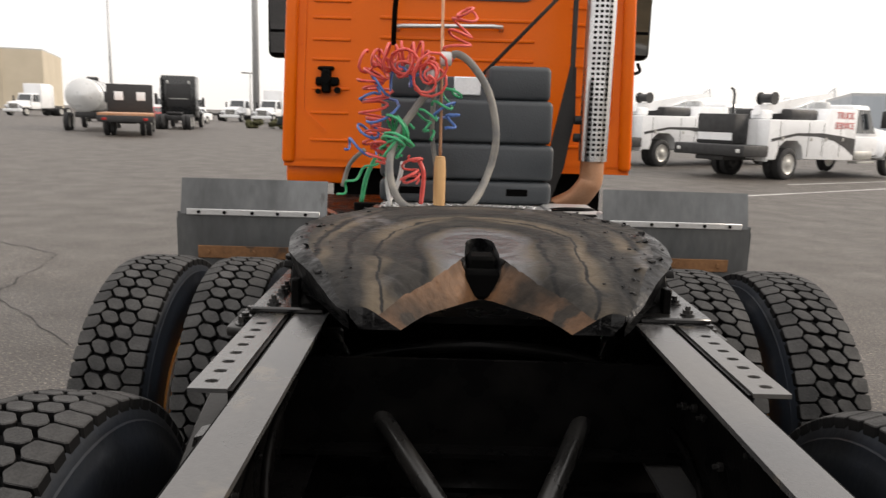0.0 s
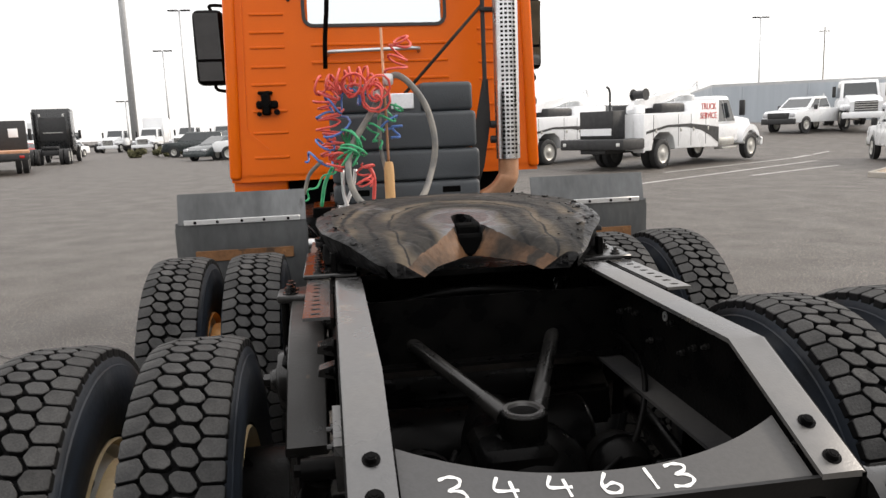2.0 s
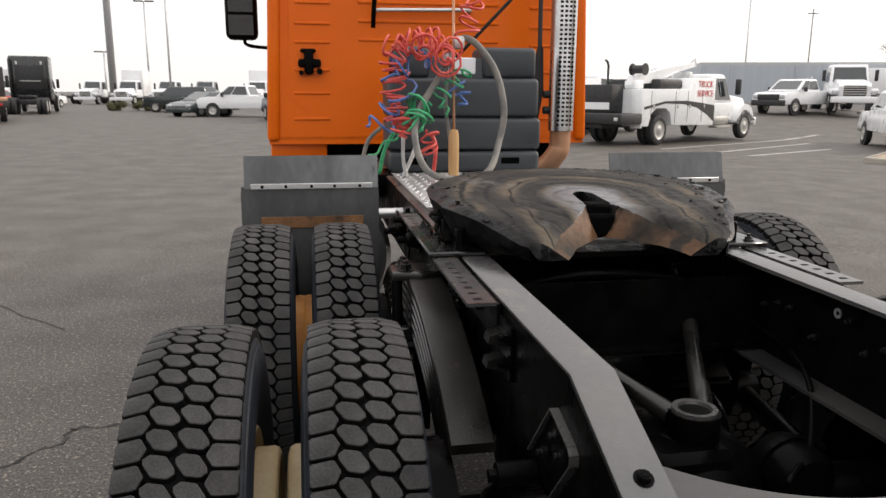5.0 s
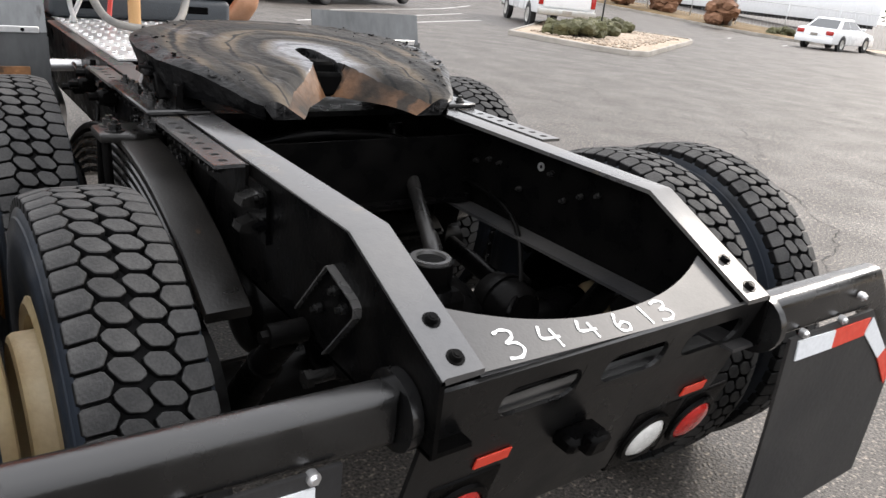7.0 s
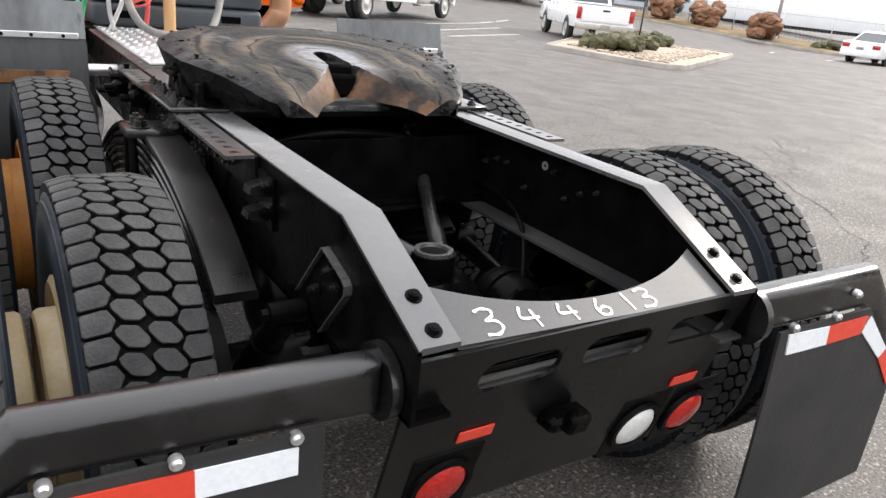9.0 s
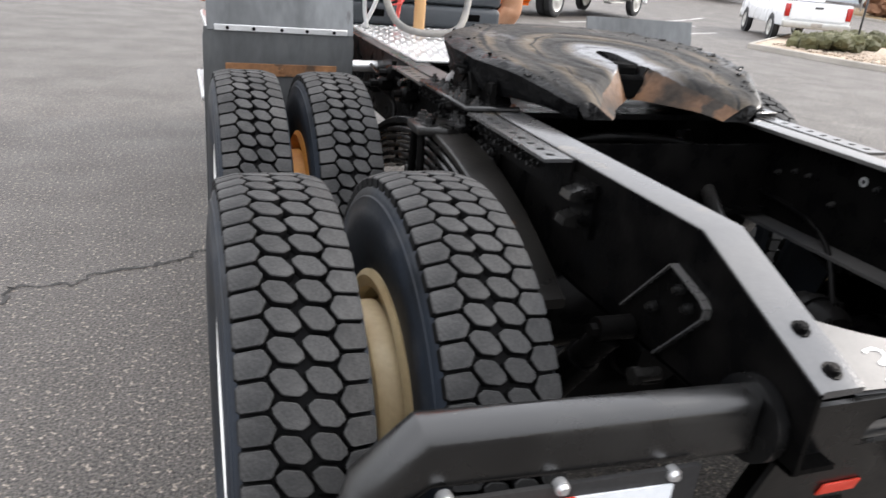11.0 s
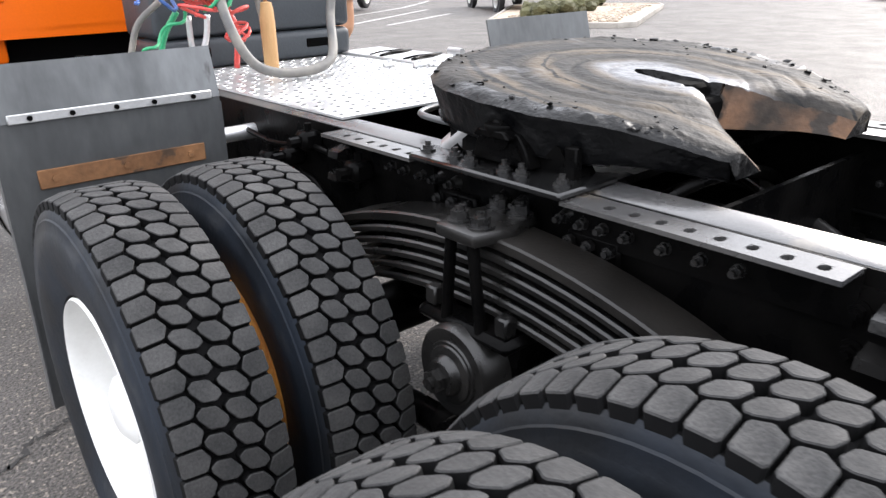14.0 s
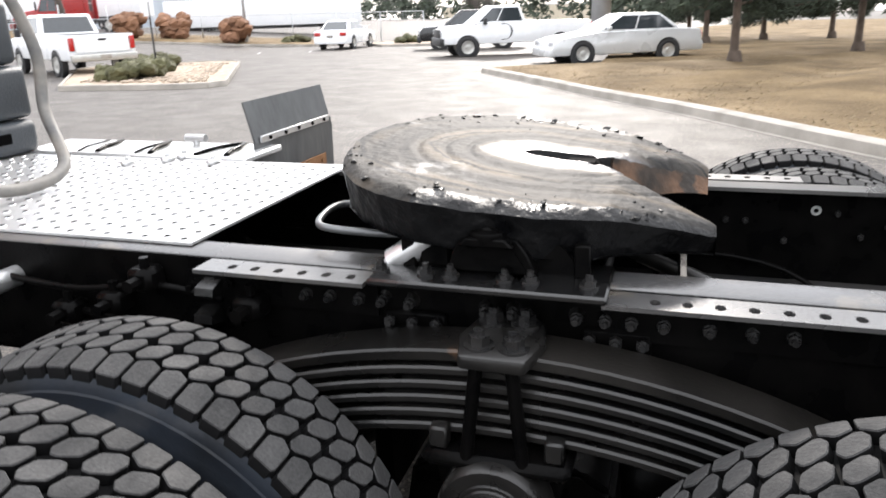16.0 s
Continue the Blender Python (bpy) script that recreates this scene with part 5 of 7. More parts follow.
    for pts, mt in (([(-0.12, y, 1.64), (-0.13, y - 0.02, 1.4), (-0.1, y - 0.02, 1.2), (-0.09, y, 1.07)], M_HOSE_GREY),
                    ([(-0.36, y + 0.1, 1.24), (-0.36, y + 0.1, 1.1), (-0.34, y + 0.1, 1.0)], M_ALU), ([(-0.28, y + 0.1, 1.24), (-0.3, y + 0.1, 1.14), (-0.36, y + 0.12, 1.0)], M_ALU),
                    ([(-0.2, y + 0.1, 1.26), (-0.17, y + 0.08, 1.18), (-0.18, y + 0.1, 1.02)], M_HOSE_RED),
                    ([(-0.48, y + 0.06, 1.3), (-0.56, y + 0.1, 1.22), (-0.6, y + 0.12, 1.1)], M_HOSE_GREY), ([(-0.42, y + 0.06, 1.26), (-0.47, y + 0.1, 1.16), (-0.5, y + 0.12, 1.02)], M_HOSE_GREEN)):
        bm = bmesh.new()
        tube(bm, smooth_line(pts, 6), 0.012, 10)
        part("hose", bm, mt, truck)
    bm = bmesh.new()
    lathe(bm, [(0.998, 0.001), (0.998, 0.027), (1.02, 0.03), (1.2, 0.031), (1.25, 0.029), (1.28, 0.024), (1.285, 0.001)], 20, "z")
    bmesh.ops.translate(bm, vec=(-0.085, y - 0.03, 0), verts=bm.verts)
    st = part("hose_post", bm, M_WOOD, truck, "turned wooden handle on a thin post")
    bm = bmesh.new()
    tube(bm, [(-0.085, y - 0.03, 1.28), (-0.092, y - 0.02, 2.06)], 0.008, 8)
    part("post", bm, M_HEATED, st)
    bm = bmesh.new()
    tube(bm, smooth_line([(-0.41, 4.2, 1.9), (-0.4, 4.15, 2.1), (-0.375, 4.1, 2.35), (-0.35, 4.1, 3.0)], 6), 0.016, 10)
    part("conduit", bm, M_BLACK, truck)
    for x, z in ((-0.13, 1.68), (-0.07, 1.76)):
        bm = bmesh.new()
        box(bm, x - 0.03, x + 0.03, y - 0.1, y - 0.04, z - 0.035, z + 0.035, 0.015, 2)
        part("coupling", bm, M_ALU, truck, "grey metal air coupling")


nearer(hoses, ("conduit",))


# ---- frame details ----
def web_details():
    """Bolts, spacers, bump-stop brackets and shock mounts on the outside of both rails."""
    for s in (-1, 1):
        r = rails[0 if s < 0 else 1]
        for y in (1.758, 1.707, 1.646, 1.6, 1.545, 1.4, 1.35, 1.237, 1.188, 1.144, 1.091, 1.018, 0.952, 0.89):
            bm = bmesh.new()
            rod(bm, (0.432 * s, y, 0.978), (0.448 * s, y, 0.978), 0.016, 0.011, seg=12)
            rod(bm, (0.448 * s, y, 0.978), (0.458 * s, y, 0.978), 0.0105, seg=6)
            rod(bm, (0.458 * s, y, 0.978), (0.47 * s, y, 0.978), 0.006, seg=8)
            part("rail_bolt", bm, M_BOLT, r)
        for y0, y1, down in ((1.476, 1.6, False), (1.108, 1.228, True)):
            bm = bmesh.new()
            box(bm, min(0.433 * s, 0.446 * s), max(0.433 * s, 0.446 * s), y0, y1, 0.9, 0.96, 0.006)
            pl = part("spring_stop_plate", bm, M_BLACK, r, "black plate with three nuts")
            spots = [((y0 + y1) / 2 + d, 0.942) for d in (-0.045, 0.0, 0.045)] + ([(y0 + 0.012, 0.908)] if down else [])
            for y, z in spots:
                bm = bmesh.new()
                hexnut(bm, (0.446 * s, y, z), 0.012, 0.012, (s, 0, 0), False)
                part("nut", bm, M_BOLT, pl)
            bm = bmesh.new()
            prism(bm, [(0.446 * s, 0.903), (0.446 * s, 0.92), (0.475 * s, 0.905)], "y", (y0 + y1) / 2 - 0.03, (y0 + y1) / 2 + 0.03)
            part("wedge", bm, M_FENDER, pl)
        for yc in (0.68, 1.98):
            bm = bmesh.new()
            box(bm, min(0.433 * s, 0.44 * s), max(0.433 * s, 0.44 * s), yc - 0.06, yc + 0.05, 0.885, 1.005)
            br = part("bump_stop_bracket", bm, M_BLACK, r, "black bump-stop bracket bolted to the rail")
            for z, d in ((0.975, 0.0), (0.915, 0.01)):
                bm = bmesh.new()
                prism(bm, [(0.44 * s, z - 0.02), (0.44 * s, z + 0.016), (0.478 * s, z + 0.006), (0.482 * s, z - 0.01)], "y", yc - 0.03 + d, yc + 0.012 + d)
                part("stop_lug", bm, M_LEAF, br)
                bm = bmesh.new()
                hexnut(bm, (0.44 * s, yc - 0.05, z + 0.01), 0.012, 0.012, (s, 0, 0))
                part("nut", bm, M_BLACK, br)
                bm = bmesh.new()
                hexnut(bm, (0.44 * s, yc + 0.04, z - 0.005), 0.012, 0.012, (s, 0, 0))
                part("nut", bm, M_BLACK, br)
        # shock mount: a flanged bracket leaning back, with the damper below
        bm = bmesh.new()
        corners = [(0.455, 0.815), (0.335, 0.952), (0.245, 0.925), (0.232, 0.915), (0.232, 0.9), (0.336, 0.778)]
        th = 0.003
        for (a, b), (c, d) in zip(corners, corners[1:]):
            n = Vector((d - b, -(c - a), 0)).normalized() * th
            prism(bm, [(a, b), (c, d), (c + n.x, d + n.y), (a + n.x, b + n.y)], "x", 0.432 * s, 0.448 * s)
        bmesh.ops.recalc_face_normals(bm, faces=bm.faces)
        # Rims take the paler sky-sheen paint, as edges catching the sky.
        mount = part("shock_mount", bm, M_RAIL, r, "flanged shock absorber bracket with two bolts")
        bm = bmesh.new()
        prism(bm, corners, "x", 0.4325 * s, 0.438 * s)
        part("back_plate", bm, M_BLACK, mount)
        for y, z in ((0.298, 0.922), (0.268, 0.9), (0.36, 0.86)):
            bm = bmesh.new()
            hexnut(bm, (0.438 * s, y, z), 0.011, 0.011, (s, 0, 0), False)
            part("bolt", bm, M_LEAF, mount)
        bm = bmesh.new()
        rod(bm, (0.445 * s, 0.415, 0.79), (0.52 * s, 0.415, 0.79), 0.024, seg=16)
        rod(bm, (0.515 * s, 0.415, 0.79), (0.535 * s, 0.415, 0.79), 0.014, seg=6)
        rod(bm, (0.485 * s, 0.42, 0.775), (0.5 * s, 0.47, 0.7), 0.03, seg=16)
        rod(bm, (0.5 * s, 0.47, 0.7), (0.53 * s, 0.6, 0.5), 0.037, seg=16)
        part("shock_absorber", bm, M_BLACK, mount, "black shock absorber")
        bm = bmesh.new()
        rod(bm, (0.425 * s, 0.33, 0.735), (0.475 * s, 0.33, 0.735), 0.013, seg=10)
        rod(bm, (0.47 * s, 0.33, 0.735), (0.485 * s, 0.33, 0.735), 0.019, seg=6)
        part("pin", bm, M_LEAF, mount)
        # nuts on the inner face of the rail
        for y, z in ((0.16, 0.86), (0.2, 0.83), (0.5, 0.95), (0.56, 0.93), (0.62, 0.9), (0.68, 0.96), (0.9, 0.93), (0.95, 0.93), (1.01, 0.91), (0.8, 0.88)):
            bm = bmesh.new()
            hexnut(bm, (0.423 * s, y, z), 0.009, 0.009, (-s, 0, 0), False)
            part("rail_bolt", bm, M_BOLT, r)
        # Pale disc stands for daylight showing through a hole in the web.
        bm = bmesh.new()
        lathe(bm, [(0, 0.006), (0, 0.013), (0.004, 0.013), (0.004, 0.006)], 14, closed=True)
        bmesh.ops.translate(bm, vec=(0.42 * s if s > 0 else -0.4235, 0.73, 0.965), verts=bm.verts)
        part("grommet", bm, M_ALU, r, "pale disc painted as daylight through a hole")


web_details()


def frame_lines():
    """Air lines and fittings between the rails and along their sides."""
    lines = [
        [(-0.39, 0.35, 0.8), (-0.36, 0.45, 0.86), (-0.33, 0.55, 0.8), (-0.34, 0.62, 0.7), (-0.3, 0.66, 0.6)],
        [(-0.4, 2.3, 0.93), (-0.41, 1.7, 0.94), (-0.4, 1.1, 0.93), (-0.395, 0.8, 0.9), (-0.36, 0.62, 0.82), (-0.3, 0.5, 0.7)],
        [(0.4, 2.3, 0.84), (0.405, 1.4, 0.84), (0.4, 0.85, 0.82), (0.3, 0.62, 0.7), (0.16, 0.5, 0.66)],
        [(-0.47, 2.3, 0.9), (-0.46, 2.1, 0.87), (-0.49, 1.98, 0.8), (-0.5, 1.85, 0.7)],
        [(-0.46, 2.5, 0.96), (-0.47, 2.3, 0.95), (-0.46, 2.1, 0.97), (-0.45, 1.95, 0.95)],
    ]
    for i, pts in enumerate(lines):
        bm = bmesh.new()
        tube(bm, smooth_line(pts, 6), 0.008, 8)
        part("air_line", bm, M_BLACK, truck)
    for x, y, z in ((-0.25, 0.62, 0.62), (0.25, 0.62, 0.62), (-0.25, 1.88, 0.62), (0.25, 1.88, 0.62)):
        bm = bmesh.new()
        lathe(bm, [(-0.08, 0.001), (-0.08, 0.06), (-0.06, 0.078), (-0.01, 0.08), (-0.01, 0.087), (0.01, 0.087), (0.01, 0.08), (0.05, 0.075), (0.07, 0.05), (0.07, 0.001)], 22, "y")
        bmesh.ops.translate(bm, vec=(x, y, z), verts=bm.verts)
        ch = part("brake_chamber", bm, M_BLACK, truck, "black round brake chamber")
        bm = bmesh.new()
        rod(bm, (x + 0.07, y - 0.02, z + 0.06), (x + 0.09, y + 0.04, z + 0.06), 0.007, seg=8)
        part("clamp_bolt", bm, M_BLACK, ch)
    for x, y, z in ((-0.47, 2.2, 0.93), (-0.475, 2.32, 0.9), (-0.46, 2.12, 0.985), (-0.47, 1.87, 0.95)):
        bm = bmesh.new()
        box(bm, x - 0.03, x + 0.03, y - 0.03, y + 0.03, z - 0.025, z + 0.025, 0.01)
        rod(bm, (x - 0.03, y, z), (x - 0.06, y, z), 0.014, seg=8)
        rod(bm, (x, y, z + 0.02), (x, y, z + 0.045), 0.01, seg=8)
        part("air_valve", bm, M_BLACK, truck, "small black air valve")
    # short bare tube beside each foot of the coupling plate
    for s in (-1, 1):
        bm = bmesh.new()
        a, b = Vector((0.415 * s, 1.585, 1.045)), Vector((0.415 * s, 1.47, 1.125))
        rod(bm, a, b, 0.027, seg=20)
        rod(bm, b, b + (b - a).normalized() * 0.004, 0.023, seg=20)
        part("spacer_tube", bm, M_ALU, truck, "bare pale metal tube leaning on the rail")
    for x, y in ((0.3, 2.78), (0.37, 2.68), (0.43, 2.66), (0.36, 2.5)):
        bm = bmesh.new()
        box(bm, x - 0.03, x + 0.03, y - 0.012, y + 0.012, RAIL_TOP + 0.014, RAIL_TOP + 0.03, 0.005)
        rod(bm, (x, y, RAIL_TOP + 0.028), (x, y, RAIL_TOP + 0.04), 0.009, seg=8)
        part("deck_latch", bm, M_ALU, truck, "bright metal deck latch")


frame_lines()


def fuel_tank_and_steps():
    """Left side ahead of the fender: a bright fuel tank, aluminium steps and the dark step box."""
    bm = bmesh.new()
    lathe(bm, [(2.64, 0.001), (2.625, 0.18), (2.63, 0.28), (2.66, 0.305), (3.28, 0.305), (3.31, 0.28), (3.315, 0.001)], 40, "y")
    bmesh.ops.translate(bm, vec=(-0.775, 0, 0.72), verts=bm.verts)
    tk = part("fuel_tank", bm, M_CHROME, truck, "bright aluminium cylindrical fuel tank")
    for y in (2.8, 3.14):
        bm = bmesh.new()
        lathe(bm, [(y - 0.02, 0.306), (y - 0.02, 0.311), (y + 0.02, 0.311), (y + 0.02, 0.306)], 40, "y")
        bmesh.ops.translate(bm, vec=(-0.775, 0, 0.72), verts=bm.verts)
        part("strap", bm, M_BLACK, tk)
    bm = bmesh.new()
    box(bm, -1.03, -0.5, 3.36, 4.15, 0.5, 0.985, 0.03, 2)
    bx = part("step_box", bm, M_SKIRT, truck, "dark plastic box behind the cab steps")
    for x0, x1, z in ((-1.13, -1.035, 0.655), (-1.1, -0.985, 1.0)):
        bm = bmesh.new()
        box(bm, x0, x1, 3.3, 4.1, z - 0.03, z, 0.005)
        st = part("step", bm, M_ALU, bx, "ribbed aluminium step tread")
        for k in range(4):
            bm = bmesh.new()
            x = x0 + 0.014 + k * (x1 - x0 - 0.028) / 3
            box(bm, x - 0.005, x + 0.005, 3.31, 4.09, z, z + 0.006, 0.002)
            part("rib", bm, M_ALU, st)
    bm = bmesh.new()
    box(bm, -1.1, -0.72, 4.34, 5.2, 1.03, 1.165, 0.02, 2)
    part("lower_panel", bm, M_ORANGE, truck, "orange painted lower cab panel")


fuel_tank_and_steps()

# ---- the yard: surfaces ----
M_ASPHALT = material("worn_asphalt", (0.124, 0.109, 0.096), 0.64, 0.0, (0.086, 0.078, 0.07), 1.7, 0.55, 0.008, 85, 0.92, 95, 0.05, color3=(0.34, 0.29, 0.24), scale3=52.0, edge3=0.57, spec=0.36)
M_CRACK = material("tar_crack", (0.03, 0.028, 0.026), 0.9)
M_LINE = material("worn_line_paint", (0.55, 0.54, 0.52), 0.8, 0.0, (0.3, 0.29, 0.28), 6.0, 0.9)
M_CONCRETE = material("kerb_concrete", (0.36, 0.33, 0.29), 0.85, 0.0, (0.22, 0.205, 0.18), 2.0, 0.8, 0.003, 60, 0.15)
M_GRAVEL = material("tan_gravel", (0.45, 0.36, 0.27), 0.9, 0.0, (0.3, 0.23, 0.17), 6.0, 0.8, 0.03, 22, 0.3, 40)
M_GRASS = material("dormant_grass", (0.24, 0.17, 0.092), 0.95, 0.0, (0.13, 0.092, 0.052), 0.7, 0.9, 0.03, 30, 0.4, 25, spec=0.2)
M_BLADE = material("dry_grass_blade", (0.27, 0.2, 0.11), 0.9, 0.0, (0.17, 0.135, 0.07), 3.0, 0.8, island=0.4)
M_PAINT = material("white_vehicle_paint", (0.8, 0.81, 0.82), 0.3, 0.0, (0.72, 0.73, 0.74), 2.0, 0.4, coat=0.3)
M_SILVER = material("silver_vehicle_paint", (0.62, 0.63, 0.63), 0.32, 0.2, (0.54, 0.55, 0.55), 2.0, 0.4, coat=0.4)
M_DKBLUE = material("dark_blue_vehicle_paint", (0.03, 0.045, 0.08), 0.3, 0.0, coat=0.4)
M_BLACKCAR = material("black_vehicle_paint", (0.012, 0.013, 0.014), 0.25, 0.0, coat=0.5)
M_GREYCAR = material("grey_vehicle_paint", (0.03, 0.04, 0.042), 0.3, 0.1, coat=0.4)
M_REDCAR = material("red_vehicle_paint", (0.36, 0.03, 0.03), 0.35, 0.0, coat=0.3)
M_TRIM = material("black_plastic_trim", (0.02, 0.02, 0.021), 0.55)
M_FARTYRE = material("plain_tyre", (0.022, 0.022, 0.023), 0.8)
M_FARRIM = material("silver_wheel_rim", (0.5, 0.5, 0.48), 0.4, 0.6, (0.4, 0.38, 0.34), 6.0, 0.6)
M_WINDOW = material("dark_vehicle_glass", (0.03, 0.036, 0.04), 0.06, 0.0, grain=0.0, rough_var=0.02, coat=0.5)
M_HEADLAMP = material("clear_headlamp", (0.55, 0.56, 0.58), 0.12, 0.3)
M_REDTEXT = material("red_lettering", (0.62, 0.06, 0.05), 0.5)
M_WALL = material("pale_grey_metal_wall", (0.42, 0.46, 0.5), 0.6, 0.0, (0.36, 0.4, 0.44), 0.4, 0.6, stretch=(6, 6, 0.3))
M_TANWALL = material("tan_wall", (0.55, 0.48, 0.37), 0.8, 0.0, (0.48, 0.42, 0.32), 0.3, 0.6)
M_POLE = material("galvanised_pole", (0.5, 0.51, 0.52), 0.5, 0.3, (0.42, 0.43, 0.44), 3.0, 0.6)
M_TIMBER = material("weathered_pole_timber", (0.1, 0.085, 0.07), 0.9, 0.0, (0.07, 0.06, 0.05), 3.0, 0.7, stretch=(6, 6, 0.4))
M_BARK = material("pine_bark", (0.12, 0.09, 0.07), 0.95, 0.0, (0.06, 0.045, 0.035), 6.0, 0.9, 0.03, 14, 0.2, stretch=(1, 1, 0.4))
M_NEEDLE = material("dark_pine_needles", (0.045, 0.06, 0.03), 0.8, 0.0, (0.025, 0.04, 0.022), 1.2, 0.9, island=0.5)
M_SHRUB = material("olive_juniper_leaf", (0.12, 0.115, 0.05), 0.85, 0.0, (0.07, 0.07, 0.03), 3.0, 0.9, island=0.5)
M_RUSSET = material("russet_dry_shrub_leaf", (0.26, 0.13, 0.07), 0.9, 0.0, (0.18, 0.09, 0.05), 3.0, 0.9, island=0.5)
M_TWIG = material("bare_grey_twig", (0.09, 0.075, 0.065), 0.9, 0.0, (0.06, 0.05, 0.045), 3.0, 0.7)
M_STONE = material("pale_river_stone", (0.5, 0.42, 0.33), 0.85, 0.0, (0.4, 0.3, 0.22), 4.0, 0.8, island=0.45)


def gz(x, y):
    """The yard falls gently away to the truck's right and climbs towards the warehouse."""
    return -0.014 * max(0.0, x - 4.0) + 0.062 * max(0.0, min(y, 44.0) - 24.0) * min(1.0, max(0.0, (x - 8.0) / 14.0))


def ground():
    xs = [-420, -200, -90, -40, -15, -6, -3, 0, 2, 4, 6, 8, 10, 13, 16, 19, 22, 25, 30, 35, 50, 80, 150, 300]
    ys = [-300, -120, -50, -20, -8, -3, 0, 2, 4, 8, 14, 20, 24, 28, 32, 36, 40, 44, 54, 65, 100, 180, 320, 600]
    bm = bmesh.new()
    g = [[bm.verts.new((x, y, gz(x, y))) for y in ys] for x in xs]
    for i in range(len(xs) - 1):
        for j in range(len(ys) - 1):
            bm.faces.new((g[i][j], g[i + 1][j], g[i + 1][j + 1], g[i][j + 1]))
    sheet("ground", bm, M_ASPHALT, "worn grey asphalt of a truck yard", "ground")


ground()


def flat_strip(name, line, width, m, label, cat, lift=0.004, jitter=0.0, seed=1):
    rnd = random.Random(seed)
    pts = [Vector(p) for p in line]
    bm = bmesh.new()
    prev = None
    for i, p in enumerate(pts):
        d = (pts[min(i + 1, len(pts) - 1)] - pts[max(i - 1, 0)]).normalized()
        w = width * (1 + jitter * rnd.uniform(-1, 1)) / 2
        nrm = Vector((-d.y, d.x)) * w
        cur = [bm.verts.new((q.x, q.y, gz(q.x, q.y) + lift)) for q in (Vector((p.x, p.y)) + nrm, Vector((p.x, p.y)) - nrm)]
        if prev:
            f = bm.faces.new((prev[0], prev[1], cur[1], cur[0]))
        prev = cur
    bmesh.ops.recalc_face_normals(bm, faces=bm.faces)
    for f in bm.faces:
        if f.normal.z < 0:
            f.normal_flip()
    return sheet(name, bm, m, label, cat)


def crack(points, width, seed):
    rnd = random.Random(seed)
    line = []
    for a, b in zip(points, points[1:]):
        for k in range(14):
            t = k / 14
            q = Vector((a[0] + (b[0] - a[0]) * t, a[1] + (b[1] - a[1]) * t, seed))
            sway = 0.12 * noise.noise(q * 3) * math.sin(math.pi * t)
            line.append((q.x + sway + rnd.uniform(-0.018, 0.018), q.y - sway + rnd.uniform(-0.018, 0.018)))
    line.append(points[-1])
    flat_strip("crack", line, width, M_CRACK, "thin jagged crack in the asphalt", "crack", 0.003, 0.8, seed)


crack([(-2.9, 2.05), (-2.35, 2.2), (-1.95, 2.34), (-1.7, 2.5), (-1.38, 2.66), (-1.2, 2.82), (-1.0, 2.88), (-0.6, 2.95)], 0.014, 3)
crack([(7.5, 4.6), (6.2, 3.4), (5.4, 3.1), (4.6, 2.0), (3.9, 1.4), (2.9, 1.0)], 0.008, 5)
crack([(5.4, 3.1), (5.3, 4.6), (5.9, 6.4)], 0.007, 6)
crack([(2.2, -0.6), (2.9, 0.2), (3.4, 0.1), (4.4, 0.9)], 0.007, 8)
crack([(4.4, 0.9), (5.6, 1.2), (6.4, 2.4), (8.2, 2.7), (9.6, 4.2)], 0.007, 9)
crack([(6.4, 2.4), (6.0, 3.2), (7.0, 4.9), (6.8, 6.3), (8.3, 8.0)], 0.007, 12)
crack([(-2.4, 4.0), (-3.6, 5.2), (-3.9, 6.8), (-5.6, 7.9)], 0.013, 16)
for a, b in (((6.3, 15.1), (16.2, 22.2)), ((9.1, 18.95), (21.2, 27.3)), ((10.4, 16.7), (15.0, 19.5)), ((22.7, 17.3), (24.3, 18.0)), ((30.0, 20.2), (31.2, 20.8)), ((31.1, 18.1), (32.4, 18.6)), ((12.6, 14.2), (13.6, 15.0))):
    n = 8
    flat_strip("parking_line", [(a[0] + (b[0] - a[0]) * i / n, a[1] + (b[1] - a[1]) * i / n) for i in range(n + 1)], 0.11, M_LINE, "worn white painted parking line", "line", 0.004, 0.15, 2)


# ---- vehicles ----
wheel_cache = {}


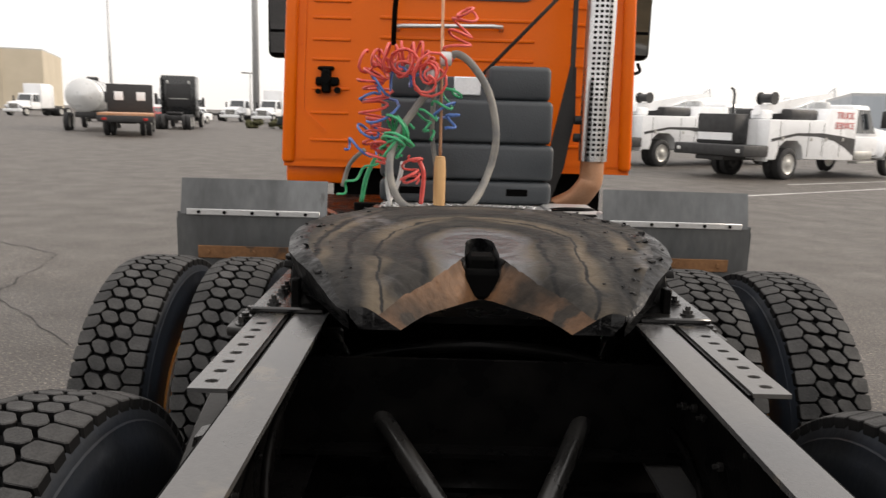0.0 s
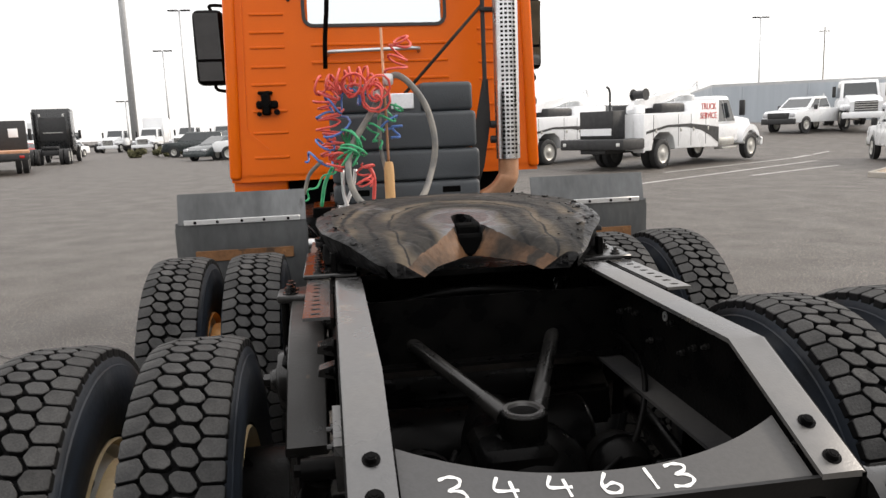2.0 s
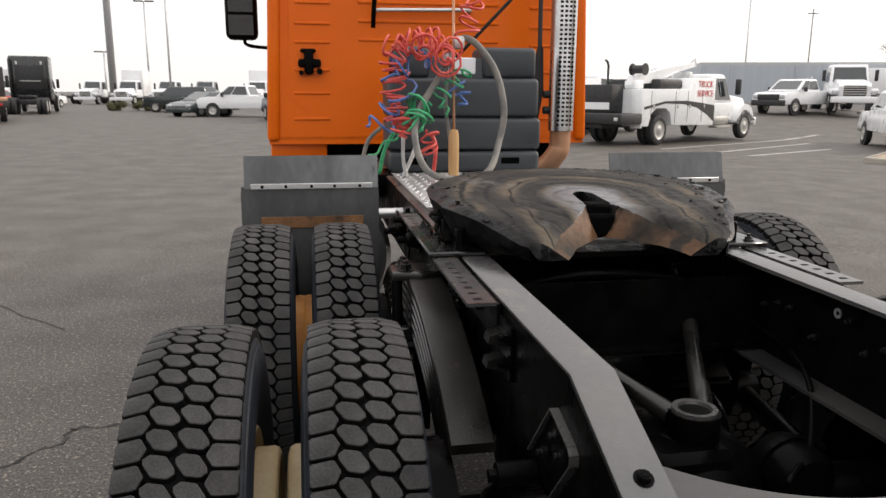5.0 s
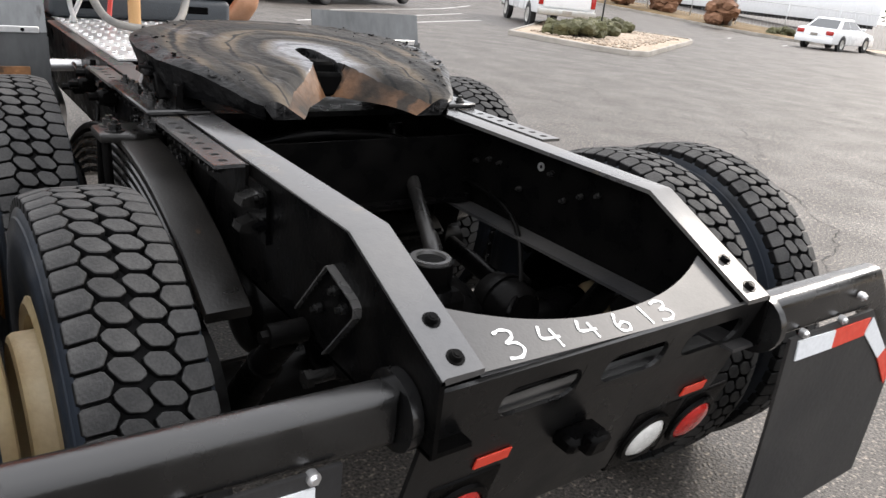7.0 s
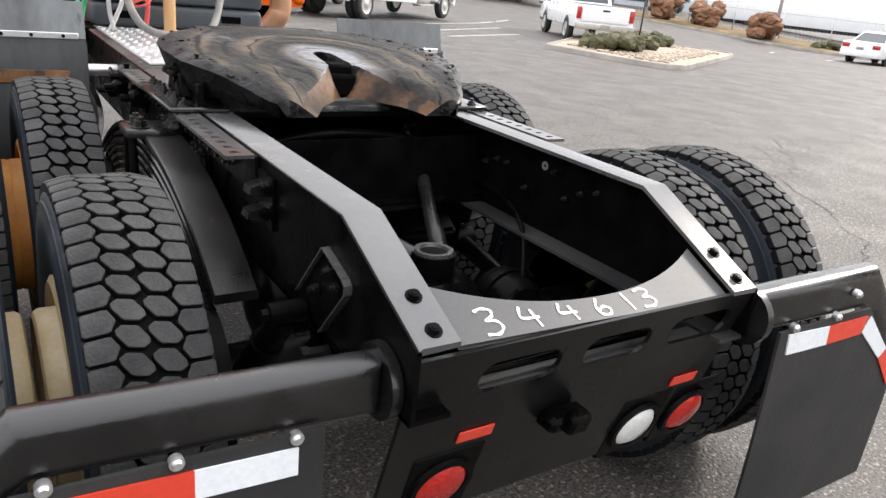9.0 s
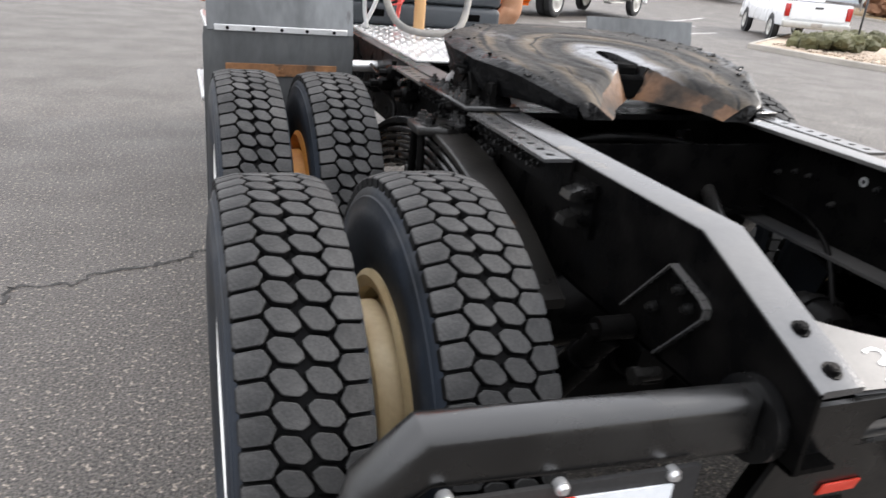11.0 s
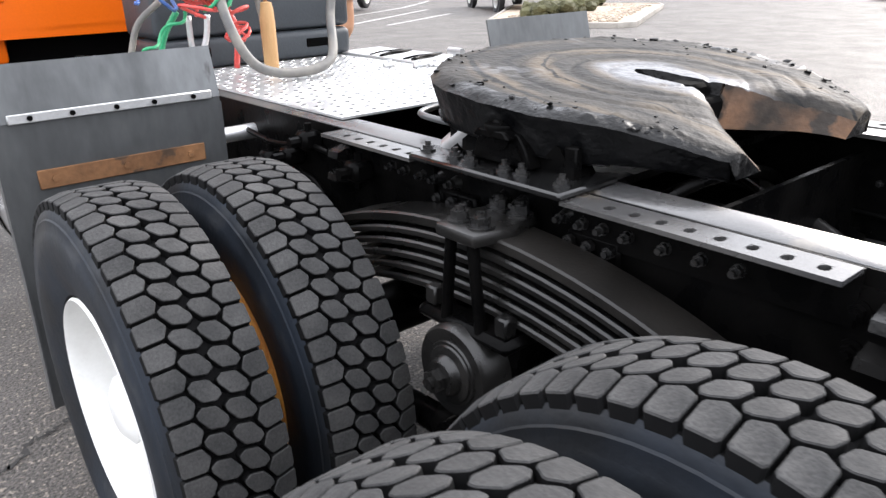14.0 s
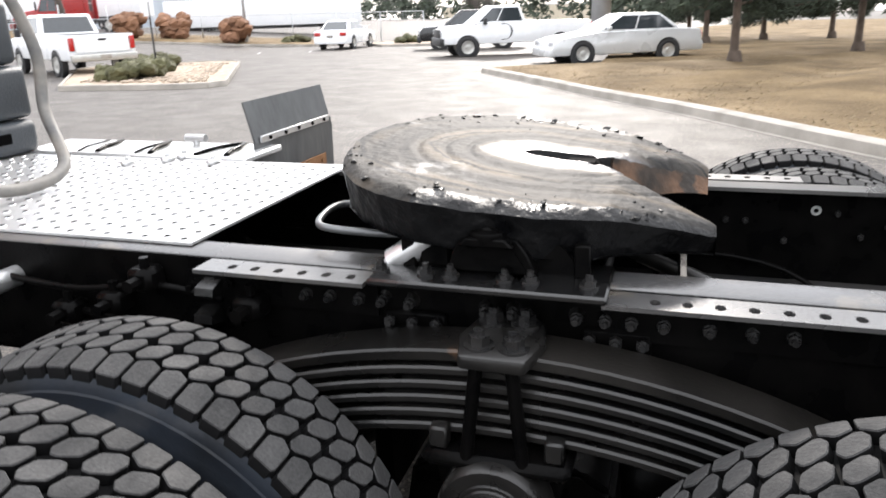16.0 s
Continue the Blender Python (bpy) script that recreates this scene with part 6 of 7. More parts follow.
def road_wheel(parent, x, y, r, w=0.24, rim=None):
    rim = rim or M_FARRIM
    key = (round(r, 3), round(w, 3), rim.name)
    if key not in wheel_cache:
        bm = bmesh.new()
        lathe(bm, [(-w / 2 + 0.02, 0.64 * r), (-w / 2 - 0.004, 0.62 * r), (-w / 2 + 0.012, 0.56 * r), (-w / 2 + 0.012, 0.24 * r), (-w / 2 - 0.004, 0.19 * r), (-w / 2 - 0.004, 0.001)], 24)
        lathe(bm, [(w / 2 - 0.02, 0.64 * r), (w / 2 + 0.004, 0.62 * r), (w / 2 - 0.012, 0.56 * r), (w / 2 - 0.012, 0.24 * r), (w / 2 + 0.004, 0.19 * r), (w / 2 + 0.004, 0.001)], 24)
        a = mesh_object("wheel", bm, rim).data
        bm = bmesh.new()
        lathe(bm, [(-w / 2 + 0.02, 0.62 * r), (-w / 2, 0.72 * r), (-w / 2, 0.88 * r), (-w / 2 + 0.035, r), (w / 2 - 0.035, r), (w / 2, 0.88 * r), (w / 2, 0.72 * r), (w / 2 - 0.02, 0.62 * r)], 28)
        b = mesh_object("tyre", bm, M_FARTYRE).data
        for o in [o for o in scene.objects if o.data in (a, b)]:
            bpy.data.objects.remove(o)
        wheel_cache[key] = (a, b)
    a, b = wheel_cache[key]
    o = new("wheel", a)
    o.parent = parent
    o.location = (x, y, r)
    t = new("tyre", b)
    t.parent = o
    return o


def loft(bm, base, top):
    """A body between two rectangles (x half, y0, y1, z)."""
    w0, a0, b0, z0 = base
    w1, a1, b1, z1 = top
    lo = [bm.verts.new(p) for p in ((-w0, a0, z0), (w0, a0, z0), (w0, b0, z0), (-w0, b0, z0))]
    hi = [bm.verts.new(p) for p in ((-w1, a1, z1), (w1, a1, z1), (w1, b1, z1), (-w1, b1, z1))]
    fs = [bm.faces.new(lo[::-1]), bm.faces.new(hi)] + [bm.faces.new((lo[i], lo[(i + 1) % 4], hi[(i + 1) % 4], hi[i])) for i in range(4)]
    bmesh.ops.recalc_face_normals(bm, faces=fs)
    return lo, hi


def cabin(parent, base, top, paint, splits=(0.5,), bevel=0.06):
    """A glazed cabin: painted shell, with separate panes just proud of it."""
    bm = bmesh.new()
    lo, hi = loft(bm, base, top)
    corners = [(l.co.copy(), h.co.copy()) for l, h in zip(lo, hi)]
    bmesh.ops.bevel(bm, geom=list(bm.edges), offset=bevel, segments=2, affect='EDGES', profile=0.5)
    shell = part("cabin", bm, paint, parent, "", 35)
    for i, name in ((0, "rear_window"), (1, "side_window"), (2, "windscreen"), (3, "side_window")):
        (a, d), (b, c) = corners[i], corners[(i + 1) % 4]
        spans = [(0.08, 0.92)]
        if name == "side_window":
            cuts = [0.06, *splits, 0.94]
            spans = [(p + 0.012, q - 0.012) for p, q in zip(cuts, cuts[1:])]
        for p, q in spans:
            bm = bmesh.new()
            def at(u, v):
                return (a.lerp(b, u)).lerp(d.lerp(c, u), v)
            nrm = (b - a).cross(d - a).normalized()
            vs = [at(p, 0.14), at(q, 0.14), at(q, 0.86), at(p, 0.86)]
            ring = [bm.verts.new(v + nrm * 0.006) for v in vs]
            ring2 = [bm.verts.new(v - nrm * 0.01) for v in vs]
            bm.faces.new(ring)
            for k in range(4):
                bm.faces.new((ring[k], ring2[k], ring2[(k + 1) % 4], ring[(k + 1) % 4]))
            bmesh.ops.recalc_face_normals(bm, faces=bm.faces)
            part(name, bm, M_WINDOW, shell, "", 0)
    return shell


def boxpart(name, parent, m, x0, x1, y0, y1, z0, z1, bevel=0.02, label=""):
    bm = bmesh.new()
    box(bm, x0, x1, y0, y1, z0, z1, bevel, 2)
    return part(name, bm, m, parent, label, 45)


def profile_body(parent, outline, half, paint, bevel=0.05, name="body"):
    bm = bmesh.new()
    prism(bm, outline, "x", -half, half)
    bmesh.ops.bevel(bm, geom=[e for e in bm.edges if abs(e.verts[0].co.x - e.verts[1].co.x) < 1e-6], offset=bevel, segments=2, affect='EDGES', profile=0.5)
    return part(name, bm, paint, parent, "", 40)


def arches(parent, half, spots, r):
    for y in spots:
        for s in (-1, 1):
            bm = bmesh.new()
            rod(bm, ((half - 0.12) * s, y, r * 0.98), ((half + 0.006) * s, y, r * 0.98), r * 1.17, seg=24)
            part("wheel_arch", bm, M_TRIM, parent)


def pickup(label, x, y, turn, paint, front=M_TRIM, swoosh=False):
    t = thing("pickup", label, "pickup", (x, y, gz(x, y)), turn)
    profile_body(t, [(-1.15, 0.5), (4.4, 0.48), (4.52, 0.62), (4.5, 0.95), (4.3, 1.1), (3.05, 1.18), (1.35, 1.2), (1.35, 1.22), (-1.15, 1.22), (-1.2, 0.9)], 0.97, paint)
    cabin(t, (0.93, 1.3, 3.35, 1.18), (0.78, 1.55, 2.55, 1.82), paint, (0.42,))
    boxpart("bed_liner", t, M_TRIM, -0.82, 0.82, -1.05, 1.2, 1.0, 1.226, 0.01)
    boxpart("front_bumper", t, front, -0.98, 0.98, 4.42, 4.6, 0.42, 0.72, 0.04)
    boxpart("rear_bumper", t, M_FARRIM, -0.96, 0.96, -1.34, -1.16, 0.48, 0.68, 0.03)
    boxpart("grille", t, M_TRIM, -0.62, 0.62, 4.46, 4.56, 0.72, 1.02, 0.02)
    boxpart("tailgate", t, paint, -0.78, 0.78, -1.225, -1.19, 0.72, 1.2, 0.02)
    boxpart("handle", t, M_TRIM, -0.12, 0.12, -1.24, -1.22, 1.05, 1.11, 0.01)
    boxpart("number_plate", t, M_CONCRETE, -0.16, 0.16, -1.35, -1.335, 0.54, 0.65, 0.004)
    for s in (-1, 1):
        boxpart("headlamp", t, M_HEADLAMP, min(0.64 * s, 0.93 * s), max(0.64 * s, 0.93 * s), 4.44, 4.54, 0.78, 1.0, 0.03)
        boxpart("tail_lamp", t, M_REDLENS, min(0.8 * s, 0.95 * s), max(0.8 * s, 0.95 * s), -1.235, -1.14, 0.78, 1.15, 0.02)
        boxpart("mirror", t, M_TRIM, min(0.98 * s, 1.16 * s), max(0.98 * s, 1.16 * s), 2.85, 2.97, 1.15, 1.4, 0.03)
    arches(t, 0.965, (0, 3.55), 0.38)
    for yy in (0, 3.55):
        for s in (-1, 1):
            road_wheel(t, 0.875 * s, yy, 0.38)
    if swoosh:
        for s in (-1, 1):
            bm = bmesh.new()
            c = [(2.2 + 0.35 * math.cos(a), 0.9 + 0.3 * math.sin(a)) for a in [math.pi * (0.4 + 1.2 * k / 12) for k in range(13)]]
            inner = [(2.12 + 0.2 * math.cos(a), 0.9 + 0.27 * math.sin(a)) for a in [math.pi * (0.4 + 1.2 * k / 12) for k in range(13)]]
            prism(bm, c + inner[::-1], "x", 0.972 * s, 0.978 * s)
            part("decal", bm, M_TRIM, t, "black crescent decal")
    return t


def sedan(label, x, y, turn, paint):
    t = thing("sedan", label, "car", (x, y, gz(x, y)), turn)
    profile_body(t, [(-1.0, 0.3), (3.55, 0.26), (3.66, 0.42), (3.62, 0.62), (3.3, 0.78), (2.2, 0.92), (-0.35, 0.96), (-1.0, 0.93), (-1.08, 0.75), (-1.06, 0.45)], 0.88, paint, 0.06)
    cabin(t, (0.82, -0.5, 2.35, 0.9), (0.6, 0.2, 1.35, 1.42), paint, (0.45,), 0.07)
    boxpart("front_bumper", t, paint, -0.86, 0.86, 3.5, 3.72, 0.24, 0.5, 0.05)
    boxpart("rear_bumper", t, paint, -0.86, 0.86, -1.14, -0.95, 0.3, 0.58, 0.05)
    boxpart("number_plate", t, M_CONCRETE, -0.16, 0.16, -1.15, -1.13, 0.62, 0.73, 0.004)
    for s in (-1, 1):
        boxpart("tail_lamp", t, M_REDLENS, min(0.5 * s, 0.84 * s), max(0.5 * s, 0.84 * s), -1.1, -0.98, 0.68, 0.86, 0.03)
        boxpart("headlamp", t, M_HEADLAMP, min(0.5 * s, 0.82 * s), max(0.5 * s, 0.82 * s), 3.5, 3.66, 0.55, 0.7, 0.04)
        boxpart("mirror", t, paint, min(0.85 * s, 1.0 * s), max(0.85 * s, 1.0 * s), 1.85, 1.98, 0.95, 1.08, 0.03)
    arches(t, 0.875, (0, 2.7), 0.33)
    for yy in (0, 2.7):
        for s in (-1, 1):
            road_wheel(t, 0.8 * s, yy, 0.325, 0.2)
    return t


def suv(label, x, y, turn, paint):
    t = thing("suv", label, "suv", (x, y, gz(x, y)), turn)
    profile_body(t, [(-0.95, 0.45), (3.7, 0.42), (3.85, 0.55), (3.82, 0.85), (3.65, 1.02), (2.5, 1.1), (-0.95, 1.12), (-1.05, 0.8)], 0.92, paint)
    cabin(t, (0.88, -0.98, 2.75, 1.06), (0.74, -0.8, 1.9, 1.75), paint, (0.33, 0.64))
    boxpart("front_bumper", t, M_TRIM, -0.92, 0.92, 3.75, 3.95, 0.36, 0.62, 0.04)
    boxpart("grille", t, M_TRIM, -0.5, 0.5, 3.8, 3.9, 0.64, 0.9, 0.02)
    boxpart("rear_bumper", t, M_TRIM, -0.92, 0.92, -1.15, -0.98, 0.42, 0.65, 0.04)
    for s in (-1, 1):
        boxpart("headlamp", t, M_HEADLAMP, min(0.55 * s, 0.88 * s), max(0.55 * s, 0.88 * s), 3.76, 3.88, 0.7, 0.9, 0.03)
        boxpart("tail_lamp", t, M_REDLENS, min(0.8 * s, 0.93 * s), max(0.8 * s, 0.93 * s), -1.07, -0.95, 0.8, 1.1, 0.02)
    arches(t, 0.915, (0, 2.9), 0.37)
    for yy in (0, 2.9):
        for s in (-1, 1):
            road_wheel(t, 0.83 * s, yy, 0.37)
    return t


def lettering(parent, words, x, y, z, size, side, m=None):
    """Red sign-writing on the flank of a vehicle."""
    for i, w in enumerate(words):
        cu = bpy.data.curves.new("lettering", 'FONT')
        cu.body, cu.size, cu.extrude, cu.align_x = w, size, 0.003, 'CENTER'
        tmp = bpy.data.objects.new("lettering", cu)
        scene.collection.objects.link(tmp)
        bpy.context.view_layer.update()
        me = bpy.data.meshes.new_from_object(tmp.evaluated_get(bpy.context.evaluated_depsgraph_get()))
        bpy.data.objects.remove(tmp)
        me.materials.clear()
        me.materials.append(m or M_REDTEXT)
        o = new("lettering", me)
        o.parent = parent
        o.matrix_basis = Matrix.Translation((x, y, z - i * size * 1.05)) @ (Matrix.Rotation(math.pi / 2 * side, 4, 'Z') @ Matrix.Rotation(math.pi / 2, 4, 'X'))
        tagged(o, "red painted lettering")


def service_truck(label, x, y, turn, words=True):
    """A white utility-body truck with a folded crane and a black rear platform; the origin is under its rear axle."""
    t = thing("service_truck", label, "truck", (x, y, gz(x, y)), turn)
    W = 1.12
    boxpart("chassis", t, M_TRIM, -0.45, 0.45, -1.9, 5.9, 0.5, 0.72)
    # utility body
    profile_body(t, [(-0.95, 0.55), (-0.62, 0.55), (-0.5, 0.9), (-0.25, 1.05), (0.25, 1.05), (0.5, 0.9), (0.62, 0.55), (3.1, 0.5), (3.1, 1.95), (1.75, 1.95), (1.45, 1.62), (-0.95, 1.6)], W, M_PAINT, 0.03)
    for s in (-1, 1):
        up = [(-0.9, 1.1), (0.2, 1.26), (1.4, 1.27), (2.3, 1.2), (3.09, 1.12)]
        dn = [(3.09, 0.62), (2.6, 0.86), (2.0, 1.06), (1.2, 1.17), (0.2, 1.19), (-0.9, 1.02)]
        bm = bmesh.new()
        prism(bm, up + dn, "x", (W + 0.002) * s, (W + 0.007) * s)
        part("stripe", bm, M_TRIM, t, "sweeping black stripe")
        for yy in (-0.55, 0.75, 1.45, 2.3):
            boxpart("door_seam", t, M_TRIM, min(W * s, (W + 0.004) * s), max(W * s, (W + 0.004) * s), yy, yy + 0.018, 0.62, 1.55, 0.0)
            boxpart("latch", t, M_FARRIM, min(W * s, (W + 0.02) * s), max(W * s, (W + 0.02) * s), yy + 0.1, yy + 0.18, 1.05, 1.15, 0.01)
    if words:
        lettering(t, ("TRUCK", "SERVICE"), W + 0.008, 2.45, 1.68, 0.27, 1)
    # rear platform
    boxpart("rear_platform", t, M_TRIM, -1.12, 1.12, -2.0, -0.95, 0.62, 0.92, 0.03, "black steel rear platform")
    boxpart("tool_cabinet", t, M_TRIM, -0.75, 0.45, -1.55, -0.96, 0.92, 1.72, 0.03, "black cabinet on the platform")
    boxpart("panel", t, M_PAINT, -0.7, 0.4, -1.57, -1.55, 1.02, 1.22, 0.0)
    boxpart("rear_post", t, M_PAINT, 0.75, 1.12, -1.02, -0.94, 0.5, 1.6, 0.03)
    for xx in (-0.95, 0.95):
        boxpart("lamp", t, M_CLEARLENS, xx - 0.06, xx + 0.06, -2.02, -1.99, 0.72, 0.82, 0.02)
    # crane
    boxpart("crane_base", t, M_PAINT, 0.3, 0.7, -0.75, -0.3, 1.6, 1.85, 0.06)
    bm = bmesh.new()
    prism(bm, [(-0.85, 1.72), (-0.75, 1.95), (1.5, 2.3), (2.6, 2.42), (2.6, 2.3), (1.5, 2.1), (0.2, 1.78)], "x", 0.42, 0.6)
    tube(bm, [(0.36, -0.3, 1.75), (0.36, 1.3, 2.12)], 0.05, 8)
    tube(bm, [(0.66, 0.3, 1.8), (0.66, 1.5, 2.14)], 0.03, 8)
    tube(bm, [(0.51, 2.5, 2.4), (0.51, 2.75, 2.6), (0.51, 2.85, 2.3)], 0.035, 8)
    part("crane_boom", bm, M_PAINT, t, "folded white crane boom", 30)
    bm = bmesh.new()
    rod(bm, (0.3, -0.35, 2.16), (0.72, -0.35, 2.16), 0.12, seg=16)
    rod(bm, (0.28, -0.35, 2.16), (0.31, -0.35, 2.16), 0.17, seg=16)
    rod(bm, (0.71, -0.35, 2.16), (0.74, -0.35, 2.16), 0.17, seg=16)
    part("winch_drum", bm, M_TRIM, t)
    boxpart("deck_gear", t, M_TRIM, -0.9, 0.9, 0.2, 1.5, 1.6, 1.9, 0.08)
    boxpart("boom_rest", t, M_SILVER, 0.2, 0.8, 2.0, 2.2, 1.9, 2.14, 0.04)
    boxpart("gas_bottle", t, M_SILVER, -0.2, 0.15, 1.9, 2.2, 1.6, 2.3, 0.14)
    boxpart("gas_bottle", t, M_SILVER, -0.6, -0.25, 1.9, 2.2, 1.6, 2.3, 0.14)
    bm = bmesh.new()
    tube(bm, [(-0.8, 0.0, 1.55), (-0.8, 0.0, 2.3), (-0.8, -0.06, 2.42), (-0.8, -0.16, 2.46)], 0.035, 8)
    part("exhaust_pipe", bm, M_TRIM, t)
    # cab
    cabin(t, (0.98, 3.15, 4.55, 1.15), (0.86, 3.25, 4.15, 2.1), M_PAINT, (0.5,), 0.08)
    boxpart("cab_lower", t, M_PAINT, -1.0, 1.0, 3.12, 4.6, 0.62, 1.2, 0.06)
    profile_body(t, [(4.5, 0.7), (6.05, 0.6), (6.1, 1.05), (5.9, 1.35), (4.5, 1.5)], 0.72, M_PAINT, 0.12, "bonnet")
    for s in (-1, 1):
        bm = bmesh.new()
        ol = [(4.75, 0.62)] + [(5.35 + 0.6 * math.cos(a), 0.55 + 0.6 * math.sin(a)) for a in [math.pi * (1 - k / 10) for k in range(11)]] + [(6.1, 0.62)]
        il = [(5.35 + 0.47 * math.cos(a), 0.5 + 0.47 * math.sin(a)) for a in [math.pi * k / 10 for k in range(11)]]
        prism(bm, ol + il, "x", 0.65 * s, 1.08 * s)
        part("mudguard", bm, M_PAINT, t, "", 35)
        boxpart("mirror", t, M_TRIM, min(1.12 * s, 1.3 * s), max(1.12 * s, 1.3 * s), 4.35, 4.45, 1.45, 1.95, 0.03)
        boxpart("tank", t, M_FARRIM, min(0.6 * s, 1.05 * s), max(0.6 * s, 1.05 * s), 3.3, 4.3, 0.5, 0.78, 0.08)
        boxpart("step", t, M_FARRIM, min(0.8 * s, 1.1 * s), max(0.8 * s, 1.1 * s), 3.4, 4.3, 0.4, 0.46, 0.01)
    boxpart("front_bumper", t, M_PAINT, -1.05, 1.05, 6.05, 6.25, 0.42, 0.7, 0.05)
    for yy, ws in ((0, (0.98, 0.7)), (5.3, (0.98,))):
        for xx in ws:
            for s in (-1, 1):
                road_wheel(t, xx * s, yy, 0.43, 0.24, M_FARRIM if xx > 0.9 else M_TRIM)
    return t


def cab_truck(label, x, y, turn, paint, sleeper=False, flatbed=False, box_body=None):
    """A conventional truck; the origin is under its rear axle and it faces along its y."""
    t = thing("truck", label, "truck", (x, y, gz(x, y)), turn)
    boxpart("chassis", t, M_TRIM, -0.45, 0.45, -1.2, 6.2, 0.6, 0.9)
    top = 2.5
    cabin(t, (1.02, 3.3, 4.75, 1.4), (0.9, 3.4, 4.35, top), paint, (0.5,), 0.08)
    boxpart("cab_lower", t, paint, -1.05, 1.05, 3.28, 4.8, 0.75, 1.45, 0.06)
    profile_body(t, [(4.7, 0.75), (6.3, 0.7), (6.38, 1.3), (6.2, 1.5), (4.7, 1.7)], 0.8, paint, 0.12, "bonnet")
    boxpart("grille", t, M_TRIM, -0.55, 0.55, 6.32, 6.4, 0.82, 1.35, 0.03)
    for k in range(4):
        boxpart("grille_bar", t, M_FARRIM, -0.54, 0.54, 6.39, 6.415, 0.88 + 0.12 * k, 0.93 + 0.12 * k, 0.01)
    boxpart("front_bumper", t, paint, -1.15, 1.15, 6.35, 6.6, 0.45, 0.78, 0.06)
    for s in (-1, 1):
        boxpart("mudguard", t, paint, min(0.7 * s, 1.15 * s), max(0.7 * s, 1.15 * s), 5.0, 6.35, 0.85, 1.2, 0.12)
        boxpart("headlamp", t, M_HEADLAMP, min(0.75 * s, 1.1 * s), max(0.75 * s, 1.1 * s), 6.3, 6.4, 0.9, 1.1, 0.04)
        boxpart("mirror", t, M_TRIM, min(1.2 * s, 1.38 * s), max(1.2 * s, 1.38 * s), 4.6, 4.7, 1.6, 2.2, 0.03)
        road_wheel(t, 1.0 * s, 5.7, 0.5, 0.28)
        road_wheel(t, 0.98 * s, 0.0, 0.5, 0.28)
        road_wheel(t, 0.68 * s, 0.0, 0.5, 0.24, M_TRIM)
        if sleeper:
            road_wheel(t, 0.98 * s, -1.3, 0.5, 0.28)
            road_wheel(t, 0.68 * s, -1.3, 0.5, 0.24, M_TRIM)
    if sleeper:
        boxpart("sleeper", t, paint, -1.15, 1.15, 1.5, 3.3, 0.85, 3.6, 0.1)
        boxpart("rear_panel", t, M_TRIM, -0.8, 0.8, 1.48, 1.505, 1.5, 3.0, 0.02)
        boxpart("grab_bar", t, M_FARRIM, -0.6, 0.6, 1.42, 1.47, 2.0, 2.06, 0.01)
        for s in (-1, 1):
            boxpart("work_lamp", t, M_CLEARLENS, 0.7 * s - 0.06, 0.7 * s + 0.06, 1.43, 1.49, 3.05, 3.25, 0.02)
            boxpart("fairing", t, paint, min(1.05 * s, 1.15 * s), max(1.05 * s, 1.15 * s), 1.2, 1.5, 0.9, 3.4, 0.03)
        boxpart("coupling_plate", t, M_TRIM, -0.45, 0.45, -1.1, 0.1, 1.0, 1.15, 0.03)
    if flatbed:
        boxpart("bed", t, M_HEATED, -1.2, 1.2, -2.6, 3.0, 0.98, 1.12, 0.02, "weathered flat bed")
        boxpart("headboard", t, M_TRIM, -1.15, 1.15, 2.9, 3.05, 1.1, 2.6, 0.04)
        boxpart("tail_beam", t, M_TRIM, -1.2, 1.2, -2.68, -2.56, 0.7, 1.0, 0.02)
        for s in (-1, 1):
            boxpart("sign_panel", t, M_PAINT, 0.55 * s - 0.22, 0.55 * s + 0.22, 2.87, 2.9, 1.75, 2.2, 0.01)
            boxpart("tail_lamp", t, M_REDLENS, 0.9 * s - 0.1, 0.9 * s + 0.1, -2.7, -2.67, 0.78, 0.9, 0.01)
    if box_body:
        boxpart("box_body", t, box_body, -1.22, 1.22, -1.6, 3.1, 1.0, 3.0, 0.04)
    return t


for truck_label, px, py, words in (("white service truck with crane and black rear platform", 9.25, 21.7, True), ("second white service truck parked behind the first", 6.8, 25.7, False)):
    service_truck(truck_label, px, py, -58, words).scale = (1.06, 1.06, 1.06)
pickup("white pickup with dark front facing the yard", 27.4, 37.0, 112, M_PAINT)
cab_truck("white medium truck facing the yard", 30.6, 40.0, 152, M_PAINT)
pickup("white pickup with chrome rear bumper", 17.3, 18.4, -28, M_PAINT, M_FARRIM)
sedan("white sedan parked tail to the yard", 34.2, 18.0, -85, M_PAINT)
suv("black sport utility parked beside white pickup", 33.4, 9.2, 18, M_BLACKCAR)
pickup("white pickup with black crescent decal on its flank", 27.9, 5.9, 27, M_PAINT, M_TRIM, True)
sedan("silver sedan parked beyond the dry grass", 23.0, 1.9, 28, M_SILVER)
cab_truck("flatbed recovery truck with weathered bed", -15.9, 37.2, 20, M_TRIM, False, True)
cab_truck("black sleeper tractor without a trailer", -18.0, 50.0, 12, M_BLACKCAR, True)
suv("dark grey sport utility on the far row", -8.3, 54.0, 68, M_GREYCAR)
pickup("white pickup with black front on the far row", -2.6, 44.2, 75, M_PAINT)
pickup("dark blue pickup on the far row", -1.2, 36.5, 15, M_DKBLUE)
sedan("grey sedan on the far row", -6.4, 47.5, 150, M_GREYCAR)
random.seed(11)
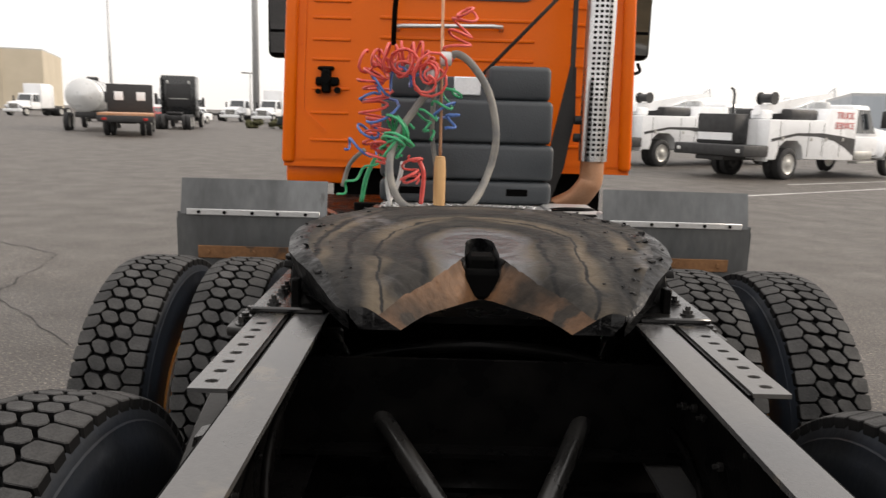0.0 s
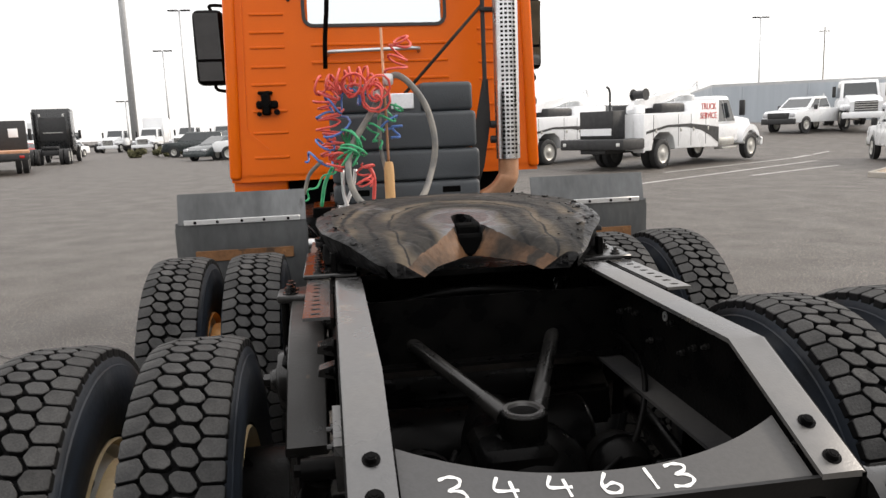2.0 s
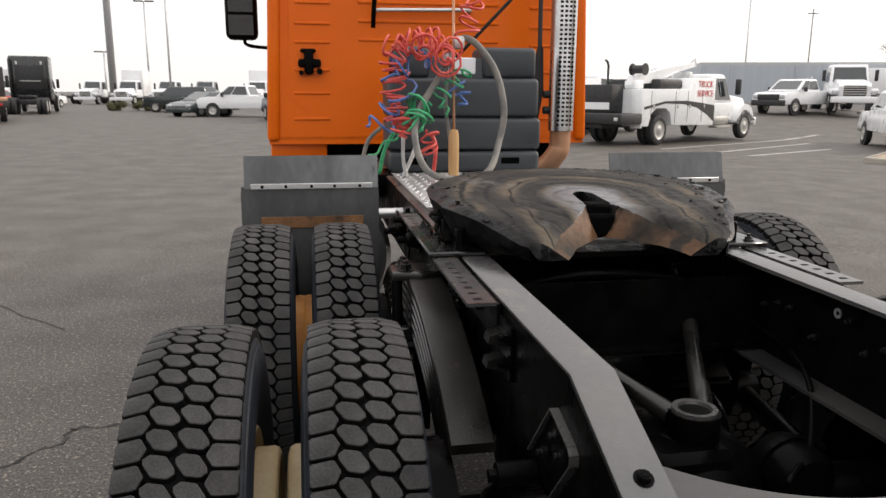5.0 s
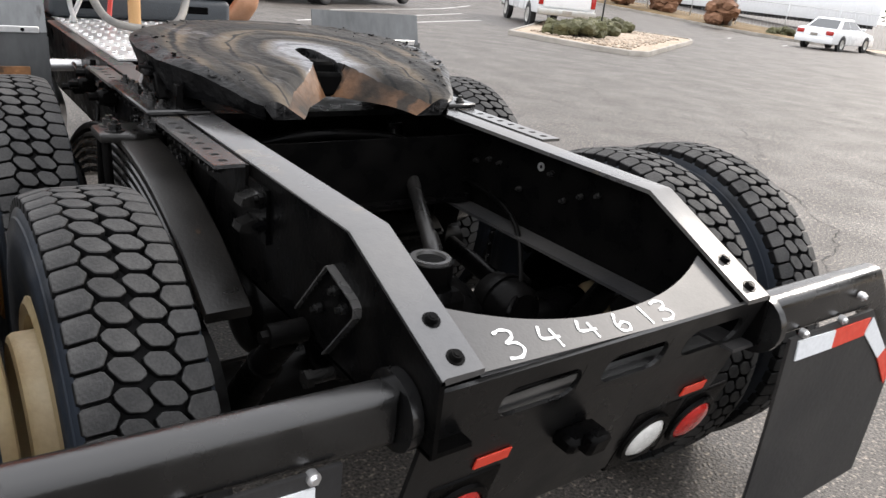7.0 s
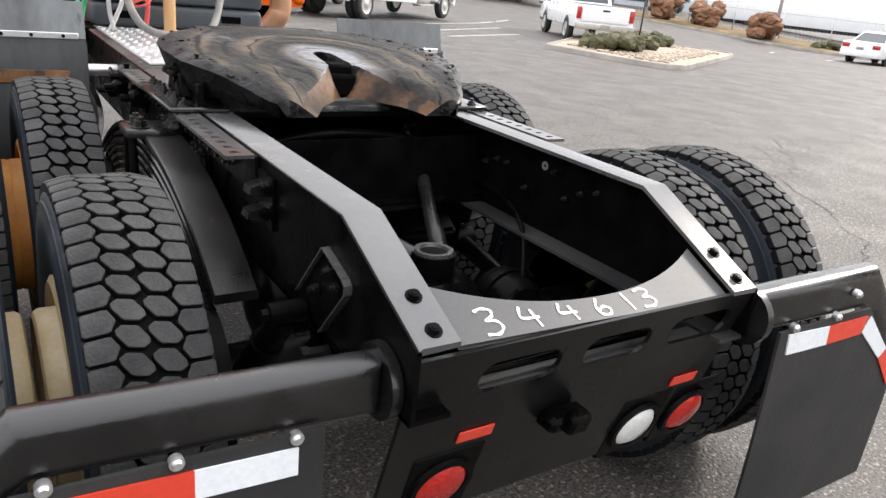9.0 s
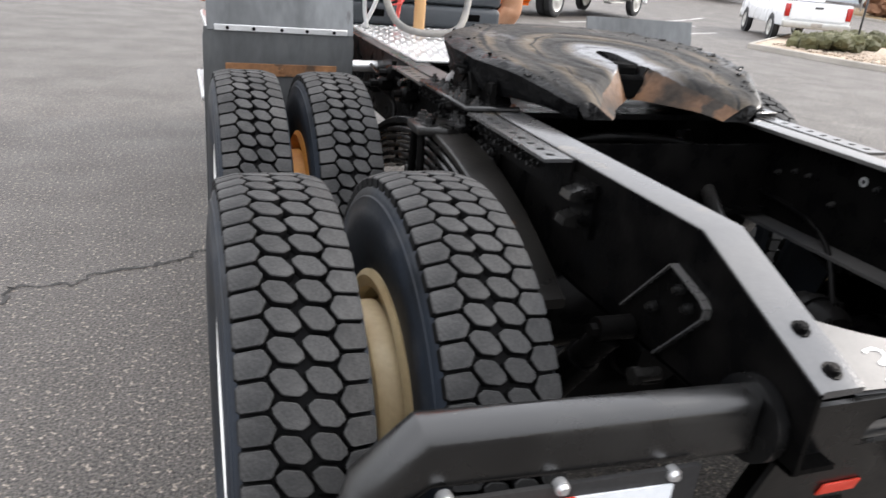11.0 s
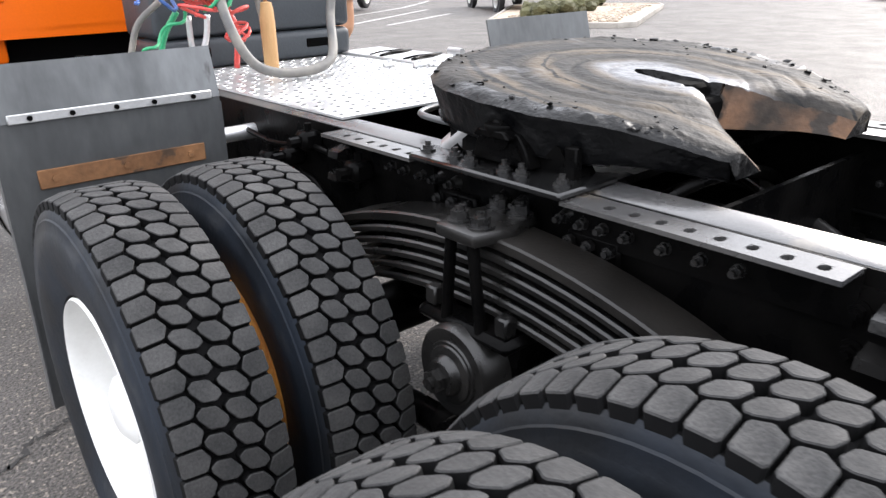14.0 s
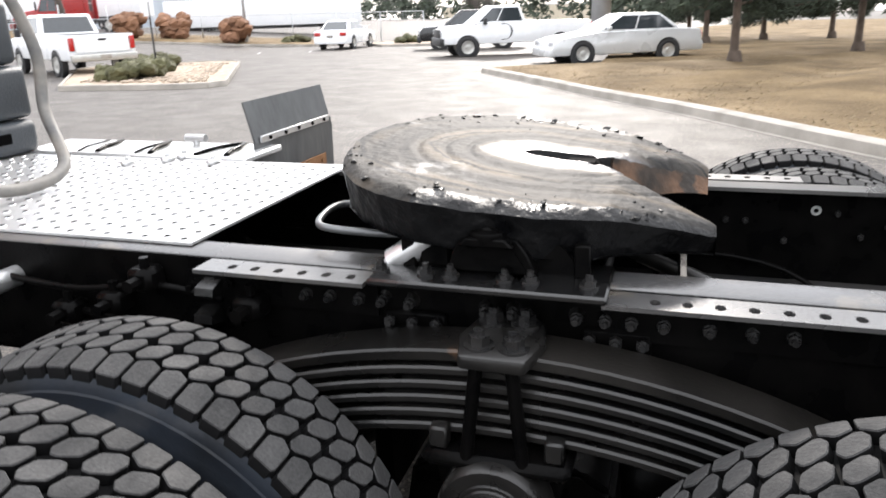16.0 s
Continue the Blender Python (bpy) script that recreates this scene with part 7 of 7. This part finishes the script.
for k in range(9):
    px, py = -36 + 4.4 * k + random.uniform(-0.6, 0.6), 92 - 1.2 * k + random.uniform(-2, 2)
    paint = random.choice((M_PAINT, M_PAINT, M_PAINT, M_SILVER))
    tr = cab_truck("white highway tractor in a distant row", px, py, 168 + random.uniform(-8, 8), paint, k % 3 == 1, False, None)
    tagged(tr, group="distant row of tractors")
cab_truck("red tractor with white box in the distant row", 0.5, 60.0, 160, M_REDCAR, False, False, M_REDCAR)
cab_truck("white tractor beside tan building", -46.0, 88.0, 170, M_PAINT, True)
for k, (px, py, c) in enumerate(((-30, 68, M_BLACKCAR), (-26.5, 69, M_REDCAR), (-23, 70, M_PAINT))):
    sedan("parked car in the distant row", px, py, 170, c)


# ---- planted island, verges, fence and trailer on the right ----
def kerbed_bed(name, outline, fill, label, cat, kerb_w=0.16, kerb_h=0.13):
    """A bed with a real concrete kerb round it; the fill lies just under the kerb's top."""
    n = len(outline)
    c = Vector((sum(p[0] for p in outline) / n, sum(p[1] for p in outline) / n))
    bm = bmesh.new()
    rings = []
    for w, h in ((0.0, -0.05), (0.01, kerb_h - 0.02), (0.03, kerb_h), (kerb_w, kerb_h), (kerb_w + 0.01, kerb_h - 0.06)):
        ring = []
        for x, y in outline:
            d = Vector((x, y)) - c
            q = c + d * (1 - w / d.length)
            ring.append(bm.verts.new((q.x, q.y, gz(q.x, q.y) + h)))
        rings.append(ring)
    for a, b in zip(rings, rings[1:]):
        for i in range(n):
            bm.faces.new((a[i], a[(i + 1) % n], b[(i + 1) % n], b[i]))
    bmesh.ops.recalc_face_normals(bm, faces=bm.faces)
    sheet("kerb", bm, M_CONCRETE, "pale concrete kerb round " + label, "kerb")
    bm = bmesh.new()
    inner = []
    for x, y in outline:
        d = Vector((x, y)) - c
        q = c + d * (1 - (kerb_w - 0.01) / d.length)
        inner.append(bm.verts.new((q.x, q.y, gz(q.x, q.y) + kerb_h - 0.03)))
    mid = bm.verts.new((c.x, c.y, gz(c.x, c.y) + kerb_h + 0.04))
    for i in range(n):
        bm.faces.new((inner[i], inner[(i + 1) % n], mid))
    sheet(name, bm, fill, label, cat)


kerbed_bed("gravel_island", [(12.4, 15.0), (12.9, 12.2), (13.3, 11.5), (13.9, 11.4), (21.8, 16.0), (22.6, 16.7), (22.4, 17.6), (20.2, 20.6), (18.5, 20.2)], M_GRAVEL, "tan gravel island with low shrubs", "island")
kerbed_bed("verge", [(30.0, 37.0), (34.2, 33.5), (37.6, 25.6), (38.2, 21.0), (39.6, 20.2), (47.0, 24.0), (44.0, 34.0), (38.0, 44.0)], M_GRASS, "dry verge along the fence", "verge")
kerbed_bed("far_bed", [(36.2, 16.4), (37.0, 13.6), (42.0, 14.0), (43.0, 18.6), (39.4, 18.9)], M_GRAVEL, "small gravel bed at the lot's end", "bed")


def lawn():
    """The dormant lawn behind a long kerb that runs beside the truck."""
    kerb = [(17.6, 6.1), (14.5, 4.15), (11.84, 2.55), (9.53, 1.0), (7.3, -0.3), (6.2, -0.98), (4.8, -1.95), (3.6, -3.0), (2.8, -4.4)]
    far = [(3.5, -14), (20, -60), (60, -60), (95, -10), (60, 2.0), (30, 3.6), (19.6, 3.2), (18.6, 5.2)]
    pts = smooth_line([(x, y, 0) for x, y in kerb], 5)
    bm = bmesh.new()
    rows = []
    for i, p in enumerate(pts):
        d = (pts[min(i + 1, len(pts) - 1)] - pts[max(i - 1, 0)]).normalized()
        nrm = Vector((-d.y, d.x, 0))
        if nrm.dot(Vector((0.4, -1, 0))) < 0:
            nrm = -nrm
        rows.append([bm.verts.new((p + nrm * w) + Vector((0, 0, gz(p.x, p.y) + h))) for w, h in ((-0.06, 0.003), (-0.01, 0.012), (0.0, -0.03), (0.02, 0.12), (0.05, 0.14), (0.19, 0.145), (0.2, 0.05))])
    for a, b in zip(rows, rows[1:]):
        for k in range(6):
            if k == 1:
                continue
            bm.faces.new((a[k], a[k + 1], b[k + 1], b[k]))
    bmesh.ops.recalc_face_normals(bm, faces=bm.faces)
    sheet("lawn_kerb", bm, M_CONCRETE, "long pale concrete kerb and gutter beside the lawn", "kerb")
    # lawn sheet
    bm = bmesh.new()
    edge = []
    for i, p in enumerate(pts):
        d = (pts[min(i + 1, len(pts) - 1)] - pts[max(i - 1, 0)]).normalized()
        nrm = Vector((-d.y, d.x, 0))
        if nrm.dot(Vector((0.4, -1, 0))) < 0:
            nrm = -nrm
        edge.append(p + nrm * 0.19)
    c = Vector((24, -6, 0))
    ring = [Vector((x, y, 0)) for x, y in far]
    outline = edge + ring
    vs = [bm.verts.new((p.x, p.y, gz(p.x, p.y) + 0.13)) for p in outline]
    steps = []
    for f in (0.66, 0.33):
        steps.append([bm.verts.new((c.x + (p.x - c.x) * f, c.y + (p.y - c.y) * f, gz(c.x + (p.x - c.x) * f, 0) + 0.16 + 0.05 * math.sin(p.x + p.y))) for p in outline])
    mid = bm.verts.new((c.x, c.y, gz(c.x, 0) + 0.2))
    n = len(vs)
    for a, b in zip([vs] + steps, steps):
        for i in range(n):
            bm.faces.new((a[i], a[(i + 1) % n], b[(i + 1) % n], b[i]))
    for i in range(n):
        bm.faces.new((steps[-1][i], steps[-1][(i + 1) % n], mid))
    bmesh.ops.recalc_face_normals(bm, faces=bm.faces)
    for f in bm.faces:
        if f.normal.z < 0:
            f.normal_flip()
    sheet("lawn", bm, M_GRASS, "dormant straw-coloured lawn under pine trees", "lawn")
    rnd = random.Random(9)
    bm = bmesh.new()
    made = 0
    while made < 9000:
        u = rnd.random()
        k = rnd.randrange(len(edge) - 1)
        p = edge[k].lerp(edge[k + 1], rnd.random())
        d = abs(rnd.gauss(0, 4.5)) + 0.05
        x, y = p.x + d * 0.55, p.y - d * 0.85
        z = gz(x, y) + 0.135
        h, a = rnd.uniform(0.02, 0.06), rnd.uniform(0, 6.28)
        w = 0.012
        q = Vector((math.cos(a) * w, math.sin(a) * w, 0))
        tip = Vector((rnd.uniform(-0.08, 0.08), rnd.uniform(-0.08, 0.08), h * 0.5))
        b = Vector((x, y, z))
        bm.faces.new([bm.verts.new(v) for v in (b - q, b + q, b + tip)])
        made += 1
    tagged(mesh_object("grass", bm, M_BLADE, 0), "short dry straw grass blades on the lawn", "grass", "", "stuff")


lawn()


def leaf_cloud(bm, spots, count, size, rnd, flat=1.0, wide=0.4):
    """Small leaves scattered through a set of balls (centre, radius)."""
    weights = [r ** 2 for _, r in spots]
    for _ in range(count):
        c, r = rnd.choices(spots, weights)[0]
        d = Vector((rnd.gauss(0, 1), rnd.gauss(0, 1), rnd.gauss(0, 1))).normalized() * r * rnd.uniform(0.55, 1.0)
        d.z *= flat
        p = Vector(c) + d
        a = Vector((rnd.gauss(0, 1), rnd.gauss(0, 1), rnd.gauss(0, 1))).normalized()
        b = a.orthogonal().normalized()
        s = size * rnd.uniform(0.6, 1.3)
        bm.faces.new([bm.verts.new(v) for v in (p - a * s, p + b * s * wide, p + a * s, p - b * s * wide)])


def pine(x, y, h, seed, label, clear=2.0):
    rnd = random.Random(seed)
    z = gz(x, y) + 0.13
    t = thing("pine_tree", label, "tree", (x, y, z))
    tagged(t, group="pines on the lawn")
    bm = bmesh.new()
    lean_x = rnd.uniform(-0.2, 0.2)
    tube(bm, smooth_line([(0, 0, -0.1), (0.03, 0.02, 0.3), (lean_x * 0.4, 0.05, h * 0.4), (lean_x, 0.0, h)], 5), 0.16, 10, 0.15)
    lathe(bm, [(-0.1, 0.26), (0.05, 0.2), (0.3, 0.15)], 10, "z")
    tr = part("trunk", bm, M_BARK, t)
    spots = []
    bm = bmesh.new()
    for k in range(34):
        zz = clear * 0.75 + (h - clear * 0.75) * (k / 34) ** 0.9
        reach = (2.5 * (1 - (zz - clear) / (h - clear + 0.4)) + 0.35) * rnd.uniform(0.7, 1.15)
        a = k * 2.4 + rnd.uniform(-0.4, 0.4)
        b = Vector((lean_x * zz / h, 0, zz))
        e = b + Vector((math.cos(a) * reach, math.sin(a) * reach, rnd.uniform(-0.5, 0.2)))
        tube(bm, [b, b.lerp(e, 0.5) + Vector((0, 0, 0.1)), e], 0.045, 5, 0.3)
        for q in range(5):
            c = b.lerp(e, 0.3 + 0.17 * q)
            spots.append((c + Vector((rnd.uniform(-0.15, 0.15), rnd.uniform(-0.15, 0.15), rnd.uniform(-0.1, 0.12))), rnd.uniform(0.28, 0.55)))
    part("limbs", bm, M_BARK, t)
    bm = bmesh.new()
    leaf_cloud(bm, spots, 26000, 0.15, rnd, 0.7, 0.13)
    part("crown", bm, M_NEEDLE, t, "", 0)


for k, (px, py, hh, cl) in enumerate(((19.0, -0.2, 7.5, 1.9), (30.6, 0.2, 8.0, 1.5), (23.6, -3.9, 8.5, 1.7), (33.6, -2.2, 8.0, 1.4), (34.6, -5.0, 8.0, 1.4), (27.0, -8.0, 8.5, 1.6), (38.5, 0.8, 7.5, 1.3), (17.5, -7.5, 8.5, 2.0))):
    pine(px, py, hh, 30 + k, "tall dark green pine on the dry lawn", cl)


def shrub(name, x, y, rx, ry, h, m, label, seed, lift=0.1, ball=False, count=1500, size=0.05):
    rnd = random.Random(seed)
    t = thing(name, label, "shrub", (x, y, gz(x, y) + lift))
    bm = bmesh.new()
    spots = []
    for k in range(26):
        a, q = rnd.uniform(0, 6.28), math.sqrt(rnd.random())
        zz = rnd.uniform(0.25, 0.8) * h if not ball else rnd.uniform(0.2, 0.85) * h
        wide = 0.8 if not ball else 0.55 + 0.4 * zz / h
        spots.append((Vector((math.cos(a) * q * rx * wide, math.sin(a) * q * ry * wide, zz * (1 - 0.35 * q * q if not ball else 1))), 0.26 * h + 0.08))
    for k in range(12):
        c, r = spots[k]
        tube(bm, [(c.x * 0.2, c.y * 0.2, 0), c * 0.6, c], 0.014, 5, 0.4)
    part("stems", bm, M_TWIG, t)
    bm = bmesh.new()
    for c, r in spots:
        g = bmesh.ops.create_icosphere(bm, subdivisions=2, radius=r * 0.85, matrix=Matrix.Translation(c) @ Matrix.Diagonal((1.15, 1.15, 0.8, 1)))
        for v in g["verts"]:
            v.co += noise.noise_vector(v.co * 7.0) * r * 0.35
    leaf_cloud(bm, spots, count * 3, size * 0.8, rnd, 0.8)
    part("foliage", bm, m, t, "", 0)


for k, (px, py, rx, ry, hh) in enumerate(((14.5, 14.6, 1.0, 0.8, 0.6), (16.1, 15.5, 0.9, 0.75, 0.55), (18.6, 17.2, 1.1, 0.8, 0.5))):
    shrub("juniper_shrub", px, py, rx, ry, hh, M_SHRUB, "low olive juniper shrub on the gravel island", 60 + k)
for k, (px, py) in enumerate(((37.0, 33.2), (38.9, 31.2), (38.2, 26.4))):
    shrub("round_shrub", px, py, 0.95, 0.95, 1.5, M_RUSSET, "clipped russet shrub on the verge", 70 + k, 0.1, True, 2200, 0.06)
shrub("hedge_shrub", 40.2, 23.6, 1.5, 0.8, 0.6, M_SHRUB, "low dark shrub on the verge", 75, 0.1, False, 1500)
shrub("hedge_shrub", 38.6, 15.8, 0.9, 0.7, 0.5, M_SHRUB, "small dark shrub in the gravel bed", 76, 0.1, False, 900)
shrub("island_shrub", -12.8, 58.0, 3.6, 1.2, 0.8, M_SHRUB, "brown ground cover on the far island", 77, 0.0, False, 2600, 0.12)


def stones():
    rnd = random.Random(21)
    bm = bmesh.new()
    for _ in range(900):
        u, v = rnd.random(), rnd.random()
        x = 13.3 + 7.5 * u
        y = 12.2 + 4.0 * u + (v - 0.15) * 3.6 * (1 - 0.35 * u)
        s = rnd.uniform(0.03, 0.09)
        m = Matrix.Translation((x, y, gz(x, y) + 0.13)) @ Matrix.Rotation(rnd.uniform(0, 6), 4, 'Z') @ Matrix.Diagonal((s, s * 0.75, s * 0.5, 1))
        bmesh.ops.create_icosphere(bm, subdivisions=1, radius=1.0, matrix=m)
    tagged(mesh_object("gravel_stones", bm, M_STONE, 60), "loose pale stones covering the island", "gravel", "", "stuff")


stones()


def sign_post(x, y):
    t = thing("sign_post", "thin dark green post with small sign on the island", "sign", (x, y, gz(x, y) + 0.1))
    bm = bmesh.new()
    tube(bm, [(0, 0, 0), (0, 0, 1.9)], 0.025, 8)
    part("post", bm, M_TRIM, t)
    bm = bmesh.new()
    box(bm, -0.22, 0.22, -0.012, 0.012, 1.55, 2.1, 0.01)
    part("panel", bm, M_PAINT, t)


sign_post(15.4, 14.5)


def fence():
    t = thing("chain_fence", "galvanised chain-link fence along the yard", "fence")
    a, b = Vector((33.5, 46.0)), Vector((46.5, 17.5))
    n = 11
    for i in range(n + 1):
        p = a.lerp(b, i / n)
        bm = bmesh.new()
        z = gz(p.x, p.y)
        tube(bm, [(p.x, p.y, z), (p.x, p.y, z + 1.9)], 0.035, 8)
        part("post", bm, M_POLE, t)
    bm = bmesh.new()
    tube(bm, [(a.x, a.y, gz(a.x, 0) + 1.88), (b.x, b.y, gz(b.x, 0) + 1.88)], 0.022, 6)
    part("rail", bm, M_POLE, t)
    bm = bmesh.new()
    d = (b - a)
    for i in range(150):
        for s in (0, 1):
            u0, u1 = i / 150, (i + (1.6 if s else -1.6)) / 150
            p, q = a + d * u0, a + d * max(0, min(1, u1))
            tube(bm, [(p.x, p.y, gz(p.x, 0) + 0.05), (q.x, q.y, gz(q.x, 0) + 1.85)], 0.0035, 3)
    part("mesh", bm, M_POLE, t)


fence()


def trailer(x, y, turn):
    t = thing("box_trailer", "long white box trailer parked behind the fence", "trailer", (x, y, gz(x, y)), turn)
    boxpart("box_body", t, M_PAINT, -1.25, 1.25, 0, 15.5, 1.05, 3.1, 0.03)
    boxpart("under_rail", t, M_TRIM, -0.6, 0.6, 0.2, 15.0, 0.8, 1.05, 0.02)
    for yy in (1.6, 2.9):
        for s in (-1, 1):
            road_wheel(t, 1.05 * s, yy, 0.5, 0.28)
    boxpart("landing_leg", t, M_TRIM, -1.0, 1.0, 12.2, 12.4, 0.0, 1.0, 0.02)
    for k in range(15):
        for s in (-1, 1):
            boxpart("rib", t, M_PAINT, min(1.25 * s, 1.27 * s), max(1.25 * s, 1.27 * s), 0.6 + k, 0.66 + k, 1.1, 3.05, 0.004)


trailer(58.0, 27.0, 27)
trailer(50.5, 42.5, 27)
cab_truck("red tractor coupled behind the fence", 44.5, 40.6, 27, M_REDCAR, True)


# ---- buildings and poles in the distance ----
def shed(name, label, x0, y0, x1, y1, depth, h, m, bays):
    t = thing(name, label, "building")
    a, b = Vector((x0, y0)), Vector((x1, y1))
    d = (b - a).normalized()
    nrm = Vector((-d.y, d.x))
    if nrm.dot(a) < 0:
        nrm = -nrm
    bm = bmesh.new()
    z0 = min(gz(x0, y0), gz(x1, y1)) - 0.3
    pts = [a, b, b + nrm * depth, a + nrm * depth]
    lo = [bm.verts.new((p.x, p.y, z0)) for p in pts]
    hi = [bm.verts.new((p.x, p.y, h)) for p in pts]
    for i in range(4):
        bm.faces.new((lo[i], lo[(i + 1) % 4], hi[(i + 1) % 4], hi[i]))
    bmesh.ops.recalc_face_normals(bm, faces=bm.faces)
    part("wall", bm, m, t)
    bm = bmesh.new()
    q = [p for p in pts]
    vs = [bm.verts.new((p.x, p.y, h)) for p in q]
    up = [bm.verts.new((p.x, p.y, h + 0.25)) for p in q]
    bm.faces.new(up)
    for i in range(4):
        bm.faces.new((vs[i], vs[(i + 1) % 4], up[(i + 1) % 4], up[i]))
    bmesh.ops.recalc_face_normals(bm, faces=bm.faces)
    part("roof", bm, M_POLE, t)
    for k in range(bays):
        p = a.lerp(b, (k + 0.5) / bays) - nrm * 0.05
        bm = bmesh.new()
        m4 = Matrix.Translation((p.x, p.y, 0)) @ Matrix.Rotation(math.atan2(d.y, d.x), 4, 'Z')
        box(bm, -0.12, 0.12, -0.06, 0.06, z0, h, m=m4)
        part("pilaster", bm, m, t)


shed("grey_warehouse", "long pale grey metal warehouse beyond the yard", 34, 62, 74, 46, 20, 4.0, M_WALL, 8)
shed("tan_building", "plain tan industrial building at the yard's far side", -130, 146, -86, 162, 30, 12.5, M_TANWALL, 3)
shed("low_shed", "low tan building behind parked cars", 170, 42, 215, 10, 20, 1.2, M_TANWALL, 5)


def tall_pole(name, label, x, y, h, r, m, lamp=0):
    t = thing(name, label, "pole", (x, y, gz(x, y)))
    bm = bmesh.new()
    tube(bm, [(0, 0, -0.2), (0, 0, h)], r, 12, 0.7)
    part("shaft", bm, m, t)
    if lamp == 1:
        for s in (-1, 1):
            bm = bmesh.new()
            box(bm, min(0.1 * s, 1.1 * s), max(0.1 * s, 1.1 * s), -0.15, 0.15, h - 0.1, h + 0.05, 0.04)
            part("lamp_head", bm, M_TRIM, t)
    if lamp == 2:
        bm = bmesh.new()
        box(bm, -0.8, 0.8, -0.04, 0.04, h - 0.6, h - 0.5, 0.01)
        part("cross_arm", bm, m, t)


tall_pole("sign_mast", "thick grey steel sign mast", -23.0, 92.0, 40, 0.42, M_POLE)
for px, py, hh in ((-14.2, 77.7, 13.8), (-19.0, 92.1, 11.5), (-26.1, 58.7, 11.7), (-24.7, 95.9, 6.0)):
    tall_pole("yard_light", "tall thin yard light on a steel pole", px, py, hh, 0.11, M_POLE, 1)
for px, py, hh in ((64.5, 89.3, 12.0), (52, 60, 9), (59, 61, 9), (66, 58, 8.5)):
    tall_pole("utility_pole", "weathered timber utility pole", px, py, hh, 0.08, M_TIMBER, 2)
tall_pole("yard_light", "tall yard light with two heads", 52.3, 84.3, 12.5, 0.1, M_POLE, 1)
tall_pole("sign_mast", "thick pale steel mast behind silver sedan", 31.0, 4.4, 12, 0.42, M_POLE)
tall_pole("yard_light", "slim lamp pole at the verge", 38.5, 26.0, 9, 0.1, M_POLE, 1)


def bare_tree(x, y, h, seed):
    rnd = random.Random(seed)
    t = thing("bare_tree", "leafless spreading tree beyond the lot", "tree", (x, y, gz(x, y)))
    bm = bmesh.new()
    tube(bm, smooth_line([(0, 0, -0.1), (0.1, 0, h * 0.15), (0.0, 0.1, h * 0.32)], 4), 0.28, 9, 0.7)
    part("trunk", bm, M_TWIG, t)
    bm = bmesh.new()
    def grow(p, d, ln, r, depth):
        q = p + d * ln
        tube(bm, [p, p.lerp(q, 0.5) + Vector((rnd.uniform(-1, 1), rnd.uniform(-1, 1), rnd.uniform(-0.5, 1))) * ln * 0.08, q], r, 5 if depth < 2 else 3, 0.6)
        if depth < 5:
            for _ in range(3 if depth < 4 else 2):
                nd = (d + Vector((rnd.gauss(0, 0.5), rnd.gauss(0, 0.5), rnd.gauss(0.1, 0.35)))).normalized()
                grow(q, nd, ln * rnd.uniform(0.6, 0.85), r * 0.58, depth + 1)
    for k in range(4):
        a = k * 1.6 + rnd.uniform(-0.3, 0.3)
        grow(Vector((0, 0.1, h * 0.3)), Vector((math.cos(a) * 0.8, math.sin(a) * 0.8, 0.8)).normalized(), h * 0.2, 0.14, 0)
    part("limbs", bm, M_TWIG, t)


bare_tree(37.5, 38.5, 8.0, 5)
bare_tree(62.0, 17.5, 3.6, 8)


def far_woods():
    """A ragged line of distant trees along the horizon."""
    rnd = random.Random(44)
    bm = bmesh.new()
    for k in range(70):
        a = math.radians(rnd.uniform(-112, -66))
        d = rnd.uniform(120, 170)
        x, y = -math.sin(a) * d, math.cos(a) * d
        hh = rnd.uniform(2.5, 6.5)
        spots = [(Vector((x + rnd.uniform(-2, 2), y + rnd.uniform(-2, 2), gz(x, y) + hh * q)), 1.6) for q in (0.3, 0.5, 0.7, 0.9)]
        leaf_cloud(bm, spots, 70, 0.8, rnd)
    tagged(mesh_object("far_woods", bm, M_NEEDLE, 0), "ragged line of trees on the horizon", "woods", "", "stuff")


far_woods()


def tanker(x, y, turn):
    t = thing("tank_trailer", "polished cylindrical tank trailer parked in the yard", "trailer", (x, y, gz(x, y)), turn)
    bm = bmesh.new()
    lathe(bm, [(-0.1, 0.001), (0.0, 0.8), (0.15, 0.95), (9.0, 0.95), (9.15, 0.8), (9.25, 0.001)], 28, "y")
    bmesh.ops.translate(bm, vec=(0, 0, 1.95), verts=bm.verts)
    tk = part("tank", bm, M_SILVER, t, "", 40)
    for k in range(4):
        bm = bmesh.new()
        lathe(bm, [(1.0 + 2.3 * k, 0.955), (1.0 + 2.3 * k, 0.975), (1.12 + 2.3 * k, 0.975), (1.12 + 2.3 * k, 0.955)], 28, "y")
        bmesh.ops.translate(bm, vec=(0, 0, 1.95), verts=bm.verts)
        part("band", bm, M_POLE, tk)
    boxpart("chassis", t, M_TRIM, -0.5, 0.5, 0.1, 9.0, 0.75, 1.05, 0.02)
    boxpart("manhole", t, M_TRIM, -0.3, 0.3, 4.0, 4.6, 2.85, 3.1, 0.05)
    for yy in (0.8, 2.0, 7.6):
        for s in (-1, 1):
            road_wheel(t, 1.0 * s, yy, 0.5, 0.28)


tanker(-19.9, 41.0, 18)
